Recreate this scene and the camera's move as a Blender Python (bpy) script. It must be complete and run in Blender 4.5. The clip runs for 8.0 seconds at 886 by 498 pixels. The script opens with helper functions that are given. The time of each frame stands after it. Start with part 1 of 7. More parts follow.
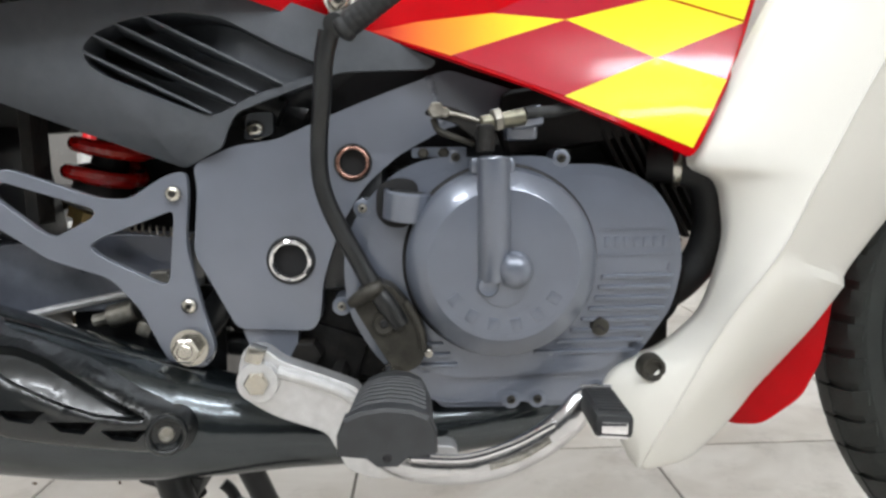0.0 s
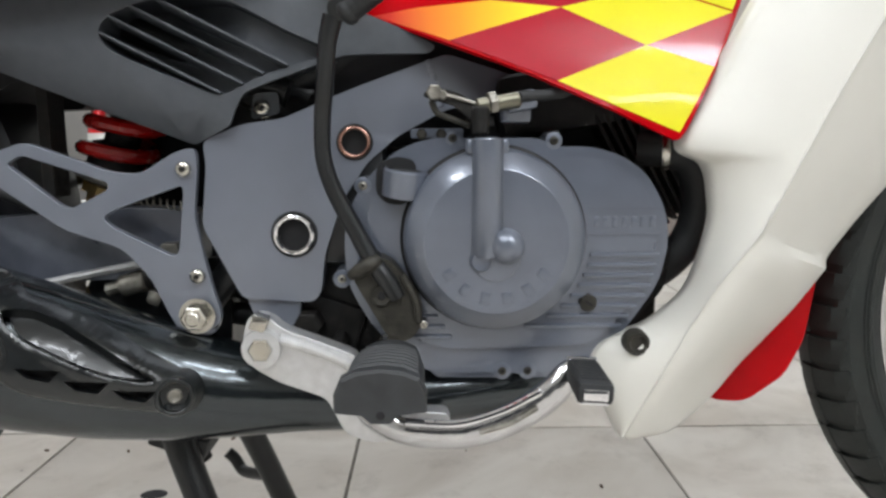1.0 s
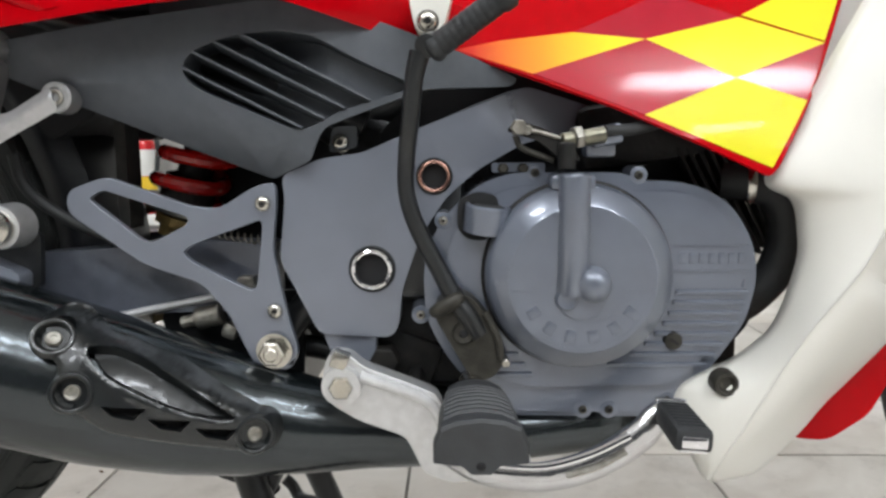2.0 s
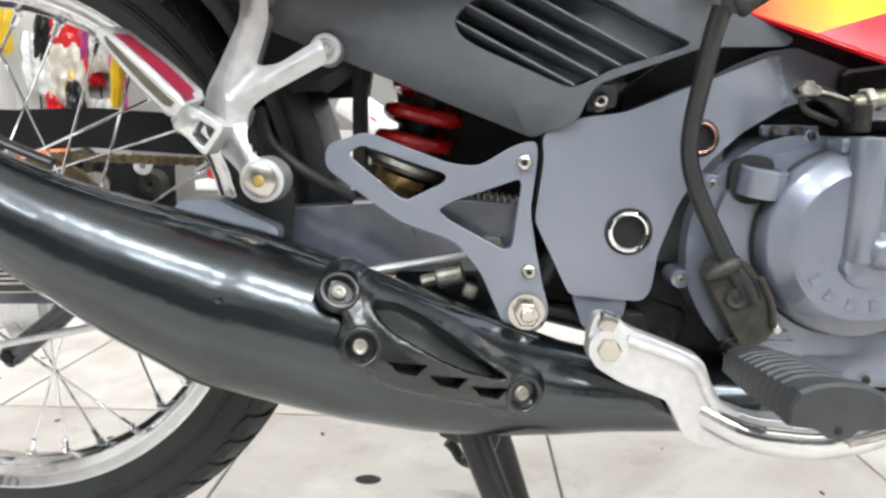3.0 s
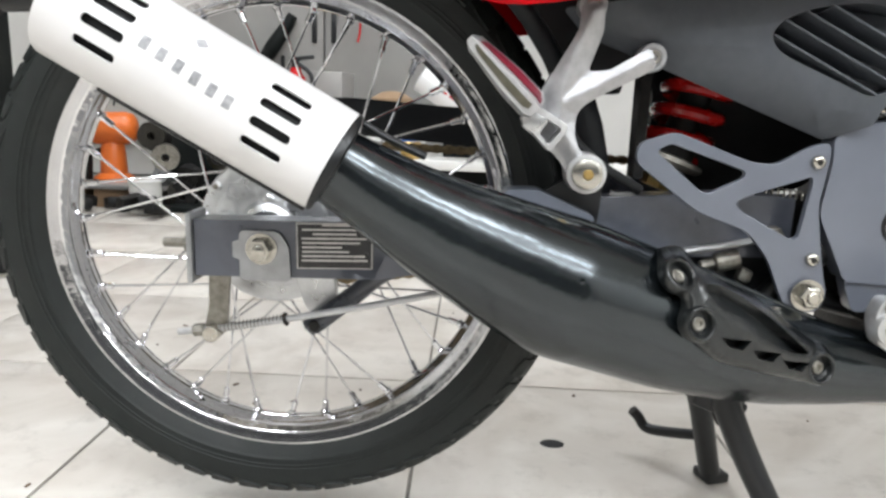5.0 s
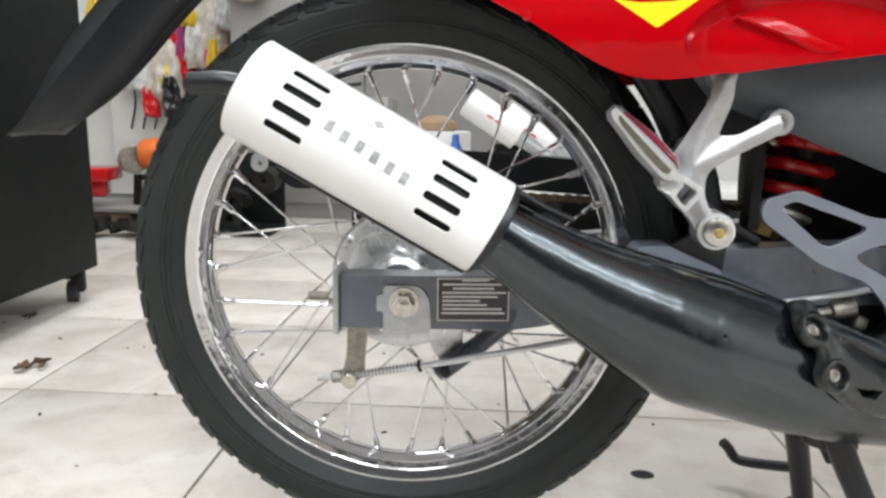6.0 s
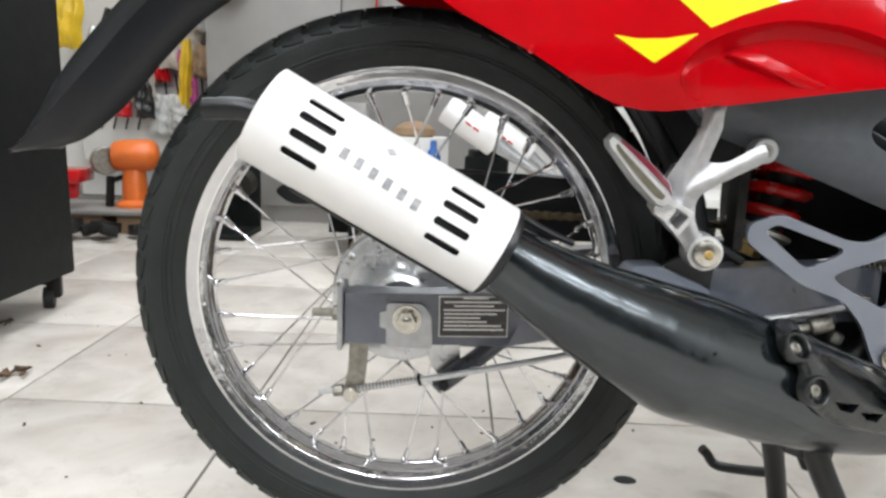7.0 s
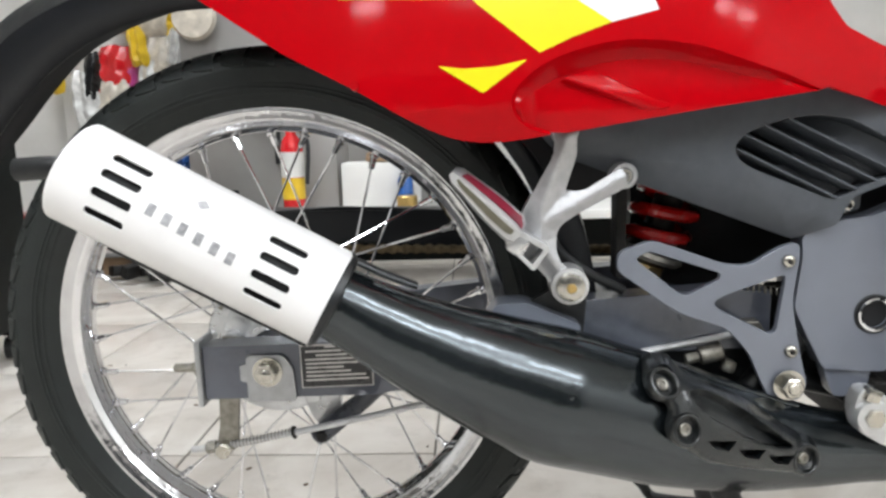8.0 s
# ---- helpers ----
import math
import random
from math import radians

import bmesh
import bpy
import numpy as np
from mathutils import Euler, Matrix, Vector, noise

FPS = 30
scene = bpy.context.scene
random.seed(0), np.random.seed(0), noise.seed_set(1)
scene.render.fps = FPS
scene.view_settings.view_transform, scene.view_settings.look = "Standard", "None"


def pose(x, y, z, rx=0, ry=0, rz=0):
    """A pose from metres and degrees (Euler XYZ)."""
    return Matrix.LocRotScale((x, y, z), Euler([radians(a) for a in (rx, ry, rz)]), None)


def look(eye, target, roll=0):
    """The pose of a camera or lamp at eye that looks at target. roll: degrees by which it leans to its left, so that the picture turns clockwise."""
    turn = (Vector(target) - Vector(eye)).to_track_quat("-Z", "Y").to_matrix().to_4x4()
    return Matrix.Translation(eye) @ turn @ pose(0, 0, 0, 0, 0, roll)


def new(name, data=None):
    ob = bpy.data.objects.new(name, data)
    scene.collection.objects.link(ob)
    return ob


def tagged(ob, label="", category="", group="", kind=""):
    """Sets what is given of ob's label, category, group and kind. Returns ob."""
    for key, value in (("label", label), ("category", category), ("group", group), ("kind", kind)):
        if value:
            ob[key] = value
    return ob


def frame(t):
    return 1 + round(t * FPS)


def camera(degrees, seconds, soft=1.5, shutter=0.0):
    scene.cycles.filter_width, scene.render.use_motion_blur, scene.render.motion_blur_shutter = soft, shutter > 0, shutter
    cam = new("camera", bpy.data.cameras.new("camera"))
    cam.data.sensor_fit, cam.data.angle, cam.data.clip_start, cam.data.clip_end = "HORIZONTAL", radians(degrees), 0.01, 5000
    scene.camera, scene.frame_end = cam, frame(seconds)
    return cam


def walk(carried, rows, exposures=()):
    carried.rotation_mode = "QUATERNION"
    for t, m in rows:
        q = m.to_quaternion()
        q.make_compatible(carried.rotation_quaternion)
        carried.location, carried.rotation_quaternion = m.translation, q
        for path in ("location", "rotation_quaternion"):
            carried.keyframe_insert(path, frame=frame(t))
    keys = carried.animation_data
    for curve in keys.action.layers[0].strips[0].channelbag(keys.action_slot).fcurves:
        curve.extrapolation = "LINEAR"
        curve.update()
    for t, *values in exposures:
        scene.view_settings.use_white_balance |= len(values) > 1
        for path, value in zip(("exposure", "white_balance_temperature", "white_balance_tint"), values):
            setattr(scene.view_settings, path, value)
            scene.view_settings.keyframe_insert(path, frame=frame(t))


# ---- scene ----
cam = camera(65.0, 8.0, soft=2.7)
# seconds, eye, target, roll
PATH = [
    (0, (0.6196, -0.5901, 0.4138), (0.6804, 1.3928, 0.1595), -1.07),
    (0.5, (0.6332, -0.6068, 0.4082), (0.6470, 1.3746, 0.1367), 1.41),
    (1, (0.6266, -0.6140, 0.4094), (0.6672, 1.3643, 0.1184), -0.20),
    (1.2, (0.6306, -0.6142, 0.4079), (0.6609, 1.3643, 0.1171), -0.14),
    (2.3, (0.5353, -0.5959, 0.4307), (0.4833, 1.3871, 0.1752), 0.10),
    (2.5, (0.4911, -0.5927, 0.4236), (0.4294, 1.3891, 0.1614), 0.73),
    (3, (0.4127, -0.6025, 0.4156), (0.3364, 1.3674, 0.0789), 0.89),
    (3.5, (0.3509, -0.6251, 0.3977), (0.2935, 1.3445, 0.0554), 1.90),
    (4, (0.2870, -0.6392, 0.4025), (0.2167, 1.3261, 0.0381), 1.24),
    (4.5, (0.2442, -0.6528, 0.4139), (0.1652, 1.3087, 0.0314), 0.84),
    (5, (0.1754, -0.6699, 0.4293), (0.1069, 1.2865, 0.0194), 2.06),
    (5.2, (0.1507, -0.6769, 0.4377), (0.0579, 1.2762, 0.0174), 2.08),
    (6.3, (0.0518, -0.7128, 0.4823), (-0.0549, 1.2490, 0.1079), 0.96),
    (6.5, (0.0433, -0.7184, 0.4883), (-0.0119, 1.2435, 0.1038), 1.20),
    (7, (0.0440, -0.7227, 0.4909), (0.0197, 1.2406, 0.1104), 2.01),
    (7.5, (0.0799, -0.7111, 0.4833), (0.0467, 1.2547, 0.1163), 2.14),
    (8, (0.1841, -0.6871, 0.5086), (0.1062, 1.2834, 0.1753), -1.56),
]
EXPOSURES = [(0.0, -0.27), (0.6, -0.3), (1.2, -0.52), (2.3, -0.12), (2.5, 0.2), (3.0, 0.42), (3.4, 0.45), (4.0, 0.18), (5.0, -0.1), (6.4, -0.12), (7.5, -0.17), (8.0, -0.22)]
walk(cam, [(t, look(eye, target, roll)) for t, eye, target, roll in PATH], EXPOSURES)

# ---------------------------------------------------------------- light
world = bpy.data.worlds.new("world")
scene.world = world
world.use_nodes = True
world.node_tree.nodes["Background"].inputs[0].default_value = (0.9, 0.95, 1.0, 1)
world.node_tree.nodes["Background"].inputs[1].default_value = 0.03

CEIL, HANG = 3.05, 2.75     # the fixtures hang on short rods, which leaves room for the added uplights
# the x = -0.7 column is added fill light without a known source
LAMPS = [(0.45, -1.9), (0.45, -3.0), (1.65, -1.5), (1.65, -2.6), (2.6, -2.0), (2.6, -3.2), (3.4, -3.2), (-0.7, -1.2), (-0.7, -2.2), (-0.7, -3.2), (-0.7, 0.7), (0.7, 0.7), (-0.7, 1.7)]
LAMP_WATTS, UP_WATTS = 19.0, 13.0
for lx, ly in LAMPS:
    lamp = bpy.data.lights.new("tube_and_fill_light", "AREA")
    lamp.shape, lamp.size, lamp.size_y, lamp.energy = "RECTANGLE", 0.62, 0.22, LAMP_WATTS
    lamp.color = (0.89, 0.937, 1.0)
    ob = new("tube_and_fill_light", lamp)
    ob.location = (lx, ly, HANG - 0.09)
    # made-up upward lamp that brightens the ceiling for glossy reflections
    glow = bpy.data.lights.new("added_uplight", "AREA")
    glow.shape, glow.size, glow.size_y, glow.energy = "RECTANGLE", 0.62, 0.22, UP_WATTS
    glow.color = (0.89, 0.937, 1.0)
    ob = new("added_uplight", glow)
    ob.location = (lx, ly, HANG + 0.012)
    ob.rotation_euler = (math.pi, 0, 0)


# ---------------------------------------------------------------- materials
def nodes_of(name):
    m = bpy.data.materials.new(name)
    m.use_nodes = True
    return m, m.node_tree, m.node_tree.nodes["Principled BSDF"]


def mat(name, base, rough=0.5, metal=0.0, coat=0.0, spots=0.12, scale=60.0, bump=0.0, fine=600.0, dirt=None, dirt_amount=0.35,
        dirt_scale=9.0, rough_var=0.12, per_piece=0.0, coat_rough=0.06, spec=0.5, coat_ior=1.5, sheen=(1, 1, 1)):
    """Base colour with grain, larger stains in the colour dirt, uneven gloss and fine relief."""
    m, tree, bsdf = nodes_of(name)
    n, link = tree.nodes, tree.links
    co = n.new("ShaderNodeTexCoord")
    grain = n.new("ShaderNodeTexNoise")
    grain.inputs["Scale"].default_value, grain.inputs["Detail"].default_value = scale, 6
    link.new(co.outputs["Object"], grain.inputs["Vector"])
    ramp = n.new("ShaderNodeValToRGB")
    lo = [c * (1 - spots) for c in base]
    hi = [min(1, c * (1 + spots)) for c in base]
    ramp.color_ramp.elements[0].position, ramp.color_ramp.elements[1].position = 0.3, 0.7
    ramp.color_ramp.elements[0].color, ramp.color_ramp.elements[1].color = (*lo, 1), (*hi, 1)
    link.new(grain.outputs["Fac"], ramp.inputs["Fac"])
    colour = ramp.outputs["Color"]
    if dirt:
        blot = n.new("ShaderNodeTexNoise")
        blot.inputs["Scale"].default_value, blot.inputs["Detail"].default_value, blot.inputs["Roughness"].default_value = dirt_scale, 8, 0.65
        link.new(co.outputs["Object"], blot.inputs["Vector"])
        mask = n.new("ShaderNodeMapRange")
        mask.inputs["From Min"].default_value, mask.inputs["From Max"].default_value = 0.5, 0.78
        mask.inputs["To Max"].default_value = dirt_amount
        link.new(blot.outputs["Fac"], mask.inputs["Value"])
        mix = n.new("ShaderNodeMixRGB")
        mix.inputs["Color2"].default_value = (*dirt, 1)
        link.new(mask.outputs["Result"], mix.inputs["Fac"])
        link.new(colour, mix.inputs["Color1"])
        colour = mix.outputs["Color"]
    if per_piece:
        info = n.new("ShaderNodeObjectInfo")
        span = n.new("ShaderNodeMapRange")
        span.inputs["To Min"].default_value, span.inputs["To Max"].default_value = 1 - per_piece, 1 + per_piece
        link.new(info.outputs["Random"], span.inputs["Value"])
        hsv = n.new("ShaderNodeHueSaturation")
        link.new(span.outputs["Result"], hsv.inputs["Value"])
        link.new(colour, hsv.inputs["Color"])
        colour = hsv.outputs["Color"]
    link.new(colour, bsdf.inputs["Base Color"])
    gloss = n.new("ShaderNodeMapRange")
    gloss.inputs["To Min"].default_value, gloss.inputs["To Max"].default_value = max(0.02, rough - rough_var), min(1, rough + rough_var)
    link.new(grain.outputs["Fac"], gloss.inputs["Value"])
    link.new(gloss.outputs["Result"], bsdf.inputs["Roughness"])
    bsdf.inputs["Metallic"].default_value = metal
    bsdf.inputs["Coat Weight"].default_value = coat
    bsdf.inputs["Coat IOR"].default_value = coat_ior
    bsdf.inputs["Specular IOR Level"].default_value = spec
    bsdf.inputs["Coat Roughness"].default_value = coat_rough
    bsdf.inputs["Specular Tint"].default_value = (*sheen, 1)
    if bump:
        tiny = n.new("ShaderNodeTexNoise")
        tiny.inputs["Scale"].default_value, tiny.inputs["Detail"].default_value = fine, 3
        link.new(co.outputs["Object"], tiny.inputs["Vector"])
        relief = n.new("ShaderNodeBump")
        relief.inputs["Strength"].default_value, relief.inputs["Distance"].default_value = bump, 0.001
        link.new(tiny.outputs["Fac"], relief.inputs["Height"])
        link.new(relief.outputs["Normal"], bsdf.inputs["Normal"])
    return m


M = {
    "grey": mat("grey_engine_paint", (0.142, 0.16, 0.2), 0.3, 0.4, 1.0, 0.05, 40, 0.05, 700, (0.1, 0.112, 0.135), 0.3, 11, rough_var=0.05, coat_rough=0.09),
    "grey_frame": mat("grey_frame_paint", (0.172, 0.188, 0.226), 0.36, 0.3, 0.8, 0.03, 40, 0.04, 900, (0.12, 0.127, 0.15), 0.3, 6, rough_var=0.04, coat_rough=0.2),
    # darker than the frame grey, with near-black blotches
    "swing": mat("dark_swing_arm_paint", (0.1, 0.109, 0.135), 0.3, 0.15, 0.5, 0.1, 30, 0.06, 500, (0.03, 0.032, 0.036), 0.8, 11, rough_var=0.08, coat_rough=0.12),
    "hub": mat("bright_hub_aluminium", (0.66, 0.67, 0.68), 0.3, 0.9, 0, 0.1, 90, 0.25, 700, (0.4, 0.39, 0.37), 0.4, 25),
    "plastic": mat("dark_grey_plastic", (0.066, 0.073, 0.084), 0.5, 0, 0, 0.1, 120, 0.25, 1800, (0.1, 0.104, 0.108), 0.25, 12),
    "fender": mat("black_fender_plastic", (0.005, 0.006, 0.008), 0.36, 0, 0.05, 0.15, 70, 0.08, 900, (0.012, 0.012, 0.014), 0.2, 8, spec=0.35, coat_rough=0.15),
    "black": mat("black_metal", (0.012, 0.013, 0.014), 0.38, 0.2, 0.1, 0.2, 60, 0.15, 500, (0.03, 0.028, 0.025), 0.5, 20),
    "grime": mat("grimy_dark_metal", (0.014, 0.0135, 0.013), 0.55, 0.1, 0, 0.35, 60, 0.5, 300, (0.045, 0.036, 0.026), 0.4, 30, spec=0.25),
    "exhaust": mat("black_exhaust_paint", (0.005, 0.0064, 0.0072), 0.17, 0.0, 0.0, 0.25, 25, 0.6, 45, (0.009, 0.012, 0.013), 0.5, 14, 0.07, spec=0.95, sheen=(0.87, 0.95, 1.0)),
    "red": mat("red_gloss_paint", (0.42, 0.0008, 0.004), 0.1, 0, 0.0, 0.04, 30, 0.01, 400, rough_var=0.03, spec=0.13),
    "redmetal": mat("dark_red_decal", (0.38, 0.006, 0.02), 0.14, 0, 0.4, 0.05, 40, 0.01, 400, rough_var=0.03, spec=0.22, coat_rough=0.08),
    "yellow": mat("yellow_decal", (0.72, 0.66, 0.012), 0.3, 0, 0.22, 0.03, 30, coat_rough=0.06, spec=0.15),
    "white_decal": mat("white_decal", (0.82, 0.8, 0.78), 0.25, 0, 0.9, 0.03, 30),
    "cream": mat("cream_white_plastic", (0.71, 0.695, 0.635), 0.4, 0, 0.12, 0.015, 20, 0.0, 300, (0.62, 0.59, 0.5), 0.2, 7, 0.05, coat_rough=0.15),
    "white": mat("white_sleeve_paint", (0.8, 0.79, 0.78), 0.38, 0, 0.15, 0.02, 30, 0.05, 700, (0.7, 0.68, 0.66), 0.2, 12),
    "chrome": mat("chrome", (0.78, 0.78, 0.8), 0.07, 1, 0, 0.05, 50, 0.4, 70, (0.45, 0.42, 0.38), 0.3, 20, 0.06),
    "zinc": mat("zinc_plated_steel", (0.54, 0.52, 0.47), 0.24, 1, 0, 0.15, 120, 0.15, 700, (0.4, 0.33, 0.22), 0.5, 60),
    "oldzinc": mat("dull_old_zinc", (0.3, 0.285, 0.25), 0.45, 0.9, 0, 0.3, 160, 0.3, 700, (0.08, 0.06, 0.04), 0.6, 60),
    "mark": mat("grey_cut_out", (0.36, 0.36, 0.37), 0.5, 0.3, 0, 0.35, 220),
    "castgrime": mat("brown_grimy_casting", (0.036, 0.033, 0.026), 0.5, 0.3, 0, 0.35, 120, 0.5, 500, (0.02, 0.018, 0.015), 0.7, 50),
    "guard": mat("satin_black_guard", (0.006, 0.0075, 0.008), 0.34, 0.0, 0.8, 0.2, 60, 0.06, 300, (0.014, 0.015, 0.016), 0.4, 30, 0.08, coat_rough=0.14, spec=0.3),
    "flange": mat("dull_rim_flange", (0.6, 0.6, 0.61), 0.15, 1.0, 0, 0.06, 60, 0.9, 45, (0.45, 0.44, 0.42), 0.15, 18, 0.05),
    "olive": mat("tarnished_olive_chrome", (0.2, 0.19, 0.145), 0.36, 0.9, 0, 0.15, 90, 0.1, 400),
    "linkblue": mat("dark_blue_grey_paint", (0.05, 0.055, 0.07), 0.3, 0.1, 0.5, 0.15, 60, 0.1, 500, (0.03, 0.03, 0.03), 0.5, 30),
    "brass": mat("brass_core", (0.6, 0.42, 0.16), 0.35, 1, 0, 0.15, 120),
    "alu": mat("cast_aluminium", (0.62, 0.62, 0.62), 0.42, 0.75, 0, 0.08, 140, 0.3, 900, (0.4, 0.39, 0.38), 0.4, 25),
    "alu_bracket": mat("cast_bracket_aluminium", (0.46, 0.46, 0.465), 0.38, 0.75, 0, 0.1, 140, 0.35, 900, (0.3, 0.29, 0.28), 0.4, 25),
    "alu_dull": mat("dull_hub_aluminium", (0.42, 0.43, 0.44), 0.42, 0.8, 0, 0.12, 90, 0.35, 700, (0.25, 0.24, 0.22), 0.5, 25),
    "rubber": mat("black_rubber", (0.016, 0.017, 0.018), 0.6, 0, 0, 0.25, 70, 0.35, 700, (0.05, 0.048, 0.045), 0.35, 18),
    "tyre": mat("tyre_rubber", (0.013, 0.016, 0.0148), 0.55, 0, 0, 0.25, 45, 0.3, 500, (0.032, 0.032, 0.028), 0.4, 16, spec=0.42),
    "peg": mat("grey_black_peg_rubber", (0.028, 0.03, 0.032), 0.5, 0, 0, 0.2, 90, 0.3, 900, (0.06, 0.06, 0.06), 0.3, 30),
    "spring": mat("red_spring_paint", (0.42, 0.006, 0.005), 0.25, 0, 0.6, 0.1, 60),
    "redrubber": mat("dark_red_rubber", (0.22, 0.012, 0.03), 0.42, 0, 0, 0.2, 90, 0.2, 700),
    "copper": mat("worn_copper_ring", (0.3, 0.17, 0.135), 0.3, 1, 0, 0.2, 200),
    # mostly shade put in as colour, in holes and gaps; also the oil spot
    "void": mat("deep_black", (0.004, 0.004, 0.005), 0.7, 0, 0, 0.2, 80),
    "label": mat("black_label", (0.008, 0.008, 0.009), 0.3, 0, 0.2, 0.1, 60),
    "print": mat("silver_print", (0.62, 0.6, 0.58), 0.4, 0.2, 0, 0.1, 120),
    "chain": mat("oily_chain_steel", (0.2, 0.15, 0.085), 0.45, 0.8, 0, 0.4, 200, 0.4, 800, (0.05, 0.04, 0.03), 0.6, 60),
    # dark colour of the added south panel, there for reflections
    "shutter": mat("dark_reflection_panel", (0.06, 0.062, 0.066), 0.5, 0.2, 0, 0.1, 8, 0.1, 200, (0.03, 0.03, 0.03), 0.4, 3),
    "wall": mat("white_wall_paint", (0.72, 0.71, 0.68), 0.7, 0, 0, 0.04, 6, 0.2, 200, (0.55, 0.52, 0.47), 0.5, 2),
    "grout": mat("dark_grout", (0.17, 0.155, 0.135), 0.9, 0, 0, 0.3, 40, 0.5, 300),
    "taupe": mat("grey_steel_sheet", (0.3, 0.29, 0.275), 0.42, 0.1, 0, 0.04, 10, 0.05, 300, (0.2, 0.19, 0.18), 0.3, 4),
    "cabinet": mat("black_cabinet_paint", (0.006, 0.0078, 0.0072), 0.6, 0.0, 0, 0.2, 25, 0.2, 400, (0.016, 0.017, 0.016), 0.4, 6, spec=0.2),
    "orange": mat("orange_tool_paint", (0.75, 0.16, 0.02), 0.4, 0, 0.2, 0.08, 40, 0.1, 300, (0.3, 0.1, 0.05), 0.4, 20),
    "redbag": mat("red_plastic_bag", (0.6, 0.01, 0.015), 0.2, 0, 0.3, 0.1, 20, 0.3, 60),
    "yellowbag": mat("yellow_plastic", (0.75, 0.5, 0.03), 0.35, 0, 0.2, 0.1, 20, 0.3, 60),
    "pinkbag": mat("magenta_plastic", (0.45, 0.07, 0.25), 0.35, 0, 0.2, 0.15, 20, 0.3, 60),
    "film": mat("clear_wrapping", (0.62, 0.62, 0.6), 0.15, 0, 0.5, 0.25, 30, 0.5, 50),
    "clearbag": mat("cloudy_plastic_bag", (0.55, 0.5, 0.42), 0.25, 0, 0.2, 0.2, 25, 0.4, 60),
    "blue": mat("blue_plastic", (0.03, 0.12, 0.4), 0.4, 0, 0, 0.1, 20),
    "cardboard": mat("brown_cardboard", (0.3, 0.2, 0.12), 0.85, 0, 0, 0.1, 30, 0.2, 200, (0.2, 0.12, 0.07), 0.4, 8),
    "wood": mat("light_wood", (0.5, 0.38, 0.24), 0.6, 0, 0, 0.15, 30, 0.2, 200),
    "board": mat("white_board", (0.7, 0.69, 0.66), 0.5, 0, 0, 0.04, 12, 0.1, 200),
    "litter": mat("dry_leaf_litter", (0.1, 0.06, 0.035), 0.9, 0, 0, 0.5, 120, 0.6, 200),
}


def lamp_mat():
    m, tree, bsdf = nodes_of("lamp_diffuser")
    bsdf.inputs["Base Color"].default_value = (0.9, 0.9, 0.9, 1)
    bsdf.inputs["Emission Color"].default_value = (1, 0.98, 0.95, 1)
    bsdf.inputs["Emission Strength"].default_value = 1.0
    return m


def fade_mat():
    """Decal that runs from yellow into orange red along its length."""
    m, tree, bsdf = nodes_of("yellow_to_red_decal")
    n, link = tree.nodes, tree.links
    co = n.new("ShaderNodeTexCoord")
    sep = n.new("ShaderNodeSeparateXYZ")
    link.new(co.outputs["Object"], sep.inputs[0])
    span = n.new("ShaderNodeMapRange")
    span.inputs["From Min"].default_value, span.inputs["From Max"].default_value = 0.6, 0.7
    link.new(sep.outputs["X"], span.inputs["Value"])
    ramp = n.new("ShaderNodeValToRGB")
    ramp.color_ramp.elements[0].color, ramp.color_ramp.elements[1].color = (0.6, 0.03, 0.015, 1), (0.82, 0.68, 0.02, 1)
    mid = ramp.color_ramp.elements.new(0.5)
    mid.color = (0.8, 0.3, 0.02, 1)
    link.new(span.outputs["Result"], ramp.inputs["Fac"])
    link.new(ramp.outputs["Color"], bsdf.inputs["Base Color"])
    bsdf.inputs["Roughness"].default_value, bsdf.inputs["Coat Weight"].default_value, bsdf.inputs["Specular IOR Level"].default_value = 0.3, 0.22, 0.15
    return m


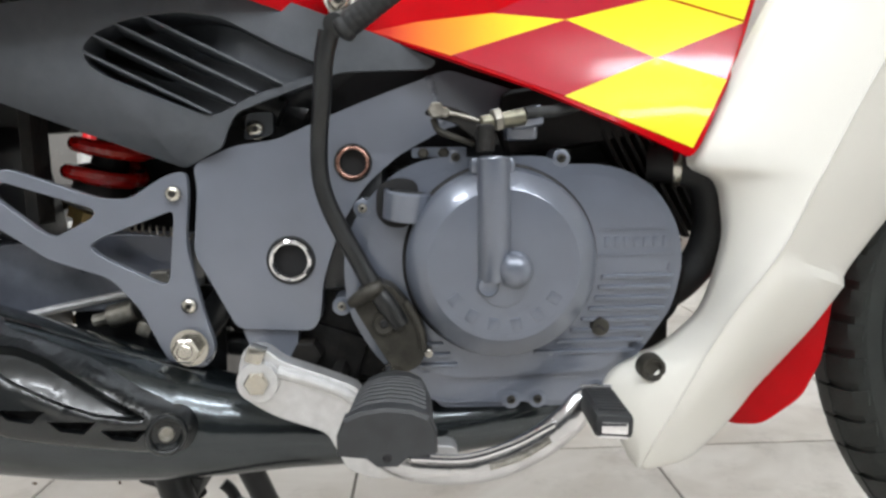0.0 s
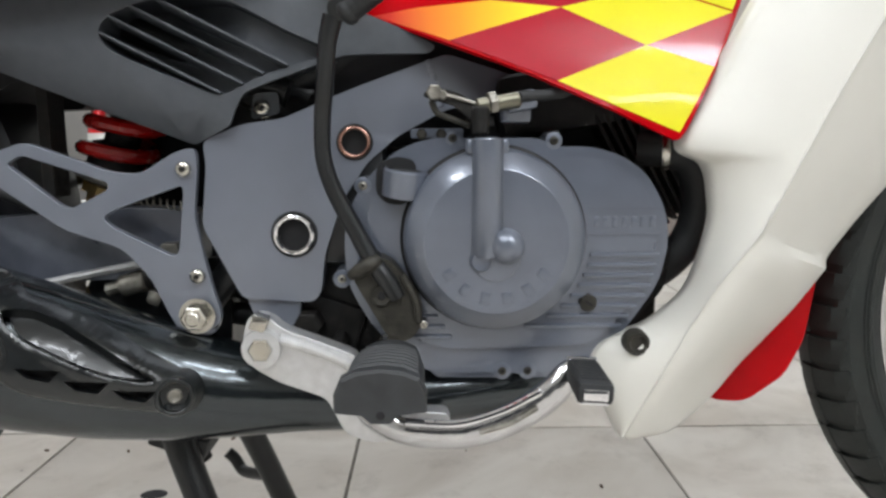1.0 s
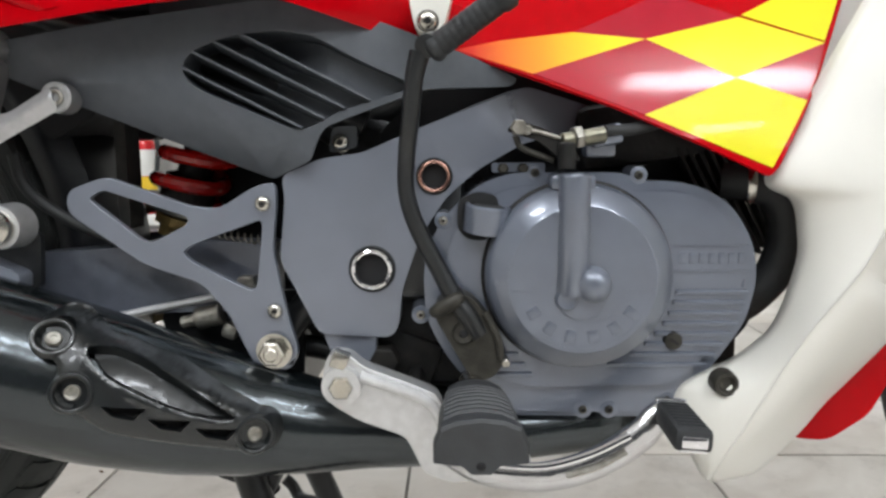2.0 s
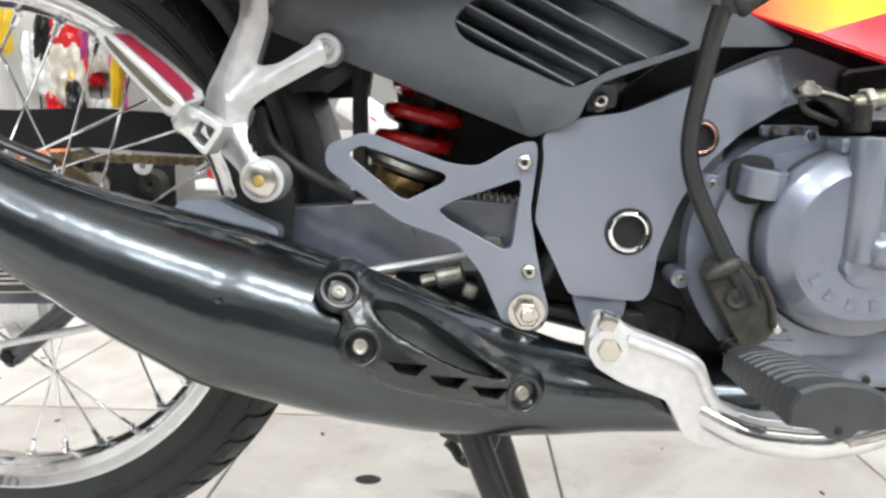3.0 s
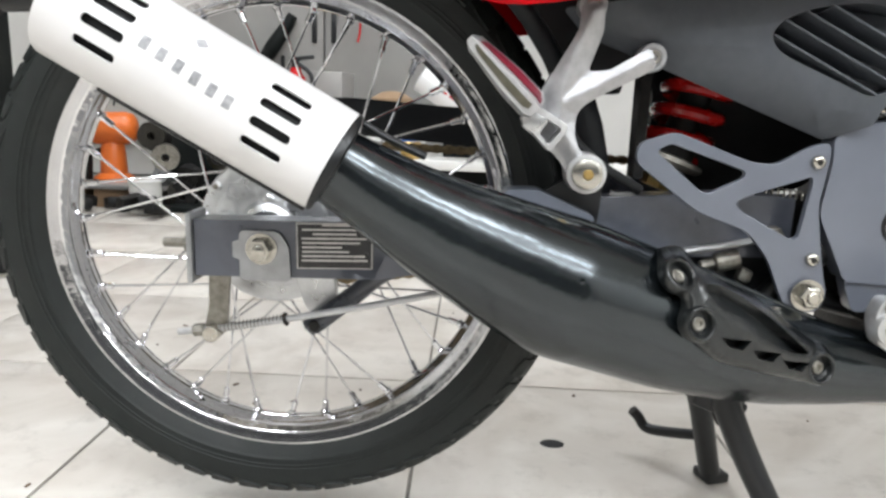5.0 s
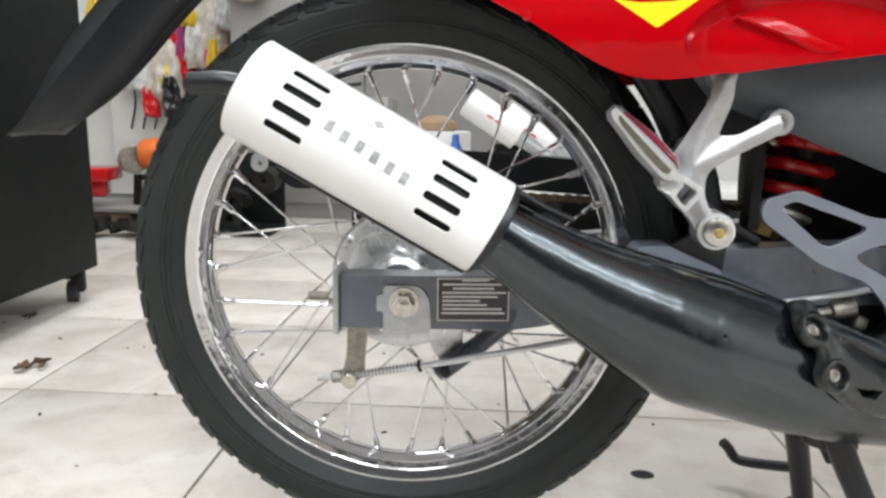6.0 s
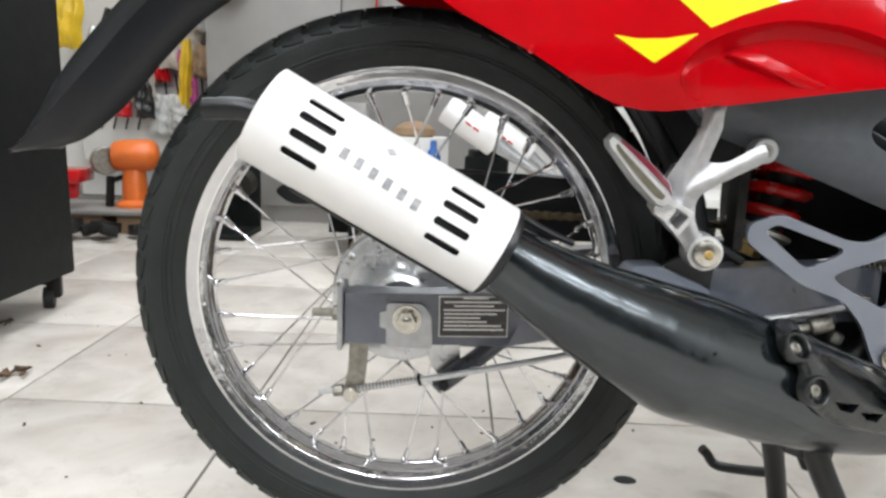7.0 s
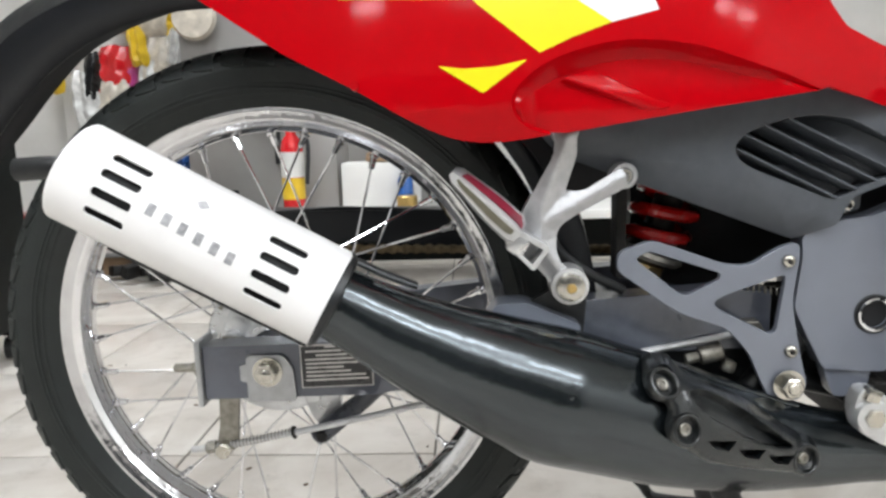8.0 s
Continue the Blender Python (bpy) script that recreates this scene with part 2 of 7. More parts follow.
def tile_mat():
    """Beige-grey glazed floor tile with veins, scuffs and grime."""
    m, tree, bsdf = nodes_of("beige_floor_tile")
    n, link = tree.nodes, tree.links
    co = n.new("ShaderNodeTexCoord")
    geo = n.new("ShaderNodeNewGeometry")
    vein = n.new("ShaderNodeTexNoise")
    vein.inputs["Scale"].default_value, vein.inputs["Detail"].default_value, vein.inputs["Distortion"].default_value = 5.0, 9, 1.6
    link.new(geo.outputs["Position"], vein.inputs["Vector"])
    ramp = n.new("ShaderNodeValToRGB")
    ramp.color_ramp.elements[0].position, ramp.color_ramp.elements[1].position = 0.3, 0.72
    ramp.color_ramp.elements[0].color, ramp.color_ramp.elements[1].color = (0.5, 0.455, 0.4, 1), (0.69, 0.655, 0.6, 1)
    link.new(vein.outputs["Fac"], ramp.inputs["Fac"])
    scuff = n.new("ShaderNodeTexNoise")
    scuff.inputs["Scale"].default_value, scuff.inputs["Detail"].default_value, scuff.inputs["Roughness"].default_value = 13, 10, 0.75
    link.new(geo.outputs["Position"], scuff.inputs["Vector"])
    mask = n.new("ShaderNodeMapRange")
    mask.inputs["From Min"].default_value, mask.inputs["From Max"].default_value, mask.inputs["To Max"].default_value = 0.52, 0.82, 0.55
    link.new(scuff.outputs["Fac"], mask.inputs["Value"])
    mix = n.new("ShaderNodeMixRGB")
    mix.inputs["Color2"].default_value = (0.2, 0.17, 0.14, 1)
    link.new(mask.outputs["Result"], mix.inputs["Fac"])
    link.new(ramp.outputs["Color"], mix.inputs["Color1"])
    speck = n.new("ShaderNodeTexVoronoi")
    speck.inputs["Scale"].default_value = 26
    link.new(geo.outputs["Position"], speck.inputs["Vector"])
    dot = n.new("ShaderNodeMapRange")
    dot.inputs["From Min"].default_value, dot.inputs["From Max"].default_value = 0.07, 0.03
    dot.inputs["To Max"].default_value = 0.6
    link.new(speck.outputs["Distance"], dot.inputs["Value"])
    sparse = n.new("ShaderNodeMath")
    sparse.operation = "MULTIPLY"
    link.new(dot.outputs["Result"], sparse.inputs[0])
    pick = n.new("ShaderNodeMapRange")
    pick.inputs["From Min"].default_value, pick.inputs["From Max"].default_value = 0.55, 0.6
    link.new(scuff.outputs["Fac"], pick.inputs["Value"])
    link.new(pick.outputs["Result"], sparse.inputs[1])
    mix2 = n.new("ShaderNodeMixRGB")
    mix2.inputs["Color2"].default_value = (0.06, 0.05, 0.04, 1)
    link.new(sparse.outputs[0], mix2.inputs["Fac"])
    link.new(mix.outputs["Color"], mix2.inputs["Color1"])
    info = n.new("ShaderNodeObjectInfo")
    span = n.new("ShaderNodeMapRange")
    span.inputs["To Min"].default_value, span.inputs["To Max"].default_value = 0.93, 1.05
    link.new(info.outputs["Random"], span.inputs["Value"])
    hsv = n.new("ShaderNodeHueSaturation")
    link.new(span.outputs["Result"], hsv.inputs["Value"])
    link.new(mix2.outputs["Color"], hsv.inputs["Color"])
    link.new(hsv.outputs["Color"], bsdf.inputs["Base Color"])
    rough = n.new("ShaderNodeMapRange")
    rough.inputs["To Min"].default_value, rough.inputs["To Max"].default_value = 0.22, 0.55
    link.new(scuff.outputs["Fac"], rough.inputs["Value"])
    link.new(rough.outputs["Result"], bsdf.inputs["Roughness"])
    return m


M["lamp"], M["fade"], M["tile"] = lamp_mat(), fade_mat(), tile_mat()


# ---------------------------------------------------------------- building blocks
def mesh_of(name, bm, material, smooth=32):
    bmesh.ops.recalc_face_normals(bm, faces=bm.faces[:])
    me = bpy.data.meshes.new(name)
    bm.to_mesh(me)
    bm.free()
    me.materials.append(material)
    me.polygons.foreach_set("use_smooth", [True] * len(me.polygons))
    me.set_sharp_from_angle(angle=radians(smooth))
    return me


def thing(name, label, category, at=(0, 0, 0), group="", kind=""):
    ob = new(name)
    ob.location = at
    ob.empty_display_size = 0.05
    return tagged(ob, label, category, group, kind)


def part(name, bm, material, parent, label="", bevel=0.0, smooth=32):
    """Links a bmesh, in world coordinates, as one mesh under a thing or a part."""
    ob = new(name, mesh_of(name, bm, material, smooth))
    if parent is not None:
        ob.parent = parent
        ob.matrix_parent_inverse = Matrix.Translation(parent.location).inverted()
    if bevel:
        mod = ob.modifiers.new("bevel", "BEVEL")
        mod.width, mod.segments, mod.limit_method, mod.angle_limit = bevel, 2, "ANGLE", radians(38)
        mod.harden_normals = False
    return tagged(ob, label)


def solo(name, bm, material, label, category, bevel=0.0, group="", kind="", smooth=32):
    return tagged(part(name, bm, material, None, label, bevel, smooth), label, category, group, kind)


def merge(*bms):
    out = bmesh.new()
    for b in bms:
        me = bpy.data.meshes.new("tmp")
        b.to_mesh(me)
        b.free()
        out.from_mesh(me)
        bpy.data.meshes.remove(me)
    return out


def moved(bm, m):
    bmesh.ops.transform(bm, matrix=m, verts=bm.verts[:])
    return bm


def rounded(pts, r, n=4):
    """A polygon with its corners rounded."""
    out, k = [], len(pts)
    for i in range(k):
        a, b, c = (Vector(pts[j % k]) for j in (i - 1, i, i + 1))
        d1, d2 = (a - b), (c - b)
        p = b + d1.normalized() * min(r, d1.length * 0.45)
        q = b + d2.normalized() * min(r, d2.length * 0.45)
        for s in range(n + 1):
            t = s / n
            out.append(tuple((1 - t) ** 2 * p + 2 * t * (1 - t) * b + t * t * q))
    return out


def curve(pts, n=6):
    """Points on a smooth curve through pts (of any length of vector)."""
    pts = [np.array(p, float) for p in pts]
    ext = [2 * pts[0] - pts[1]] + pts + [2 * pts[-1] - pts[-2]]
    out = []
    for i in range(1, len(ext) - 2):
        a, b, c, d = ext[i - 1 : i + 3]
        for s in range(n):
            t = s / n
            out.append(0.5 * (2 * b + (c - a) * t + (2 * a - 5 * b + 4 * c - d) * t * t + (3 * b - a - 3 * c + d) * t**3))
    return out + [pts[-1]]


def tube(pts, r, seg=14, n=6, caps=True, flat=1.0):
    """A round bar along pts; r is one radius, or one a point."""
    radii = r if isinstance(r, (list, tuple)) else [r] * len(pts)
    path = curve([(*p, q) for p, q in zip(pts, radii)], n) if len(pts) > 2 else [np.array((*p, q), float) for p, q in zip(pts, radii)]
    bm = bmesh.new()
    side = None
    rings = []
    for i, p in enumerate(path):
        a, b = path[max(0, i - 1)][:3], path[min(len(path) - 1, i + 1)][:3]
        way = Vector(b - a).normalized()
        if side is None:
            side = way.cross((0, 0, 1)) if abs(way.z) < 0.9 else way.cross((1, 0, 0))
        side = (side - way * side.dot(way)).normalized()
        up = side.cross(way)
        rings.append([bm.verts.new(Vector(p[:3]) + (math.cos(t) * side + flat * math.sin(t) * up) * float(p[3]))
                      for t in (2 * math.pi * k / seg for k in range(seg))])
    for a, b in zip(rings, rings[1:]):
        for k in range(seg):
            bm.faces.new((a[k], a[(k + 1) % seg], b[(k + 1) % seg], b[k]))
    if caps:
        bm.faces.new(rings[0])
        bm.faces.new(rings[-1][::-1])
    return bm


def lathe(prof, origin, axis, seg=32, closed=False):
    """A body of revolution: prof holds (along, radius), seen from origin along axis."""
    axis = Vector(axis).normalized()
    side = axis.cross((0, 0, 1)) if abs(axis.z) < 0.9 else axis.cross((1, 0, 0))
    side.normalize()
    up = axis.cross(side)
    bm = bmesh.new()
    rings = [[bm.verts.new(Vector(origin) + h * axis + r * (math.cos(t) * side + math.sin(t) * up))
              for t in (2 * math.pi * k / seg for k in range(seg))] for h, r in prof]
    for a, b in (list(zip(rings, rings[1:])) + ([(rings[-1], rings[0])] if closed else [])):
        for k in range(seg):
            bm.faces.new((a[k], a[(k + 1) % seg], b[(k + 1) % seg], b[k]))
    if not closed:
        bm.faces.new(rings[0][::-1])
        bm.faces.new(rings[-1])
    return bm


def rod(p0, p1, r, seg=16, c=0.001):
    p0, p1 = Vector(p0), Vector(p1)
    far = (p1 - p0).length
    return lathe([(0, r - c), (c, r), (far - c, r), (far, r - c)], p0, p1 - p0, seg)


def box(centre, size, turn=(0, 0, 0), c=0.0):
    bm = bmesh.new()
    bmesh.ops.create_cube(bm, size=1)
    bmesh.ops.scale(bm, vec=size, verts=bm.verts[:])
    if c:
        bmesh.ops.bevel(bm, geom=bm.edges[:], offset=c, segments=2, profile=0.5, affect="EDGES")
    return moved(bm, pose(*centre, *turn))


def sheet(outer, holes=(), thick=0.003, step=0.0, f=None, step_v=0.0):
    """A plate with the outline outer and openings, in x and z, draped by f(x, z) -> place; it is thick away from the viewer's side (-y)."""
    f = f or (lambda u, v: Vector((u, 0, v)))
    bm = bmesh.new()
    edges = []
    for loop in (outer, *holes):
        vs = [bm.verts.new((p[0], 0, p[1])) for p in loop]
        edges += [bm.edges.new((vs[i], vs[(i + 1) % len(vs)])) for i in range(len(vs))]
    bmesh.ops.triangle_fill(bm, use_beauty=True, use_dissolve=False, edges=edges, normal=(0, -1, 0))
    if step:
        for axis, gap in ((0, step), (2, step_v or step)):
            lo, hi = min(v.co[axis] for v in bm.verts), max(v.co[axis] for v in bm.verts)
            for k in range(1, int((hi - lo) / gap) + 1):
                co, no = [0, 0, 0], [0, 0, 0]
                co[axis], no[axis] = lo + k * gap, 1
                bmesh.ops.bisect_plane(bm, geom=bm.verts[:] + bm.edges[:] + bm.faces[:], dist=1e-6, plane_co=co, plane_no=no)
    bm.verts.index_update()
    uv = [(v.co.x, v.co.z) for v in bm.verts]
    faces = [[v.index for v in fc.verts] for fc in bm.faces]
    rim = [(e.verts[0].index, e.verts[1].index) for e in bm.edges if len(e.link_faces) == 1]
    bm.free()
    out = bmesh.new()
    front, back, e = [], [], 1e-4
    for u, v in uv:
        p = f(u, v)
        n = (f(u + e, v) - f(u - e, v)).cross(f(u, v + e) - f(u, v - e)).normalized()
        front.append(out.verts.new(p))
        back.append(out.verts.new(p - n * thick))
    for fc in faces:
        out.faces.new([front[i] for i in fc])
        out.faces.new([back[i] for i in reversed(fc)])
    for a, b in rim:
        out.faces.new((front[a], front[b], back[b], back[a]))
    return out


def slab(outer, y0, y1, holes=()):
    """A flat plate from y0 (the viewer's side) to y1."""
    return sheet(outer, holes, y1 - y0, f=lambda u, v: Vector((u, y0, v)))


def ring_pts(x, z, r, n=20, a0=0.0):
    return [(x + r * math.cos(a0 + 2 * math.pi * k / n), z + r * math.sin(a0 + 2 * math.pi * k / n)) for k in range(n)]


def ease(t):
    t = max(0.0, min(1.0, t))
    return t * t * (3 - 2 * t)


def allen_bolt(x, y, z, r, parent, depth=0.006, material="zinc"):
    """A socket-head screw that faces -y."""
    head = part("bolt", lathe([(0.0012, 0.001), (0.0012, r * 0.4), (0, r * 0.46), (0.0004, r * 0.78), (0.0014, r * 0.95), (0.003, r * 1.02), (depth, r * 1.02), (depth, r * 1.28), (depth + 0.001, r * 1.28)], (x, y, z), (0, 1, 0), 20),
                M[material], parent, smooth=40)
    part("socket", lathe([(0.0008, r * 0.36), (0.0018, r * 0.36)], (x, y, z), (0, 1, 0), 6), M["grime"], head)
    return head


def hex_bolt(x, y, z, r, parent, depth=0.008, washer=1.35, core=None):
    head = part("bolt", lathe([(0, r * 0.86), (0.001, r), (depth, r)], (x, y, z), (0, 1, 0), 6), M["zinc"], parent, smooth=20)
    part("washer", lathe([(depth, r * washer), (depth + 0.002, r * washer)], (x, y, z), (0, 1, 0), 28), M["zinc"], head, smooth=20)
    part("bolt_end", lathe([(-0.002, r * 0.45), (-0.0012, r * 0.55), (0.001, r * 0.55)], (x, y, z), (0, 1, 0), 16), M[core or "zinc"], head, smooth=40)
    return head


# ---------------------------------------------------------------- room
X0, X1, Y0, Y1 = -3.2, 4.2, -5.4, 3.0
floor = tagged(part("floor", box(((X0 + X1) / 2, (Y0 + Y1) / 2, -0.053), (X1 - X0, Y1 - Y0, 0.1)), M["grout"], None), "workshop floor of beige tiles with dark joints", "floor", kind="structure")
for nm, c, s in (("wall_north", ((X0 + X1) / 2, Y1 + 0.06, CEIL / 2), (X1 - X0 + 0.24, 0.12, CEIL)),
                 ("wall_south", ((X0 + X1) / 2, Y0 - 0.06, CEIL / 2), (X1 - X0 + 0.24, 0.12, CEIL)),
                 ("wall_west", (X0 - 0.06, (Y0 + Y1) / 2, CEIL / 2), (0.12, Y1 - Y0, CEIL)),
                 ("wall_east", (X1 + 0.06, (Y0 + Y1) / 2, CEIL / 2), (0.12, Y1 - Y0, CEIL))):
    tagged(part(nm, box(c, s), M["wall"], None), "plain white painted workshop wall", "wall", kind="structure")
# unseen dark panel, added so glossy paint mirrors a dark band
tagged(part("wall_south_dark_panel", box(((X0 + X1) / 2, Y0 + 0.012, 1.1), (X1 - X0, 0.02, 2.2)), M["shutter"], None), "unseen dark panel added on the south wall to darken reflections", "wall", kind="structure")
tagged(part("ceiling", box(((X0 + X1) / 2, (Y0 + Y1) / 2, CEIL + 0.05), (X1 - X0 + 0.24, Y1 - Y0 + 0.24, 0.1)), M["wall"], None), "plain white workshop ceiling", "ceiling", kind="structure")
for lx, ly in LAMPS:
    lampbox = thing("ceiling_light", "white light fixture on rods, placed for highlights, fill and ceiling glow", "ceiling light", (lx, ly, CEIL), "ceiling lights")
    part("housing", box((lx, ly, HANG - 0.03), (0.7, 0.3, 0.06), c=0.008), M["board"], lampbox)
    part("diffuser", box((lx, ly, HANG - 0.07), (0.64, 0.24, 0.018), c=0.004), M["lamp"], lampbox)
    # glowing top panel added to go with the uplight
    part("added_uplight_panel", box((lx, ly, HANG + 0.003), (0.64, 0.24, 0.012), c=0.003), M["lamp"], lampbox)
    for dx in (-0.335, 0.335):
        part("hanging_rod", rod((lx + dx, ly, HANG - 0.01), (lx + dx, ly, CEIL), 0.004, 8), M["board"], lampbox)

# ---------------------------------------------------------------- motorcycle
bike = thing("motorcycle", "red, yellow and cream underbone motorcycle on its centre stand", "motorcycle", (0.45, 0, 0))
WX, WZ = -0.005, 0.3095       # rear axle
FX, FZ = 1.252, 0.272     # front axle


def add_wheel(cx, cz, which, hub_r, teeth=58):
    """Spoked wheel in the plane y = 0."""
    o = (cx, 0, cz)
    prof = [(-0.0195, 0.2245), (-0.0255, 0.231), (-0.0292, 0.2365), (-0.0302, 0.238), (-0.0316, 0.239), (-0.0335, 0.247), (-0.0352, 0.2565), (-0.0352, 0.2665), (-0.0312, 0.2748), (-0.021, 0.2812), (-0.01, 0.284), (0, 0.2846)]
    prof = prof + [(-h, r) for h, r in prof[-2::-1]]
    seg = teeth * 4
    bm = lathe([(h, r - 0.0042 * ease((r - 0.256) / 0.008)) for h, r in prof], o, (0, 1, 0), seg, closed=True)
    rng = random.Random(5)
    # shoulder blocks with a sawtooth lower edge, and a grooved crown between them
    shoulder = [(0.0352, 0.2575), (0.0353, 0.2655), (0.0318, 0.2752), (0.0215, 0.2816), (0.0105, 0.2842)]
    for k in range(teeth):
        for s in (-1, 1):
            cols = []
            for t, low in ((0.06, 0.0), (0.2, 0.0005), (0.24, 0.0052), (0.55, 0.0078), (0.8, 0.01)):
                a = 2 * math.pi * (k + t + (0.5 if s > 0 else 0.0) + rng.uniform(-0.01, 0.01)) / teeth
                col = []
                for i, (h, r) in enumerate(shoulder):
                    r2 = r + (low if i == 0 else max(0.0, low - 0.0066) if i == 1 else 0)
                    h2 = h - 0.35 * max(0.0, r2 - 0.2665)
                    sunk = 0.003 if i == 0 else 0.0
                    col.append((s * (h2 - sunk * 0.9), r2 + (-0.0005 if i == 0 else 0.0), a))
                cols.append(col)
            rows_ = [[bm.verts.new((cx + r * math.cos(a), h, cz + r * math.sin(a))) for h, r, a in col] for col in cols]
            foot = [[bm.verts.new((cx + (r - 0.004) * math.cos(a), h * 0.9, cz + (r - 0.004) * math.sin(a))) for h, r, a in col] for col in (cols[0], cols[-1])]
            for p, q in zip(rows_, rows_[1:]):
                for i in range(len(p) - 1):
                    bm.faces.new((p[i], p[i + 1], q[i + 1], q[i]))
            for p, q in ((rows_[0], foot[0]), (rows_[-1], foot[1])):
                for i in range(len(p) - 1):
                    bm.faces.new((p[i], p[i + 1], q[i + 1], q[i]))
        cols = []
        for t, sh in ((0.04, 0.0), (0.46, 0.12), (0.5, 0.2), (0.96, 0.0)):
            a0 = 2 * math.pi * (k + t) / teeth
            cols.append([bm.verts.new((cx + r * math.cos(a0 + sh * h), h, cz + r * math.sin(a0 + sh * h))) for h, r in ((-0.0085, 0.2815), (-0.0082, 0.2845), (0.0, 0.2849), (0.0082, 0.2845), (0.0085, 0.2815))])
        for p, q in zip(cols, cols[1:]):
            for i in range(4):
                bm.faces.new((p[i], p[i + 1], q[i + 1], q[i]))
    for r0 in (0.2435, 0.2475):
        ridge = lathe([(-0.0341, r0 - 0.0008), (-0.0348, r0), (-0.0345, r0 + 0.0009)], o, (0, 1, 0), 116, closed=True)
        bm = merge(bm, ridge)
    tyre = part(which + "_tyre", bm, M["tyre"], bike, "black motorcycle tyre with notched shoulder tread", smooth=24)
    rp = [(-0.0195, 0.228), (-0.021, 0.2262), (-0.0205, 0.2225), (-0.0205, 0.2155), (-0.0195, 0.2138), (-0.0172, 0.2125), (-0.0155, 0.2098), (-0.0118, 0.2076), (-0.0085, 0.2068), (-0.0055, 0.2042), (0, 0.2034)]
    rp = rp + [(-h, r) for h, r in rp[-2::-1]] + [(0.0185, 0.224), (0.0145, 0.213), (0, 0.2065), (-0.0145, 0.213), (-0.0185, 0.224)]
    rim = part(which + "_rim", lathe(rp, o, (0, 1, 0), 128, closed=True), M["chrome"], bike, "polished chrome steel rim", smooth=50)
    part("rim_flange", lathe([(-0.0205, 0.2275), (-0.0224, 0.2262), (-0.0222, 0.2228), (-0.0213, 0.2218), (-0.0211, 0.2165), (-0.0203, 0.2152)], o, (0, 1, 0), 128, closed=True), M["flange"], rim, "dull silver rim flange", smooth=40)
    # 36 spokes: two flanges, leading and trailing
    nip = lathe([(0, 0.003), (0.001, 0.0046), (0.003, 0.0046), (0.0045, 0.0031), (0.014, 0.003), (0.0155, 0.0018)], (0, 0, 0), (0, 0, 1), 10)
    nip_mesh = mesh_of("nipple", nip, M["chrome"])
    kinds = []
    for k in range(4):
        side, lean = (-1 if k % 2 == 0 else 1), (1 if k in (0, 3) else -1)
        a = radians(40 * lean)
        tip = Vector((0.203, 0, 0))
        foot = Vector((hub_r * math.cos(a), side * 0.03, hub_r * math.sin(a)))
        way = (foot - tip).normalized()
        kinds.append((mesh_of("spoke", rod(tip, foot, 0.00125, 8, 0.0003), M["chrome"]), tip, way))
    for k in range(36):
        turn = Matrix.Translation(o) @ Matrix.Rotation(-radians(1.5 + 10 * k), 4, "Y")
        data, tip, way = kinds[k % 4]
        sp = new("spoke", data)
        sp.parent, sp.matrix_basis = rim, turn
        np_ = new("nipple", nip_mesh)
        np_.parent = rim
        np_.matrix_basis = turn @ Matrix.Translation(tip - way * 0.0005) @ way.to_track_quat("Z", "X").to_matrix().to_4x4()
    return rim


add_wheel(WX, WZ, "rear", 0.064)
add_wheel(FX, FZ, "front", 0.05)

# hub with brake drum and its cover
part("rear_hub", lathe([(-0.032, 0.058), (-0.032, 0.068), (-0.028, 0.07), (-0.024, 0.066), (0.024, 0.066), (0.028, 0.07), (0.034, 0.068), (0.034, 0.055)], (WX, 0, WZ), (0, 1, 0), 64), M["hub"], bike, "cast aluminium hub with brake drum")
cover = part("brake_plate", lathe([(-0.062, 0.02), (-0.058, 0.026), (-0.0505, 0.03), (-0.0485, 0.036), (-0.0485, 0.05), (-0.047, 0.053), (-0.0445, 0.0545), (-0.044, 0.064), (-0.042, 0.068), (-0.038, 0.07), (-0.033, 0.071)], (WX, 0, WZ), (0, 1, 0), 72), M["hub"], bike, "cast aluminium brake plate with raised marks", smooth=28)
part("raised_frame", slab([(-0.045, 0.352), (-0.006, 0.3535), (-0.006, 0.3385), (-0.045, 0.337)], -0.0492, -0.046, ([(-0.0435, 0.3506), (-0.0075, 0.352), (-0.0075, 0.34), (-0.0435, 0.3386)],)), M["hub"], cover)
for k in range(4):
    part("mark_bar", box((-0.0385 + 0.0088 * k, -0.0485, 0.3452), (0.0058, 0.0024, 0.0085), (0, -2, 0), 0.0006), M["hub"], cover)
for k in range(5):
    a = radians(62 + 27 * k)
    bx, bz = WX + 0.0635 * math.cos(a), WZ + 0.0635 * math.sin(a)
    part("rim_lug", lathe([(-0.0475, 0.0034), (-0.0465, 0.0046), (-0.038, 0.0052)], (bx, 0, bz), (0, 1, 0), 16), M["hub"], cover, smooth=40)
    part("rivet", lathe([(-0.0486, 0.0012), (-0.048, 0.0024), (-0.0465, 0.0026)], (bx, 0, bz), (0, 1, 0), 10), M["oldzinc"], cover, smooth=40)
for k in range(5):
    a = radians(98 + 21 * k)
    part("rib", moved(box((0.0445, 0, 0), (0.014, 0.004, 0.0026), c=0.001), pose(WX, -0.0478, WZ) @ Matrix.Rotation(-a, 4, "Y")), M["hub"], cover)
for bx in (-0.005, 0.017):
    part("dome", lathe([(-0.0555, 0.001), (-0.0548, 0.005), (-0.052, 0.0086), (-0.047, 0.0102)], (bx, 0, 0.3365), (0, 1, 0), 20), M["hub"], cover, smooth=50)
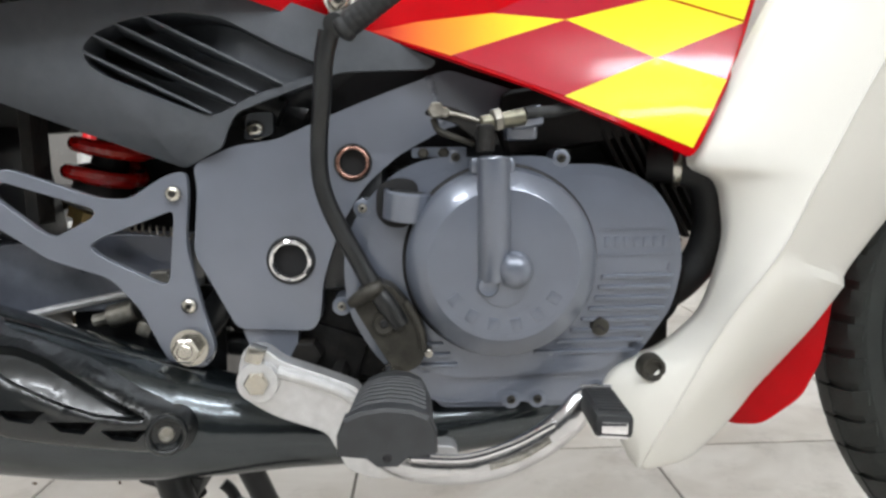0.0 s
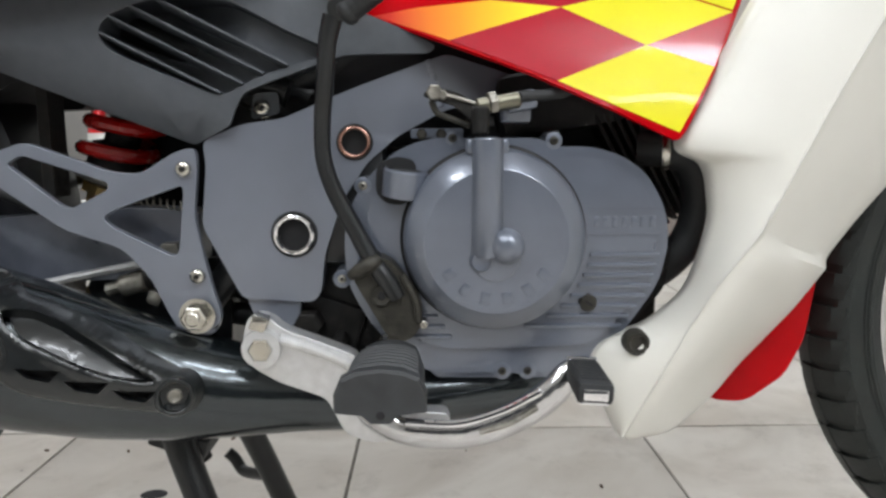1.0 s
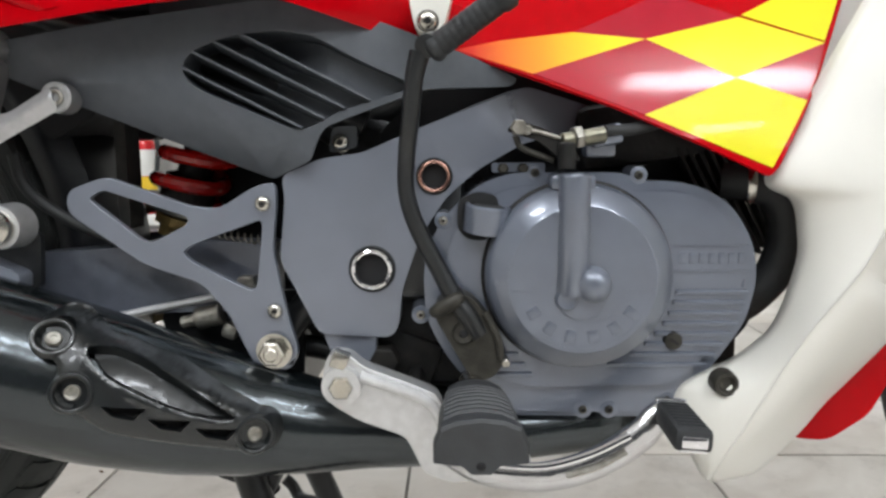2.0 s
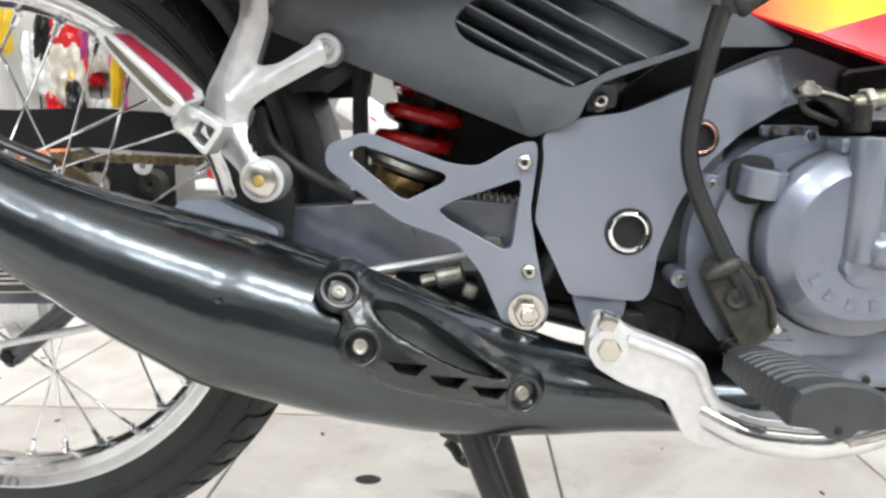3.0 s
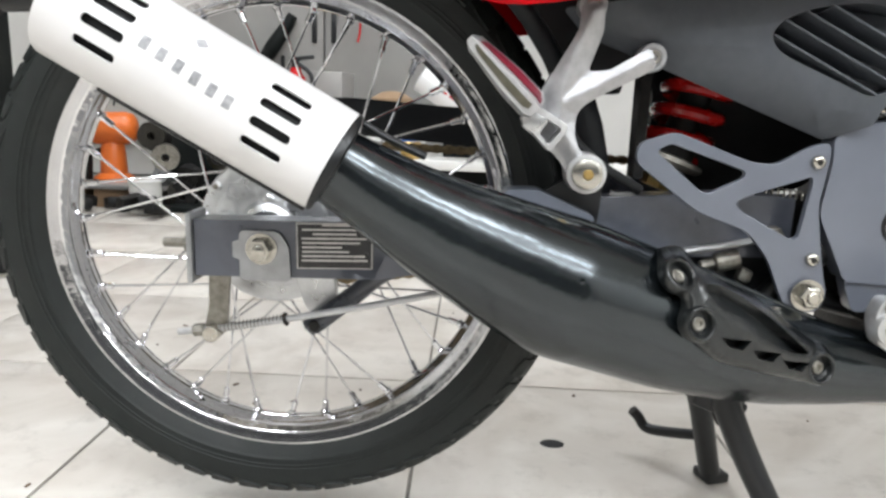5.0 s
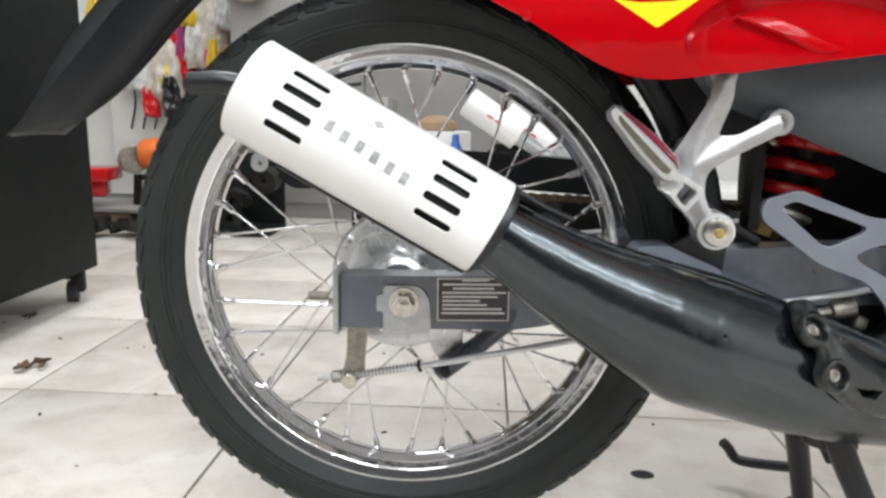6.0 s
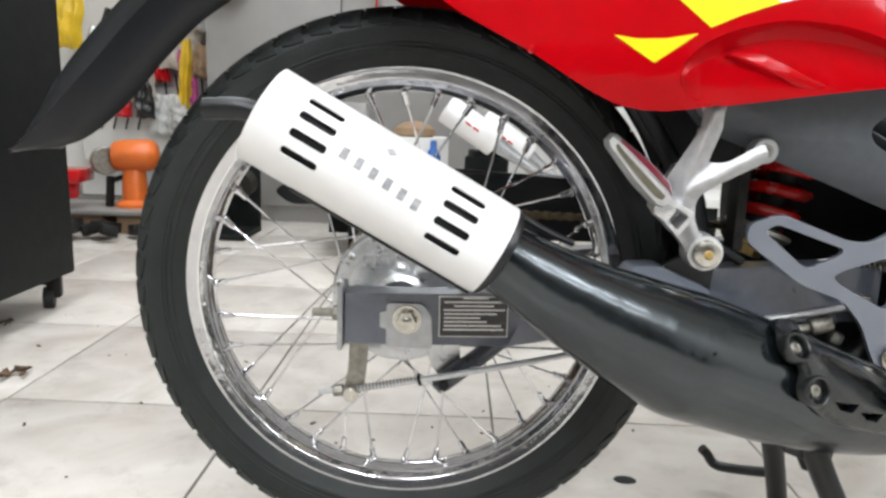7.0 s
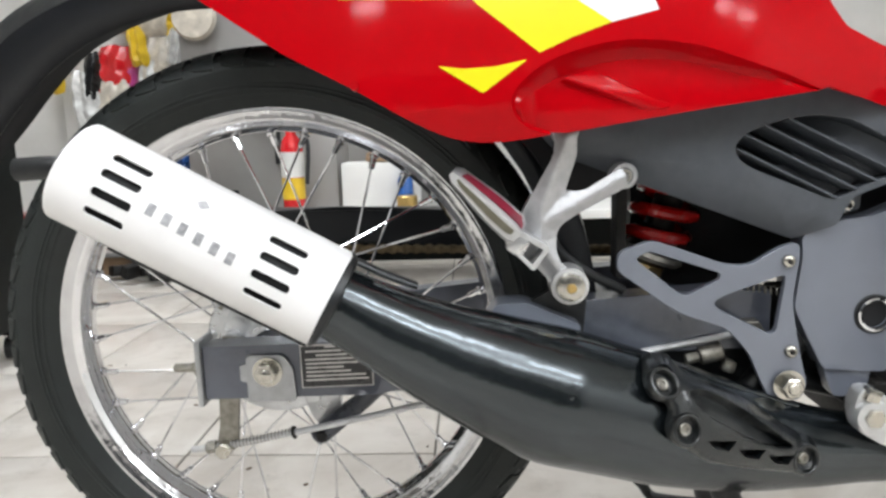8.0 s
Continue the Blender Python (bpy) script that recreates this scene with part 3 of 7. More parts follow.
part("cam_boss", lathe([(-0.064, 0.006), (-0.063, 0.0085), (-0.045, 0.0095)], (-0.045, 0, 0.318), (0, 1, 0), 18), M["hub"], cover, smooth=40)
part("wear_pointer", slab(rounded([(-0.05, 0.325), (-0.028, 0.3235), (-0.026, 0.319), (-0.05, 0.3165)], 0.002), -0.067, -0.064), M["oldzinc"], cover, bevel=0.0006)
part("torque_lug", slab(rounded([(0.015, 0.285), (0.055, 0.28), (0.058, 0.235), (0.045, 0.222), (0.028, 0.24)], 0.008), -0.056, -0.044), M["hub"], cover, bevel=0.002)
part("front_hub", lathe([(-0.04, 0.03), (-0.035, 0.055), (0.035, 0.055), (0.04, 0.03)], (FX, 0, FZ), (0, 1, 0), 40), M["alu_dull"], bike)
part("sprocket", lathe([(0.056, 0.05), (0.056, 0.074), (0.061, 0.074), (0.061, 0.05)], (WX, 0, WZ), (0, 1, 0), 44), M["chain"], bike)

# swing arm: two box arms, end plates, cross tube
def arm(s):
    pts = [(-0.052, 0.28), (0.1, 0.283), (0.25, 0.304), (0.45, 0.31), (0.45, 0.362), (0.4, 0.364), (0.27, 0.355), (0.12, 0.332), (-0.052, 0.328)]
    return sheet(pts, (), 0.028, 0.03, lambda x, z: Vector((x, (-0.11 + 0.033 * ease((x - 0.1) / 0.14)) if s < 0 else (0.082 - 0.02 * ease((x - 0.1) / 0.14)), z)))


swing = part("swing_arm", arm(-1), M["swing"], bike, "grey painted box-section swing arm", bevel=0.003)
part("far_arm", arm(1), M["swing"], swing, bevel=0.003)
part("cross_tube", rod((0.31, -0.07, 0.335), (0.31, 0.07, 0.335), 0.017), M["swing"], swing)
part("gusset", slab(rounded([(0.196, 0.35), (0.205, 0.3635), (0.23, 0.3645), (0.276, 0.345), (0.275, 0.332), (0.255, 0.336)], 0.004), -0.1165, -0.085), M["grey_frame"], swing, bevel=0.002)
cap = part("end_plate", box((-0.0555, -0.096, 0.304), (0.005, 0.036, 0.06), c=0.0015), M["alu_dull"], swing, "bare grey steel end plate")
part("adjuster_bolt", rod((-0.058, -0.096, 0.305), (-0.084, -0.096, 0.305), 0.0042, 12), M["oldzinc"], cap)
part("adjuster_nut", rod((-0.059, -0.096, 0.305), (-0.065, -0.096, 0.305), 0.0075, 6), M["oldzinc"], cap)
adj = part("axle_bracket", slab(rounded([(-0.013, 0.279), (0.03, 0.279), (0.028, 0.31), (0.02, 0.321), (-0.013, 0.321)], 0.005), -0.1135, -0.111), M["alu_dull"], swing, "bare steel chain adjuster plate", bevel=0.0008)
part("tab", slab([(-0.019, 0.298), (-0.013, 0.296), (-0.013, 0.313), (-0.019, 0.311)], -0.1125, -0.111), M["alu_dull"], adj)
hex_bolt(0.006, -0.124, 0.3065, 0.0098, adj)
# warning plate: black with a silver rim and unreadable lines of print
plate = part("label_plate", slab([(0.035, 0.2905), (0.098, 0.2925), (0.0975, 0.331), (0.0345, 0.329)], -0.1122, -0.1103), M["print"], swing, "black warning plate with silver lines of print")
part("label_face", slab([(0.036, 0.2915), (0.097, 0.2934), (0.0966, 0.3299), (0.0355, 0.328)], -0.1126, -0.112), M["label"], plate)
for k, (a, b) in enumerate(((0.33, 0.72), (0.05, 0.95), (0.2, 0.8), (0.04, 0.97), (0.05, 0.85), (0.05, 0.6), (0.05, 0.7), (0.05, 0.92), (0.04, 0.96))):
    zz = 0.3265 - 0.0037 * k
    part("print_line", slab([(0.0365 + 0.06 * a, zz + 0.002 * a), (0.0365 + 0.06 * b, zz + 0.002 * b), (0.0365 + 0.06 * b, zz + 0.0015 + 0.002 * b), (0.0365 + 0.06 * a, zz + 0.0015 + 0.002 * a)], -0.1129, -0.1125), M["print"], plate)

# brake arm, rod and torque link
brake = part("brake_arm", slab(rounded([(-0.05, 0.3), (-0.03, 0.3), (-0.035, 0.24), (-0.037, 0.222), (-0.047, 0.215), (-0.057, 0.222), (-0.052, 0.245)], 0.005), -0.083, -0.078), M["oldzinc"], bike, "zinc-plated drum brake arm", bevel=0.001)
part("pivot", rod((-0.048, -0.094, 0.222), (-0.048, -0.07, 0.222), 0.0075), M["zinc"], brake)
link = part("brake_rod", tube([(-0.08, -0.084, 0.2205), (-0.03, -0.084, 0.2275), (0.1, -0.086, 0.255), (0.3, -0.078, 0.2995), (0.42, -0.08, 0.3245)], 0.0031, 10), M["alu"], bike, "thin dull zinc brake rod")
part("adjuster_nut", rod((-0.066, -0.084, 0.2225), (-0.056, -0.084, 0.2238), 0.006, 6), M["oldzinc"], link)
part("collar", rod((0.016, -0.0845, 0.2368), (0.019, -0.0845, 0.2375), 0.0062, 16), M["grime"], link)
coil = [(-0.042 + 0.058 * t / 120, -0.084 + 0.0037 * math.cos(t * 0.9), 0.2258 + 0.0115 * t / 120 + 0.0037 * math.sin(t * 0.9)) for t in range(121)]
part("return_spring", tube(coil, 0.00065, 5, 1), M["oldzinc"], link)
tq = part("torque_link", tube([(0.0375, -0.067, 0.2255), (0.04, -0.067, 0.2285), (0.075, -0.067, 0.2565), (0.112, -0.068, 0.2845), (0.2, -0.07, 0.312)], [0.009, 0.0112, 0.0105, 0.0105, 0.01], 16, 5, flat=0.85), M["linkblue"], bike, "dark blue-grey brake torque link")
part("link_bolt", rod((0.0415, -0.0795, 0.2295), (0.0415, -0.05, 0.2295), 0.0058, 6), M["grime"], tq)

# chain and guard on the far side
guard = part("chain_guard", sheet(rounded([(-0.16, 0.4), (-0.12, 0.424), (0.05, 0.432), (0.2, 0.4235), (0.245, 0.419), (0.243, 0.384), (0.2, 0.386), (0.05, 0.394), (-0.14, 0.385)], 0.01), thick=0.003, step=0.03, f=lambda x, z: Vector((x, 0.056, z))), M["fender"], bike, "black plastic chain guard", bevel=0.001)
part("top_lip", sheet(rounded([(-0.12, 0.05), (0.24, 0.05), (0.24, 0.09), (-0.12, 0.09)], 0.004), thick=0.003, f=lambda x, y: Vector((x, y + 0.004, 0.43 - 0.03 * max(0, x - 0.05)))), M["fender"], guard)


def chain_run(a, b):
    a, b = Vector(a), Vector(b)
    n = int((b - a).length / 0.0127)
    d = (b - a) / n
    ang = math.atan2(-d.z, d.x)
    parts_ = []
    for k in range(n):
        c = a + d * (k + 0.5)
        for yy in ((-0.0035, 0.0035) if k % 2 else (-0.0055, 0.0055)):
            parts_.append(moved(lathe([(0, 0.0046), (0.0012, 0.0046)], (0, 0, 0), (0, 1, 0), 8), pose(c.x - d.x * 0.4, c.y + yy, c.z - d.z * 0.4)))
            parts_.append(box((c.x, c.y + yy, c.z), (0.013, 0.0012, 0.0062), (0, math.degrees(ang), 0)))
            parts_.append(moved(lathe([(0, 0.0046), (0.0012, 0.0046)], (0, 0, 0), (0, 1, 0), 8), pose(c.x + d.x * 0.4, c.y + yy, c.z + d.z * 0.4)))
    return merge(*parts_)


chain = part("chain", chain_run((0.01, 0.062, 0.385), (0.5, 0.062, 0.375)), M["chain"], bike, "oily brown drive chain")
part("lower_run", chain_run((0.01, 0.062, 0.233), (0.5, 0.062, 0.3)), M["chain"], chain)

# exhaust: expansion chamber, neck, white perforated sleeve, tail pipe
CONES = [((0.79, -0.02, 0.3), 0.019), ((0.76, -0.05, 0.235), 0.019), ((0.7, -0.075, 0.22), 0.022), ((0.62, -0.085, 0.216), 0.024), ((0.56, -0.089, 0.217), 0.0265), ((0.52, -0.0915, 0.221), 0.0305), ((0.478, -0.095, 0.2245), 0.036),
      ((0.437, -0.1, 0.232), 0.043), ((0.388, -0.111, 0.2455), 0.0495), ((0.338, -0.12, 0.2612), 0.054), ((0.29, -0.1275, 0.2775), 0.0558), ((0.246, -0.136, 0.2925), 0.0573),
      ((0.2, -0.1475, 0.3145), 0.0495), ((0.165, -0.156, 0.332), 0.0425), ((0.13, -0.1635, 0.3515), 0.036), ((0.098, -0.169, 0.371), 0.0305), ((0.07, -0.175, 0.389), 0.0275)]
CH = []
for (pa, ra), (pb_, rb) in zip(CONES, CONES[1:]):
    steps = max(1, round((Vector(pb_) - Vector(pa)).length / 0.011))
    CH += [np.array((*(Vector(pa).lerp(Vector(pb_), k / steps)), ra + (rb - ra) * k / steps)) for k in range(steps)]
CH.append(np.array((*CONES[-1][0], CONES[-1][1])))
CH = [CH[0]] + [0.25 * a + 0.5 * b + 0.25 * c for a, b, c in zip(CH, CH[1:], CH[2:])] + [CH[-1]]
CHS = curve(CH, 3)
chamber = part("exhaust_chamber", tube([tuple(p[:3]) for p in CH], [float(p[3]) for p in CH], 48, 3), M["exhaust"], bike, "black painted two-stroke expansion chamber", smooth=60)


def chamber_front(x, z, lift):
    """A place on the near side of the chamber, lifted off it."""
    best = min(CHS, key=lambda p: (p[0] - x) ** 2 + (p[2] - z) ** 2)
    i = min(range(len(CHS)), key=lambda k: (CHS[k][0] - x) ** 2 + (CHS[k][2] - z) ** 2)
    a, b = CHS[max(0, i - 1)], CHS[min(len(CHS) - 1, i + 1)]
    d = np.array([b[0] - a[0], b[2] - a[2]])
    t = ((x - a[0]) * d[0] + (z - a[2]) * d[1]) / (d @ d)
    p = a + (b - a) * t
    off = math.hypot(x - p[0], z - p[2])
    r = p[3] + lift
    return Vector((x, p[1] - math.sqrt(max(r * r - off * off, (0.35 * r) ** 2)), z))


# welded seam along the upper side
seam = []
for i in [k for k, p in enumerate(CHS) if 0.09 < p[0] < 0.46][::2]:
    p = CHS[i]
    a, b = CHS[i - 1], CHS[min(len(CHS) - 1, i + 1)]
    d = Vector((b[0] - a[0], 0, b[2] - a[2])).normalized()
    up = Vector((-d.z, 0, d.x))
    up = -up if up.z < 0 else up
    seam.append(Vector(p[:3]) + (up * 0.97 + Vector((0, -0.22, 0))) * float(p[3]) + Vector((0, 0, random.uniform(-0.0006, 0.0006))))
part("weld_seam", tube(seam, [0.0017 + 0.0006 * random.random() for _ in seam], 7, 2), M["exhaust"], chamber)
for bx, bz in ((0.258, 0.309),):
    c = chamber_front(bx, bz, 0.0)
    part("weld_blob", lathe([(-0.0014, 0.0006), (-0.001, 0.0018), (0.002, 0.003)], c, (0, 1, 0), 10), M["exhaust"], chamber)
part("flange", lathe([(-0.004, 0.03), (-0.004, 0.0378), (-0.001, 0.039), (0.0025, 0.039), (0.004, 0.0375), (0.005, 0.029)], (0.0765, -0.1748, 0.3862), (0.8, 0.16, -0.48), 40), M["black"], chamber, "black steel flange ring")
part("bracket_strip", tube([(0.098, -0.17, 0.413), (0.118, -0.166, 0.402), (0.142, -0.16, 0.391)], 0.0062, 10, 4, flat=0.5), M["black"], chamber)

# heat guard over the chamber: a thick moulding with an eye-shaped opening, three windows and three sunk screws
SCREWS = ((0.331, 0.3145), (0.346, 0.2805), (0.4515, 0.24))


def edge_gap(x, z, loop, closed=True):
    """Distance from a place to the nearest side of an outline."""
    best = 1.0
    for (xa, za), (xb, zb) in zip(loop, loop[1:] + (loop[:1] if closed else [])):
        ux, uz = xb - xa, zb - za
        t = max(0.0, min(1.0, ((x - xa) * ux + (z - za) * uz) / (ux * ux + uz * uz + 1e-12)))
        best = min(best, math.hypot(x - xa - t * ux, z - za - t * uz))
    return best


def inside(p, poly):
    hit = False
    for (xa, za), (xb, zb) in zip(poly, poly[1:] + poly[:1]):
        if (za > p[1]) != (zb > p[1]) and p[0] < (xb - xa) * (p[1] - za) / (zb - za) + xa:
            hit = not hit
    return hit


EYE_TOP = [(0.3494, 0.308), (0.366, 0.304), (0.3855, 0.2941), (0.402, 0.283), (0.418, 0.2707), (0.432, 0.2595), (0.441, 0.2525)]
EYE_LOW = [(0.4338, 0.2515), (0.413, 0.2585), (0.392, 0.27), (0.3656, 0.2866), (0.354, 0.298)]


def lifted(x, z):
    """Surface of the guard: rounded outer edges and a raised rim round its eye."""
    lift = 0.0055 + 0.0095 * math.sqrt(ease(edge_gap(x, z, GUARD) / 0.007)) if inside((x, z), GUARD) else 0.0055
    lift += 0.0014 * math.exp(-((edge_gap(x, z, EYE) - 0.002) / 0.002) ** 2)
    return chamber_front(x, z, lift)


def eye_floor(x, z):
    """Floor of the eye: deepest under the upper edge."""
    up = 1 - min(1.0, edge_gap(x, z, EYE_TOP, False) / 0.016)
    return chamber_front(x, z, 0.0105 - 0.0075 * up)


def lobes(pts, centres, r):
    """Pushes an outline out to round lobes about the screws."""
    out = []
    fine = [tuple(Vector(a) + (Vector(b) - Vector(a)) * k / 3) for a, b in zip(pts, pts[1:] + pts[:1]) for k in range(3)]
    for x, z in fine:
        for cx, cz in centres:
            d = math.hypot(x - cx, z - cz)
            if d < r:
                x, z = cx + (x - cx) / d * r, cz + (z - cz) / d * r
        out.append((x, z))
    return out


GUARD = lobes(rounded([(0.316, 0.326), (0.331, 0.331), (0.345, 0.322), (0.352, 0.313), (0.372, 0.305), (0.402, 0.29), (0.43, 0.27), (0.452, 0.256), (0.467, 0.243), (0.462, 0.228), (0.444, 0.225), (0.4, 0.237), (0.362, 0.249), (0.345, 0.264), (0.328, 0.278), (0.335, 0.297), (0.318, 0.303)], 0.008, 5), SCREWS, 0.0158)
EYE = rounded(EYE_TOP + EYE_LOW, 0.006, 3)
PANES = [[(x0, z0), (x0 + 0.0066, z0 - 0.0072), (x0 + 0.0185, z0 - 0.011), (x0 + 0.0255, z0 - 0.0042)] for x0, z0 in ((0.362, 0.2705), (0.3885, 0.2595), (0.4155, 0.2495))]
hg = part("heat_guard", sheet(GUARD, (EYE, *PANES, *[ring_pts(x, z, 0.0106, 24) for x, z in SCREWS]), 0.0085, 0.003, lifted), M["guard"], chamber, "black heat guard with a sunk eye, slots and three screws", smooth=60)
grown = [(0.396 + (x - 0.396) * 1.06, 0.279 + (z - 0.279) * 1.06) for x, z in EYE]
part("eye_floor", sheet(grown, (), 0.001, 0.005, eye_floor), M["guard"], hg, smooth=60)
# black sheet over the chamber that gives the windows their dark depth
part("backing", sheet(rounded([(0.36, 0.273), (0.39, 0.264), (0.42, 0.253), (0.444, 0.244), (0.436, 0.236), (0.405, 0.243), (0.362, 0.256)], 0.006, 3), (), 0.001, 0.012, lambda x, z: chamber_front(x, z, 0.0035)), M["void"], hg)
for bx, bz in SCREWS:
    c = lifted(bx, bz)
    e = 0.006
    out = (lifted(bx + e, bz) - lifted(bx - e, bz)).cross(lifted(bx, bz + e) - lifted(bx, bz - e)).normalized()
    part("screw_cup", lathe([(-0.007, 0.001), (-0.007, 0.0078), (-0.0062, 0.0092), (0.0002, 0.0098), (0.0011, 0.0105), (0.0013, 0.0114), (0.0009, 0.0126), (-0.0008, 0.0136), (-0.005, 0.0138)], c, out, 32), M["guard"], hg, smooth=40)
    part("bolt", lathe([(-0.007, 0.0062), (-0.0058, 0.0062), (-0.0056, 0.0052), (-0.003, 0.005), (-0.0024, 0.0042), (-0.0028, 0.0024), (-0.0042, 0.0022), (-0.0044, 0.0004)], c, out, 24), M["oldzinc"], hg, "dull zinc socket screw", smooth=40)

# white sleeve with slots
SA, SB, SR = Vector((0.078, -0.1755, 0.3855)), Vector((-0.104, -0.181, 0.4865)), 0.0372
SD = (SB - SA).normalized()
SN = Vector((0, -1, 0)) - SD * Vector((0, -1, 0)).dot(SD)
SN.normalize()
SU = SD.cross(SN) if SD.cross(SN).z > 0 else SN.cross(SD)
SLEN = (SB - SA).length


def on_sleeve(u, v, r=SR):
    """u: along from the flange, v: round it in metres, 0 on the viewer's side, up positive."""
    a = v / SR
    return SA + SD * u + (SN * math.cos(a) + SU * math.sin(a)) * r


def slot(u, v, long=0.0295, wide=0.0062):
    return rounded([(u, v - wide / 2), (u + long, v - wide / 2), (u + long, v + wide / 2), (u, v + wide / 2)], 0.0028, 3)


half = math.pi * SR * 0.995
# the rows of slots step back as they climb, as the ends of the sleeve do
slots = [slot(u0, v) for u0, dv in ((0.0275, 0.0), (0.1495, 0.002)) for v in (-0.0112 + dv * 0.6, 0.003 + dv * 0.8, 0.0168 + dv, 0.0304 + dv)]
sleeve_bm = sheet([(0, -half), (SLEN, -half), (SLEN, half), (0, half)], slots, 0.0016, 0.03, lambda u, v: on_sleeve(u, v), 0.006)
sleeve = part("silencer_sleeve", sleeve_bm, M["white"], bike, "white painted perforated silencer sleeve", smooth=40)
part("silencer_core", lathe([(0.004, 0.02), (0.004, 0.034), (SLEN - 0.004, 0.034), (SLEN - 0.004, 0.02)], SA, SD, 40), M["void"], sleeve, "black inner silencer tube")
part("lower_seam", tube([on_sleeve(0.001, -1.3 * SR, SR + 0.0022), on_sleeve(SLEN * 0.78, -1.3 * SR, SR + 0.0022)], 0.0019, 8), M["black"], sleeve)
part("tail_pipe", tube([tuple(SB - SD * 0.01), (-0.12, -0.181, 0.4895), (-0.15, -0.18, 0.489)], 0.0088, 18, 6), M["black"], sleeve, "short black tail pipe")


def sleeve_bar(u, v, lu, lv, shear=0.0):
    return sheet([(u, v - lv / 2), (u + lu, v - lv / 2 + shear), (u + lu, v + lv / 2 + shear), (u, v + lv / 2)], (), 0.001, 0.012, lambda a, b: on_sleeve(a, b, SR + 0.001), 0.004)


# cut-out mark: six plain bars and a small plain diamond
for k in range(6):
    part("mark_bar", sleeve_bar(0.0712 + 0.0126 * k, 0.0047 + 0.0011 * k, 0.0056, 0.0084), M["mark"], sleeve)
part("mark_diamond", sheet([(0.1085, 0.0255), (0.1135, 0.0295), (0.1085, 0.0335), (0.1035, 0.0295)], (), 0.001, 0.004, lambda a, b: on_sleeve(a, b, SR + 0.001)), M["mark"], sleeve)

# frame side plate, footrest bracket
PLATE = rounded([(0.4625, 0.414), (0.491, 0.426), (0.521, 0.43), (0.559, 0.446), (0.641, 0.478), (0.7, 0.462), (0.7, 0.452), (0.638, 0.436), (0.604, 0.417), (0.581, 0.397), (0.562, 0.368), (0.549, 0.33), (0.546, 0.302), (0.54, 0.294), (0.487, 0.297), (0.481, 0.309), (0.4595, 0.352), (0.4645, 0.397)], 0.006, 3)
fp = part("frame_plate", sheet(PLATE, (ring_pts(0.527, 0.3455, 0.0123), ring_pts(0.573, 0.413, 0.0095)), 0.022, 0.03, lambda x, z: Vector((x, -0.1 + 0.35 * max(0, x - 0.585), z))), M["grey_frame"], bike, "grey painted frame side plate", bevel=0.004)
part("plate_foot", slab(rounded([(0.488, 0.299), (0.53, 0.298), (0.527, 0.272), (0.499, 0.27)], 0.006), -0.0965, -0.082), M["grey_frame"], fp, bevel=0.0015)
for hx, hz, r, m in ((0.527, 0.3455, 0.0123, "chrome"), (0.573, 0.413, 0.0095, "copper")):
    part("ring", lathe([(0.0, r * 0.95), (-0.0032, r * 0.98), (-0.0036, r * 1.08), (-0.003, r * 1.2), (0.0, r * 1.24)], (hx, -0.1, hz), (0, 1, 0), 36, closed=True), M[m], fp, "bright metal ring", smooth=40)
    part("grommet", lathe([(0.0, r * 1.24), (-0.0012, r * 1.3), (-0.0008, r * 1.4), (0.001, r * 1.42)], (hx, -0.1, hz), (0, 1, 0), 36, closed=True), M["rubber"], fp)
    part("bore", lathe([(0.003, r * 1.0), (0.02, r * 0.9)], (hx, -0.1, hz), (0, 1, 0), 28), M["void"], fp)
for k in range(9):
    part("weld_bead", lathe([(-0.0015, 0.0012), (-0.0008, 0.0026), (0.001, 0.0032)], (0.6275 + 0.0011 * k, -0.1 + 0.35 * (0.6275 + 0.0011 * k - 0.585), 0.4705 - 0.0036 * k), (0, 1, 0), 8), M["grey_frame"], fp)

BRK = rounded([(0.337, 0.414), (0.3085, 0.404), (0.3075, 0.388), (0.361, 0.35), (0.402, 0.336), (0.421, 0.314), (0.4335, 0.286), (0.441, 0.272), (0.466, 0.27), (0.4725, 0.285), (0.4665, 0.305), (0.461, 0.33), (0.4555, 0.36), (0.4595, 0.395), (0.459, 0.41), (0.444, 0.4065), (0.418, 0.3905), (0.398, 0.392)], 0.0075, 4)
H1 = rounded([(0.323, 0.398), (0.334, 0.4045), (0.395, 0.3845), (0.394, 0.379), (0.367, 0.3655), (0.36, 0.368)], 0.004, 3)
H2 = rounded([(0.389, 0.359), (0.399, 0.365), (0.448, 0.3825), (0.4485, 0.376), (0.443, 0.333), (0.438, 0.3305), (0.396, 0.352)], 0.004, 3)
brk = part("heel_bracket", slab(BRK, -0.105, -0.0985, (H1, H2)), M["grey_frame"], bike, "grey cut-out heel bracket bolted to the frame", bevel=0.0013)
allen_bolt(0.45, -0.1095, 0.394, 0.0056, brk)
allen_bolt(0.456, -0.1095, 0.3155, 0.0056, brk)
hex_bolt(0.455, -0.119, 0.286, 0.0095, brk, 0.01, 1.4)
allen_bolt(0.504, -0.092, 0.438, 0.006, fp, 0.008)
part("cover_tab", slab(rounded([(0.495, 0.43), (0.516, 0.434), (0.516, 0.45), (0.498, 0.449)], 0.004), -0.0865, -0.083), M["plastic"], fp)

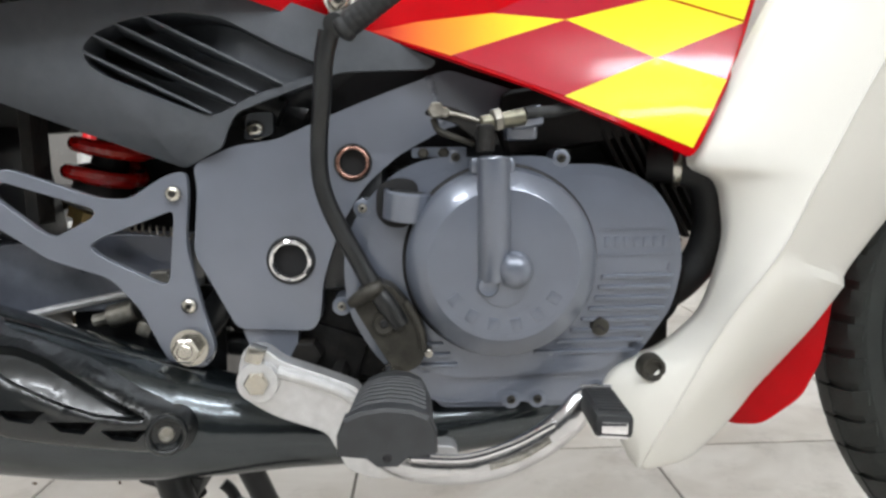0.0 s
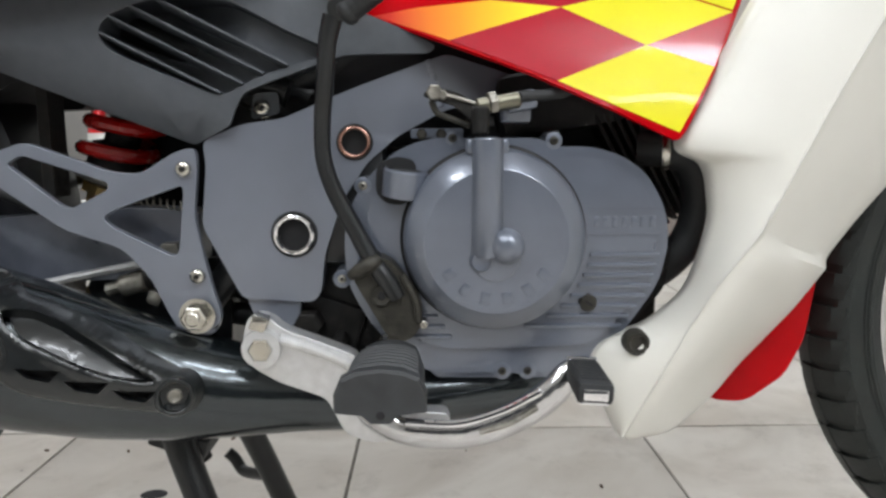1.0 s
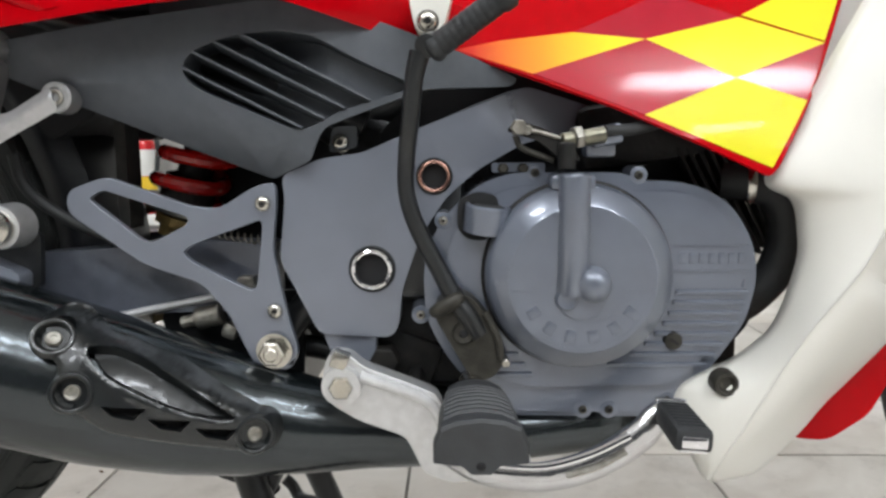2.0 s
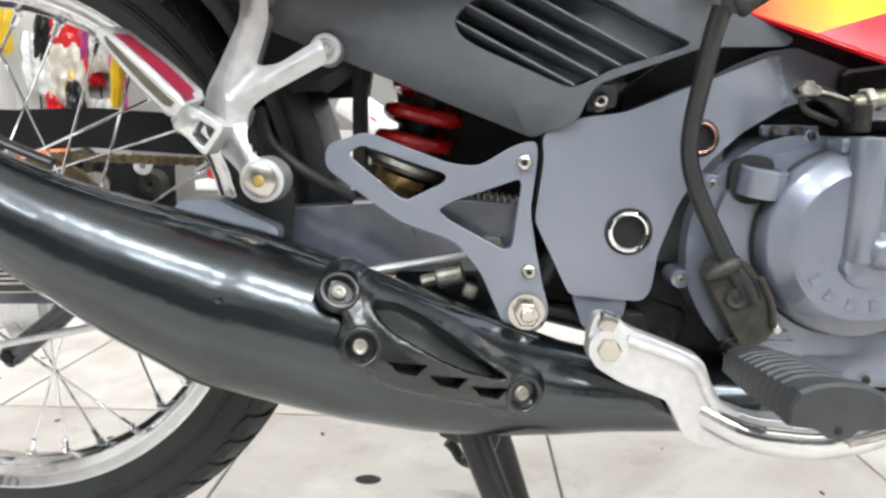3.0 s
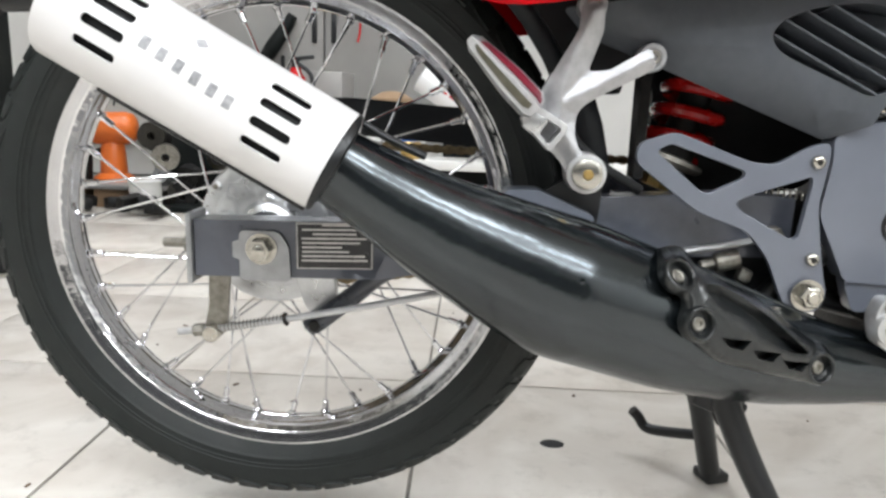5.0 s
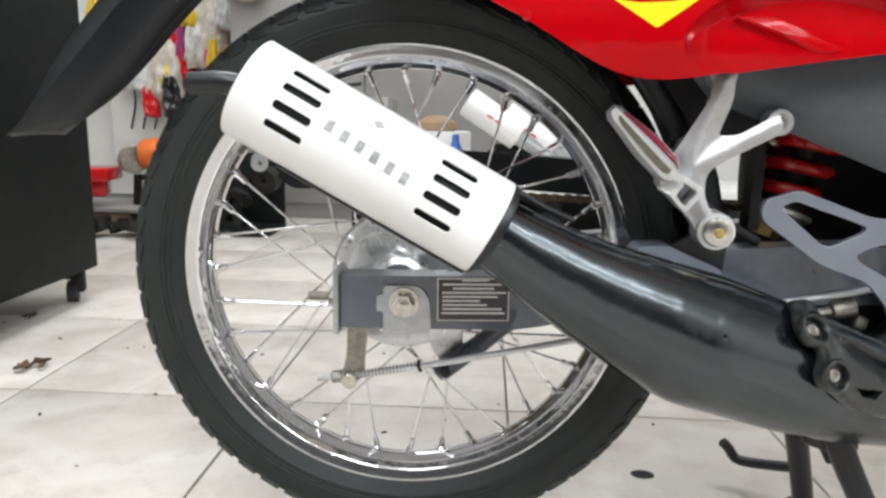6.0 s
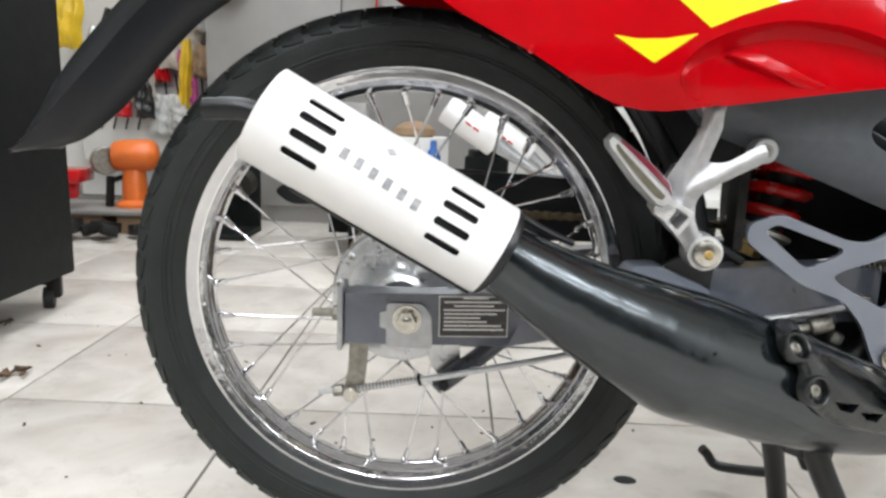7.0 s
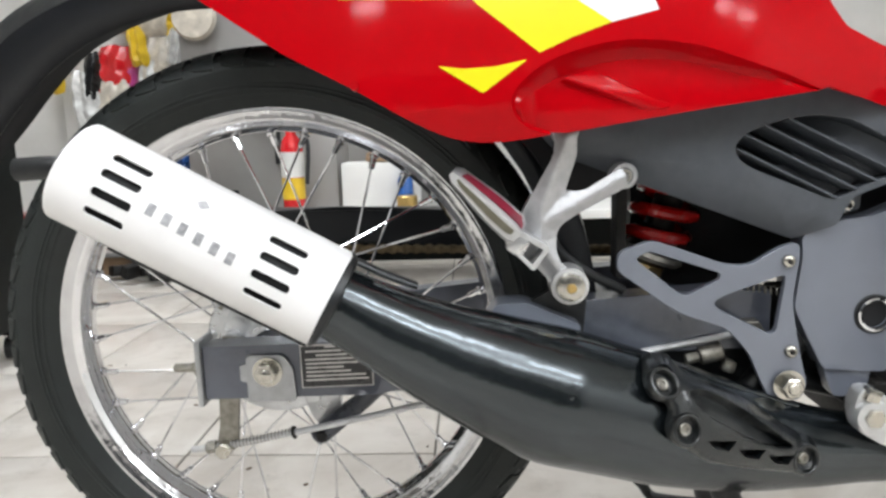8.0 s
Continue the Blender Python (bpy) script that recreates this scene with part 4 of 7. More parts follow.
# footrest carrier, footrest, brake pedal
CARR = rounded([(0.495, 0.276), (0.5, 0.293), (0.514, 0.292), (0.523, 0.283), (0.553, 0.272), (0.575, 0.263), (0.583, 0.243), (0.592, 0.229), (0.615, 0.221), (0.64, 0.22), (0.642, 0.209), (0.625, 0.202), (0.585, 0.198), (0.566, 0.205), (0.553, 0.232), (0.52, 0.244), (0.5, 0.256)], 0.006, 3)
carrier = part("footrest_carrier", slab(CARR, -0.137, -0.121), M["alu"], bike, "bare cast aluminium footrest carrier", bevel=0.003)
part("rib", tube([(0.522, -0.1375, 0.276), (0.553, -0.1375, 0.266), (0.572, -0.1375, 0.255), (0.582, -0.1375, 0.235), (0.6, -0.1375, 0.222)], 0.0042, 10, 5), M["alu"], carrier)
part("boss", lathe([(-0.006, 0.01), (-0.0055, 0.0135), (0.006, 0.015)], (0.509, -0.137, 0.27), (0, 1, 0), 28), M["alu"], carrier, smooth=40)
part("bolt", lathe([(-0.0095, 0.0075), (-0.0085, 0.0085), (-0.004, 0.0085)], (0.509, -0.137, 0.27), (0, 1, 0), 6), M["zinc"], carrier, smooth=20)
part("hinge", box((0.508, -0.137, 0.288), (0.012, 0.012, 0.012), (0, 20, 0), 0.002), M["zinc"], carrier)
part("footrest_mount", rod((0.599, -0.12, 0.268), (0.599, -0.165, 0.27), 0.009), M["zinc"], carrier)


def peg_section(s, w):
    """Arched top, flat underside with a keel."""
    return [(-0.0235 * w, -0.007), (-0.0235 * w, 0.003), (-0.02 * w, 0.009 + s), (-0.012 * w, 0.0125 + s), (0, 0.014 + s), (0.012 * w, 0.0125 + s), (0.02 * w, 0.009 + s), (0.0235 * w, 0.003),
            (0.0235 * w, -0.007), (0.01, -0.0085), (0.005, -0.013), (-0.005, -0.013), (-0.01, -0.0085)]


bm = bmesh.new()
rings, y = [], -0.152
stations = [(-0.152, 0.0, 0.9)]
for k in range(11):
    y = -0.156 - 0.0088 * k
    rib = 0.0014 if 1 < k < 10 else 0.0005
    stations += [(y, 0.0, 0.975), (y - 0.0012, rib, 0.98), (y - 0.0046, rib, 0.98), (y - 0.0058, 0.0, 0.975)]
stations += [(-0.2535, 0.0, 0.975), (-0.2545, 0.0028, 1.05), (-0.263, 0.0026, 1.05), (-0.2648, 0.001, 1.0)]
for y, s, w in stations:
    slim = 0.84 + 0.16 * ease((-0.15 - y) / 0.06)
    rings.append([bm.verts.new((0.6005 + a * slim, y, 0.278 - 0.095 * (y + 0.264) + b * slim)) for a, b in peg_section(s, w)])
for a, b in zip(rings, rings[1:]):
    for k in range(len(a)):
        bm.faces.new((a[k], a[(k + 1) % len(a)], b[(k + 1) % len(a)], b[k]))
bm.faces.new(rings[0]), bm.faces.new(rings[-1][::-1])
foot = part("footrest_rubber", bm, M["peg"], carrier, "ribbed black rubber footrest", smooth=30)
part("drain_hole", rod((0.6005, -0.2656, 0.2695), (0.6005, -0.262, 0.2695), 0.0026, 12), M["void"], foot)

pedal = part("brake_pedal", tube([(0.575, -0.13, 0.222), (0.605, -0.15, 0.2135), (0.64, -0.158, 0.2125), (0.668, -0.161, 0.219), (0.692, -0.163, 0.231), (0.711, -0.163, 0.2455), (0.72, -0.161, 0.256), (0.727, -0.16, 0.259)], [0.0062, 0.0064, 0.0066, 0.007, 0.007, 0.0068, 0.006, 0.0055], 18, 6, flat=1.55), M["flange"], bike, "curved plated brake pedal", smooth=50)
part("stiffener", tube([(0.61, -0.163, 0.2245), (0.645, -0.167, 0.2245), (0.675, -0.171, 0.2345), (0.7, -0.1735, 0.2485)], 0.0026, 10), M["chrome"], pedal)
part("groove", tube([(0.66, -0.1705, 0.2195), (0.68, -0.172, 0.2265), (0.698, -0.173, 0.2375)], 0.0021, 8), M["oldzinc"], pedal)
tipm = pose(0.7285, -0.186, 0.2605, -3, 3, -4)
part("pedal_plate", moved(merge(box((0, 0, -0.006), (0.0165, 0.058, 0.003), c=0.001), box((0, -0.0295, -0.0006), (0.0155, 0.0035, 0.0075), c=0.0014), box((0, 0.0305, 0.0035), (0.021, 0.0035, 0.009), c=0.0014)), tipm), M["chrome"], pedal, "chrome pedal plate")
pad = part("pedal_rubber", moved(box((0, -0.0005, -0.0002), (0.0225, 0.0585, 0.0145), c=0.0036), tipm), M["rubber"], bike, "ribbed black pedal rubber")
for k in range(8):
    part("rib", moved(box((0, -0.021 + 0.006 * k, 0.0074), (0.0165, 0.0026, 0.0014), c=0.0005), tipm), M["rubber"], pad)

# kick lever
kick = part("kick_lever", tube([(0.5655, -0.147, 0.493), (0.5615, -0.146, 0.476), (0.5585, -0.142, 0.45), (0.5555, -0.138, 0.425), (0.5555, -0.136, 0.402), (0.562, -0.135, 0.38), (0.576, -0.134, 0.352), (0.588, -0.1355, 0.33), (0.5965, -0.1365, 0.3185), (0.6045, -0.136, 0.305)], [0.0068, 0.0062, 0.006, 0.0058, 0.0058, 0.006, 0.0062, 0.0066, 0.007, 0.006], 16, 6), M["black"], bike, "black bent kick-start lever", smooth=50)
part("knuckle", lathe([(0, 0.0055), (0.001, 0.0076), (0.015, 0.0076), (0.016, 0.0055)], (0.5695, -0.155, 0.4955), (0.3, 1, 0.3), 20), M["black"], kick)
kp = Vector((0.572, -0.149, 0.493)), Vector((0.622, -0.165, 0.526))
prof = [(0, 0.0065), (0.002, 0.0088), (0.006, 0.009), (0.007, 0.0082)]
for k in range(9):
    prof += [(0.0085 + 0.0048 * k, 0.0079), (0.0095 + 0.0048 * k, 0.0082), (0.0118 + 0.0048 * k, 0.0082), (0.0128 + 0.0048 * k, 0.0079)]
part("kick_pedal", lathe(prof + [(0.053, 0.0084), (0.0545, 0.0093), (0.061, 0.0092), (0.063, 0.007)], kp[0], kp[1] - kp[0], 24), M["rubber"], kick, "black rubber kick pedal", smooth=50)
clamp = part("kick_clamp", slab(rounded([(0.573, 0.319), (0.5755, 0.3295), (0.588, 0.335), (0.599, 0.332), (0.612, 0.316), (0.62, 0.303), (0.6225, 0.29), (0.617, 0.277), (0.606, 0.272), (0.597, 0.277), (0.585, 0.298)], 0.006), -0.137, -0.117), M["castgrime"], kick, "grimy brown cast kick lever clamp", bevel=0.004)
part("clamp_collar", tube([(0.572, -0.138, 0.321), (0.578, -0.1405, 0.3245), (0.587, -0.1405, 0.33), (0.592, -0.138, 0.333)], [0.0036, 0.0052, 0.0054, 0.004], 12, 4), M["castgrime"], clamp, smooth=45)
part("clamp_slit", slab([(0.585, 0.3245), (0.5895, 0.3215), (0.5925, 0.3225), (0.595, 0.318), (0.6, 0.3175), (0.6005, 0.314), (0.5965, 0.3135), (0.593, 0.317), (0.5885, 0.3175)], -0.1376, -0.134), M["void"], clamp)
part("spline_end", lathe([(-0.1392, 0.0042), (-0.1398, 0.0066), (-0.138, 0.008), (-0.13, 0.0082)], (0.5935, 0, 0.3068), (0, 1, 0), 18), M["castgrime"], clamp, smooth=40)
part("bore", rod((0.5935, -0.14, 0.3068), (0.5935, -0.1365, 0.3068), 0.0032, 10), M["void"], clamp)
part("clamp_edge", tube([(0.608, -0.1375, 0.3215), (0.617, -0.138, 0.303), (0.619, -0.138, 0.288)], 0.0026, 8), M["castgrime"], clamp)
part("clamp_tip", rod((0.6225, -0.139, 0.2855), (0.6225, -0.125, 0.2855), 0.003, 10), M["zinc"], clamp)
part("pinch_bolt", rod((0.58, -0.13, 0.328), (0.593, -0.13, 0.334), 0.0045, 6), M["grime"], clamp)

# ---------------------------------------------------------------- engine
ENG = rounded([(0.565, 0.341), (0.568, 0.362), (0.579, 0.384), (0.603, 0.407), (0.628, 0.416), (0.653, 0.4155), (0.703, 0.4155), (0.712, 0.4125), (0.72, 0.409), (0.741, 0.4095), (0.763, 0.4045), (0.784, 0.391), (0.799, 0.366), (0.803, 0.34), (0.796, 0.308), (0.771, 0.272), (0.753, 0.256), (0.73, 0.241), (0.626, 0.242), (0.603, 0.258), (0.582, 0.282), (0.567, 0.31)], 0.012, 4)
engine = part("engine_cover", slab(ENG, -0.112, -0.03), M["grey"], bike, "grey painted engine side cover", bevel=0.006)
step_ = [(0.58, 0.345), (0.586, 0.375), (0.608, 0.398), (0.632, 0.407), (0.7, 0.4065), (0.712, 0.4025), (0.74, 0.4025), (0.758, 0.3985), (0.777, 0.386), (0.79, 0.362), (0.792, 0.333), (0.785, 0.31), (0.762, 0.28), (0.745, 0.264), (0.64, 0.262), (0.61, 0.272), (0.59, 0.297)]
part("raised_face", slab(rounded(step_, 0.012, 4), -0.118, -0.1), M["grey"], engine, bevel=0.004)
# the third box is added to keep the shadowed gap below the engine dark
part("engine_block", merge(box((0.69, 0.03, 0.325), (0.25, 0.18, 0.17), c=0.01), box((0.62, -0.02, 0.3), (0.2, 0.12, 0.1), c=0.01), box((0.65, 0.0, 0.236), (0.21, 0.12, 0.05), c=0.008)), M["grime"], bike, "dark oily engine block with an added dark fill below")
CX, CZ = 0.673, 0.3445
clutch = part("clutch_cover", lathe([(-0.1452, 0.001), (-0.1452, 0.0496), (-0.1446, 0.0508), (-0.1352, 0.0614), (-0.1338, 0.0628), (-0.1305, 0.0641), (-0.125, 0.0648), (-0.108, 0.065)], (CX, 0, CZ), (0, 1, 0), 72), M["grey"], engine, "round grey clutch cover", smooth=24)
part("rim_groove", lathe([(-0.121, 0.064), (-0.1195, 0.067), (-0.1185, 0.067), (-0.1165, 0.064)], (CX, 0, CZ), (0, 1, 0), 72, closed=True), M["grime"], clutch)
# raised frame and plain blocks round the lower half
arc = lambda r, a0, a1, n=24: [(CX + r * math.cos(radians(a0 + (a1 - a0) * k / n)), CZ + r * math.sin(radians(a0 + (a1 - a0) * k / n))) for k in range(n + 1)]
band = arc(0.0475, 188, 352) + arc(0.0465, 352, 188)
part("raised_line", slab(band, -0.1455, -0.144), M["grey"], clutch)
part("raised_line", slab(arc(0.031, 196, 344) + arc(0.0302, 344, 196), -0.1454, -0.144), M["grey"], clutch)
for s in (-1, 1):
    part("raised_line", slab([(CX + s * 0.031, CZ - 0.0085), (CX + s * 0.047, CZ - 0.0075), (CX + s * 0.047, CZ - 0.0067), (CX + s * 0.031, CZ - 0.0077)][::s], -0.1455, -0.144), M["grey"], clutch)
for k in range(6):
    a = radians(214 + 22.4 * k)
    part("mark_bar", moved(box((0.0392, 0, 0), (0.0085, 0.0022, 0.007), c=0.0006), pose(CX, -0.1448, CZ) @ Matrix.Rotation(-a, 4, "Y")), M["grey"], clutch)
boss = part("shaft_boss", lathe([(-0.1595, 0.001), (-0.159, 0.005), (-0.1565, 0.0095), (-0.152, 0.0118), (-0.144, 0.0128)], (0.6795, 0.002, 0.3422), (0, 1, 0), 36), M["grey"], clutch, smooth=50)
part("boss_base", lathe([(-0.1475, 0.009), (-0.1465, 0.0165), (-0.143, 0.018)], (0.672, 0, 0.3345), (0, 1, 0), 30), M["grey"], clutch, smooth=40)
tubeh = part("release_housing", merge(lathe([(0, 0.009), (0.0012, 0.0106), (0.0785, 0.0112), (0.0805, 0.0102)], (0.6668, -0.1425, 0.4152), (-0.0035, 0.0, -1), 32), box((0.666, -0.13, 0.375), (0.0165, 0.02, 0.082), c=0.002)), M["grey"], engine, "grey clutch release housing", smooth=40)
part("foot_ring", lathe([(-0.149, 0.004), (-0.1495, 0.0062), (-0.147, 0.0075), (-0.144, 0.008)], (0.662, 0, 0.332), (0, 1, 0), 24), M["grey"], engine, smooth=40)
part("neck", box((0.667, -0.126, 0.4095), (0.03, 0.022, 0.011), c=0.003), M["grey"], engine)
# horizontal fins
def right_edge(z):
    pts = [(0.803, 0.332), (0.796, 0.305), (0.771, 0.272), (0.753, 0.256)]
    for (xa, za), (xb, zb) in zip(pts, pts[1:]):
        if zb <= z <= za:
            return xb + (xa - xb) * (z - zb) / (za - zb)
    return 0.8


for k in range(8):
    z = 0.3315 - 0.0075 * k
    d = 0.0685 ** 2 - (z - CZ) ** 2
    x0 = CX + (math.sqrt(d) if d > 0 else -0.045 if z < 0.275 else 0.0) + 0.002
    part("fin", box(((x0 + right_edge(z)) / 2 - 0.004, -0.1185, z), (right_edge(z) - x0 - 0.01, 0.004, 0.0032), c=0.0009), M["grey"], engine)
for k in range(3):
    z = 0.2865 - 0.0075 * k
    part("fin", box((0.622 + 0.002 * k, -0.1185, z), (0.022 + 0.006 * k, 0.004, 0.0032), c=0.0009), M["grey"], engine)
for k in range(7):
    part("mark_bar", box((0.7475 + 0.0068 * k, -0.1181, 0.3555), (0.0044, 0.0014, 0.0075), c=0.0005), M["grey"], engine)
part("raised_line", box((0.768, -0.1183, 0.3645), (0.053, 0.0016, 0.001)), M["grey"], engine)
part("raised_line", box((0.768, -0.1183, 0.3465), (0.053, 0.0016, 0.001)), M["grey"], engine)
# oil filler: a short upright neck, its surrounding shade laid on as a black patch
part("filler_pocket", slab(rounded([(0.589, 0.377), (0.59, 0.397), (0.603, 0.403), (0.618, 0.4), (0.618, 0.385), (0.611, 0.3685), (0.597, 0.369)], 0.006), -0.1196, -0.11), M["void"], engine, "flat black patch for the shade round the oil filler")
filler = part("filler_neck", lathe([(0, 0.013), (0.001, 0.0155), (0.019, 0.016), (0.0205, 0.0145), (0.0195, 0.0125), (0.012, 0.012), (0.012, 0.001)], (0.6085, -0.119, 0.374), (0.12, -0.12, 1), 30), M["grey"], engine, "grey oil filler neck", smooth=40)
part("filler_cap", lathe([(0.0, 0.001), (0.0, 0.0115), (0.004, 0.0115), (0.005, 0.009)], (0.611, -0.1215, 0.3885), (0.12, -0.12, 1), 24), M["rubber"], filler)
# cover screws in their lugs
for bx, bz, r in ((0.5795, 0.382, 0.0062), (0.644, 0.4155, 0.005), (0.7165, 0.4135, 0.006), (0.563, 0.314, 0.0066), (0.681, 0.243, 0.0066), (0.7, 0.243, 0.0066), (0.742, 0.25, 0.006), (0.62, 0.27, 0.006)):
    part("lug", lathe([(-0.1125, r * 0.8), (-0.112, r), (-0.09, r * 1.15)], (bx, 0, bz), (0, 1, 0), 22), M["grey"], engine, smooth=40)
    allen_bolt(bx, -0.1145, bz, 0.0033, engine, 0.003, "oldzinc" if bx < 0.6 else "castgrime")
part("drain_boss", lathe([(-0.1225, 0.0032), (-0.122, 0.0058), (-0.1195, 0.0068), (-0.11, 0.007)], (0.7425, 0, 0.2965), (0, 1, 0), 20), M["castgrime"], engine, "grimy plug among the fins", smooth=40)
part("drain_slot", box((0.7425, -0.1226, 0.2965), (0.0062, 0.0012, 0.0016), (0, 35, 0)), M["void"], engine)
part("top_plate", slab(rounded([(0.614, 0.4225), (0.652, 0.4225), (0.652, 0.411), (0.641, 0.411), (0.639, 0.416), (0.614, 0.4155)], 0.002), -0.104, -0.098), M["grey"], engine, bevel=0.001)
for bx in (0.622, 0.636):
    part("stud", rod((bx, -0.11, 0.4185), (bx, -0.1, 0.4185), 0.004, 6), M["castgrime"], engine)
part("lower_flange", slab(rounded([(0.622, 0.248), (0.735, 0.248), (0.728, 0.236), (0.7, 0.2365), (0.69, 0.2405), (0.68, 0.2365), (0.632, 0.237)], 0.004), -0.108, -0.03), M["grey"], engine, bevel=0.002)

# clutch cable and its lever over the engine
cable = part("clutch_lever", slab(rounded([(0.622, 0.444), (0.63, 0.451), (0.648, 0.446), (0.668, 0.434), (0.674, 0.423), (0.66, 0.424), (0.645, 0.437)], 0.004), -0.126, -0.122), M["grime"], bike, "grimy clutch release lever and cable end", bevel=0.0008)
part("lever_shaft", rod((0.662, -0.138, 0.418), (0.662, -0.138, 0.436), 0.006), M["grime"], cable)
part("adjuster", rod((0.66, -0.126, 0.4365), (0.69, -0.122, 0.4415), 0.0058, 14), M["olive"], cable)
part("adjuster_nut", rod((0.668, -0.1255, 0.439), (0.674, -0.1245, 0.4402), 0.008, 6), M["oldzinc"], cable)
part("cable_sleeve", tube([(0.69, -0.122, 0.4435), (0.715, -0.115, 0.446), (0.745, -0.1, 0.456), (0.78, -0.08, 0.48)], 0.0042, 12), M["rubber"], cable)
part("bracket", merge(box((0.692, -0.112, 0.441), (0.022, 0.02, 0.014), (0, -10, 0), 0.003), box((0.69, -0.1, 0.436), (0.022, 0.02, 0.02), c=0.003)), M["grey"], cable)
part("pivot_nut", rod((0.631, -0.131, 0.446), (0.631, -0.117, 0.446), 0.0058, 6), M["oldzinc"], cable)
part("return_stay", tube([(0.629, -0.123, 0.441), (0.633, -0.122, 0.433), (0.645, -0.12, 0.428), (0.656, -0.119, 0.424)], 0.0022, 8), M["castgrime"], cable)
part("wire_nipple", rod((0.6365, -0.131, 0.4445), (0.6365, -0.12, 0.4445), 0.0034, 12), M["oldzinc"], cable)
part("inner_wire", tube([(0.633, -0.127, 0.445), (0.645, -0.127, 0.443), (0.662, -0.126, 0.438)], 0.0014, 8), M["oldzinc"], cable)
# dark works between engine and bodywork
part("frame_stay", slab(rounded([(0.3185, 0.37), (0.3275, 0.37), (0.3275, 0.5), (0.3185, 0.5)], 0.002), -0.05, -0.025), M["grime"], bike, "black frame stay", bevel=0.001)
part("stand_bracket", slab(rounded([(0.462, 0.36), (0.505, 0.36), (0.512, 0.276), (0.482, 0.268), (0.466, 0.29)], 0.004), -0.05, -0.03), M["grime"], bike, "grimy black frame bracket", bevel=0.0015)
# made-up black sheet: shade for the gap between frame plate and engine
part("dark_shroud", slab(rounded([(0.53, 0.45), (0.535, 0.32), (0.58, 0.26), (0.72, 0.25), (0.79, 0.28), (0.806, 0.33), (0.81, 0.5), (0.7, 0.53), (0.6, 0.5)], 0.01), -0.045, -0.03), M["void"], bike, "black sheet added to darken the gaps behind the engine")
part("carburettor", merge(box((0.73, -0.03, 0.445), (0.1, 0.09, 0.05), (0, -8, 0), 0.01), rod((0.64, -0.03, 0.45), (0.8, -0.03, 0.47), 0.026)), M["grime"], bike, "dark carburettor and intake")
barrel = part("cylinder", box((0.805, 0, 0.4125), (0.07, 0.12, 0.09), (0, -28, 0), 0.01), M["grime"], bike, "finned dark engine cylinder")
for k in range(11):
    part("fin", box((0.775 + 0.006 * k, 0, 0.395 + 0.0035 * k), (0.003, 0.15, 0.12), (0, -28, 0), 0.001), M["grime"], barrel)
hose = part("coolant_hose", tube([(0.79, -0.07, 0.408), (0.812, -0.078, 0.406), (0.83, -0.08, 0.398), (0.838, -0.078, 0.372), (0.834, -0.074, 0.342), (0.818, -0.07, 0.318), (0.8, -0.06, 0.3)], [0.014, 0.0145, 0.0155, 0.015, 0.014, 0.013, 0.012], 18), M["rubber"], bike, "black rubber hose beside the engine")
part("clip", lathe([(0, 0.0158), (0.003, 0.0165), (0.006, 0.0158)], (0.805, -0.0765, 0.4065), (1, -0.2, 0), 24, closed=True), M["zinc"], hose)
part("engine_mount", merge(slab(rounded([(0.79, 0.33), (0.815, 0.335), (0.81, 0.3), (0.785, 0.27), (0.77, 0.28)], 0.006), -0.085, -0.07), rod((0.803, -0.09, 0.318), (0.803, -0.06, 0.318), 0.008, 6)), M["grime"], bike, bevel=0.001)
part("lower_frame_tube", tube([(0.455, -0.05, 0.275), (0.48, -0.05, 0.272), (0.55, -0.06, 0.258), (0.6, -0.06, 0.25)], 0.0095, 14), M["black"], bike)
part("linkage", merge(rod((0.535, -0.105, 0.276), (0.535, -0.07, 0.276), 0.011, 6), rod((0.558, -0.115, 0.262), (0.558, -0.08, 0.262), 0.0065, 6), box((0.545, -0.075, 0.272), (0.06, 0.02, 0.045), (0, 20, 0), 0.006)), M["grime"], bike, "grimy black linkage bolts")
part("main_frame", merge(tube([(0.42, 0, 0.5), (0.5, 0, 0.46), (0.56, 0, 0.4), (0.57, 0, 0.3)], 0.03, 16), box((0.56, 0, 0.37), (0.07, 0.19, 0.1), c=0.01), tube([(0.5, 0, 0.46), (0.7, 0, 0.54), (0.95, 0, 0.66)], 0.03, 16)), M["black"], bike, "black main frame spine")

# ---------------------------------------------------------------- bodywork
LIP = Vector((0.266, 0.491)), Vector((0.456, 0.412))
LIPN = Vector((-(LIP[1] - LIP[0]).y, (LIP[1] - LIP[0]).x)).normalized()


def cover_y(x, z):
    """Flat face with a turned-under bevel along its lower edge."""
    d = (Vector((x, z)) - LIP[0]).dot(LIPN)
    y = -0.113 + 0.25 * max(0, 0.36 - x) ** 1.5 + 0.9 * max(0, x - 0.5) ** 2 + 1.2 * (z - 0.48) ** 2
    return Vector((x, y + 0.75 * max(0.0, 0.016 - d), z))


SIDE = rounded([(0.243, 0.505), (0.262, 0.4855), (0.456, 0.411), (0.486, 0.4245), (0.4905, 0.4365), (0.497, 0.4475), (0.512, 0.4535), (0.568, 0.4735), (0.628, 0.476), (0.633, 0.4815), (0.6, 0.496), (0.54, 0.518), (0.485, 0.534), (0.45, 0.534), (0.36, 0.522)], 0.004, 3)
GRILLE = rounded([(0.399, 0.492), (0.409, 0.5015), (0.432, 0.51), (0.464, 0.514), (0.49, 0.51), (0.526, 0.491), (0.562, 0.4755), (0.54, 0.4685), (0.505, 0.4575), (0.4895, 0.4485), (0.478, 0.4455), (0.412, 0.473), (0.401, 0.481)], 0.008, 4)
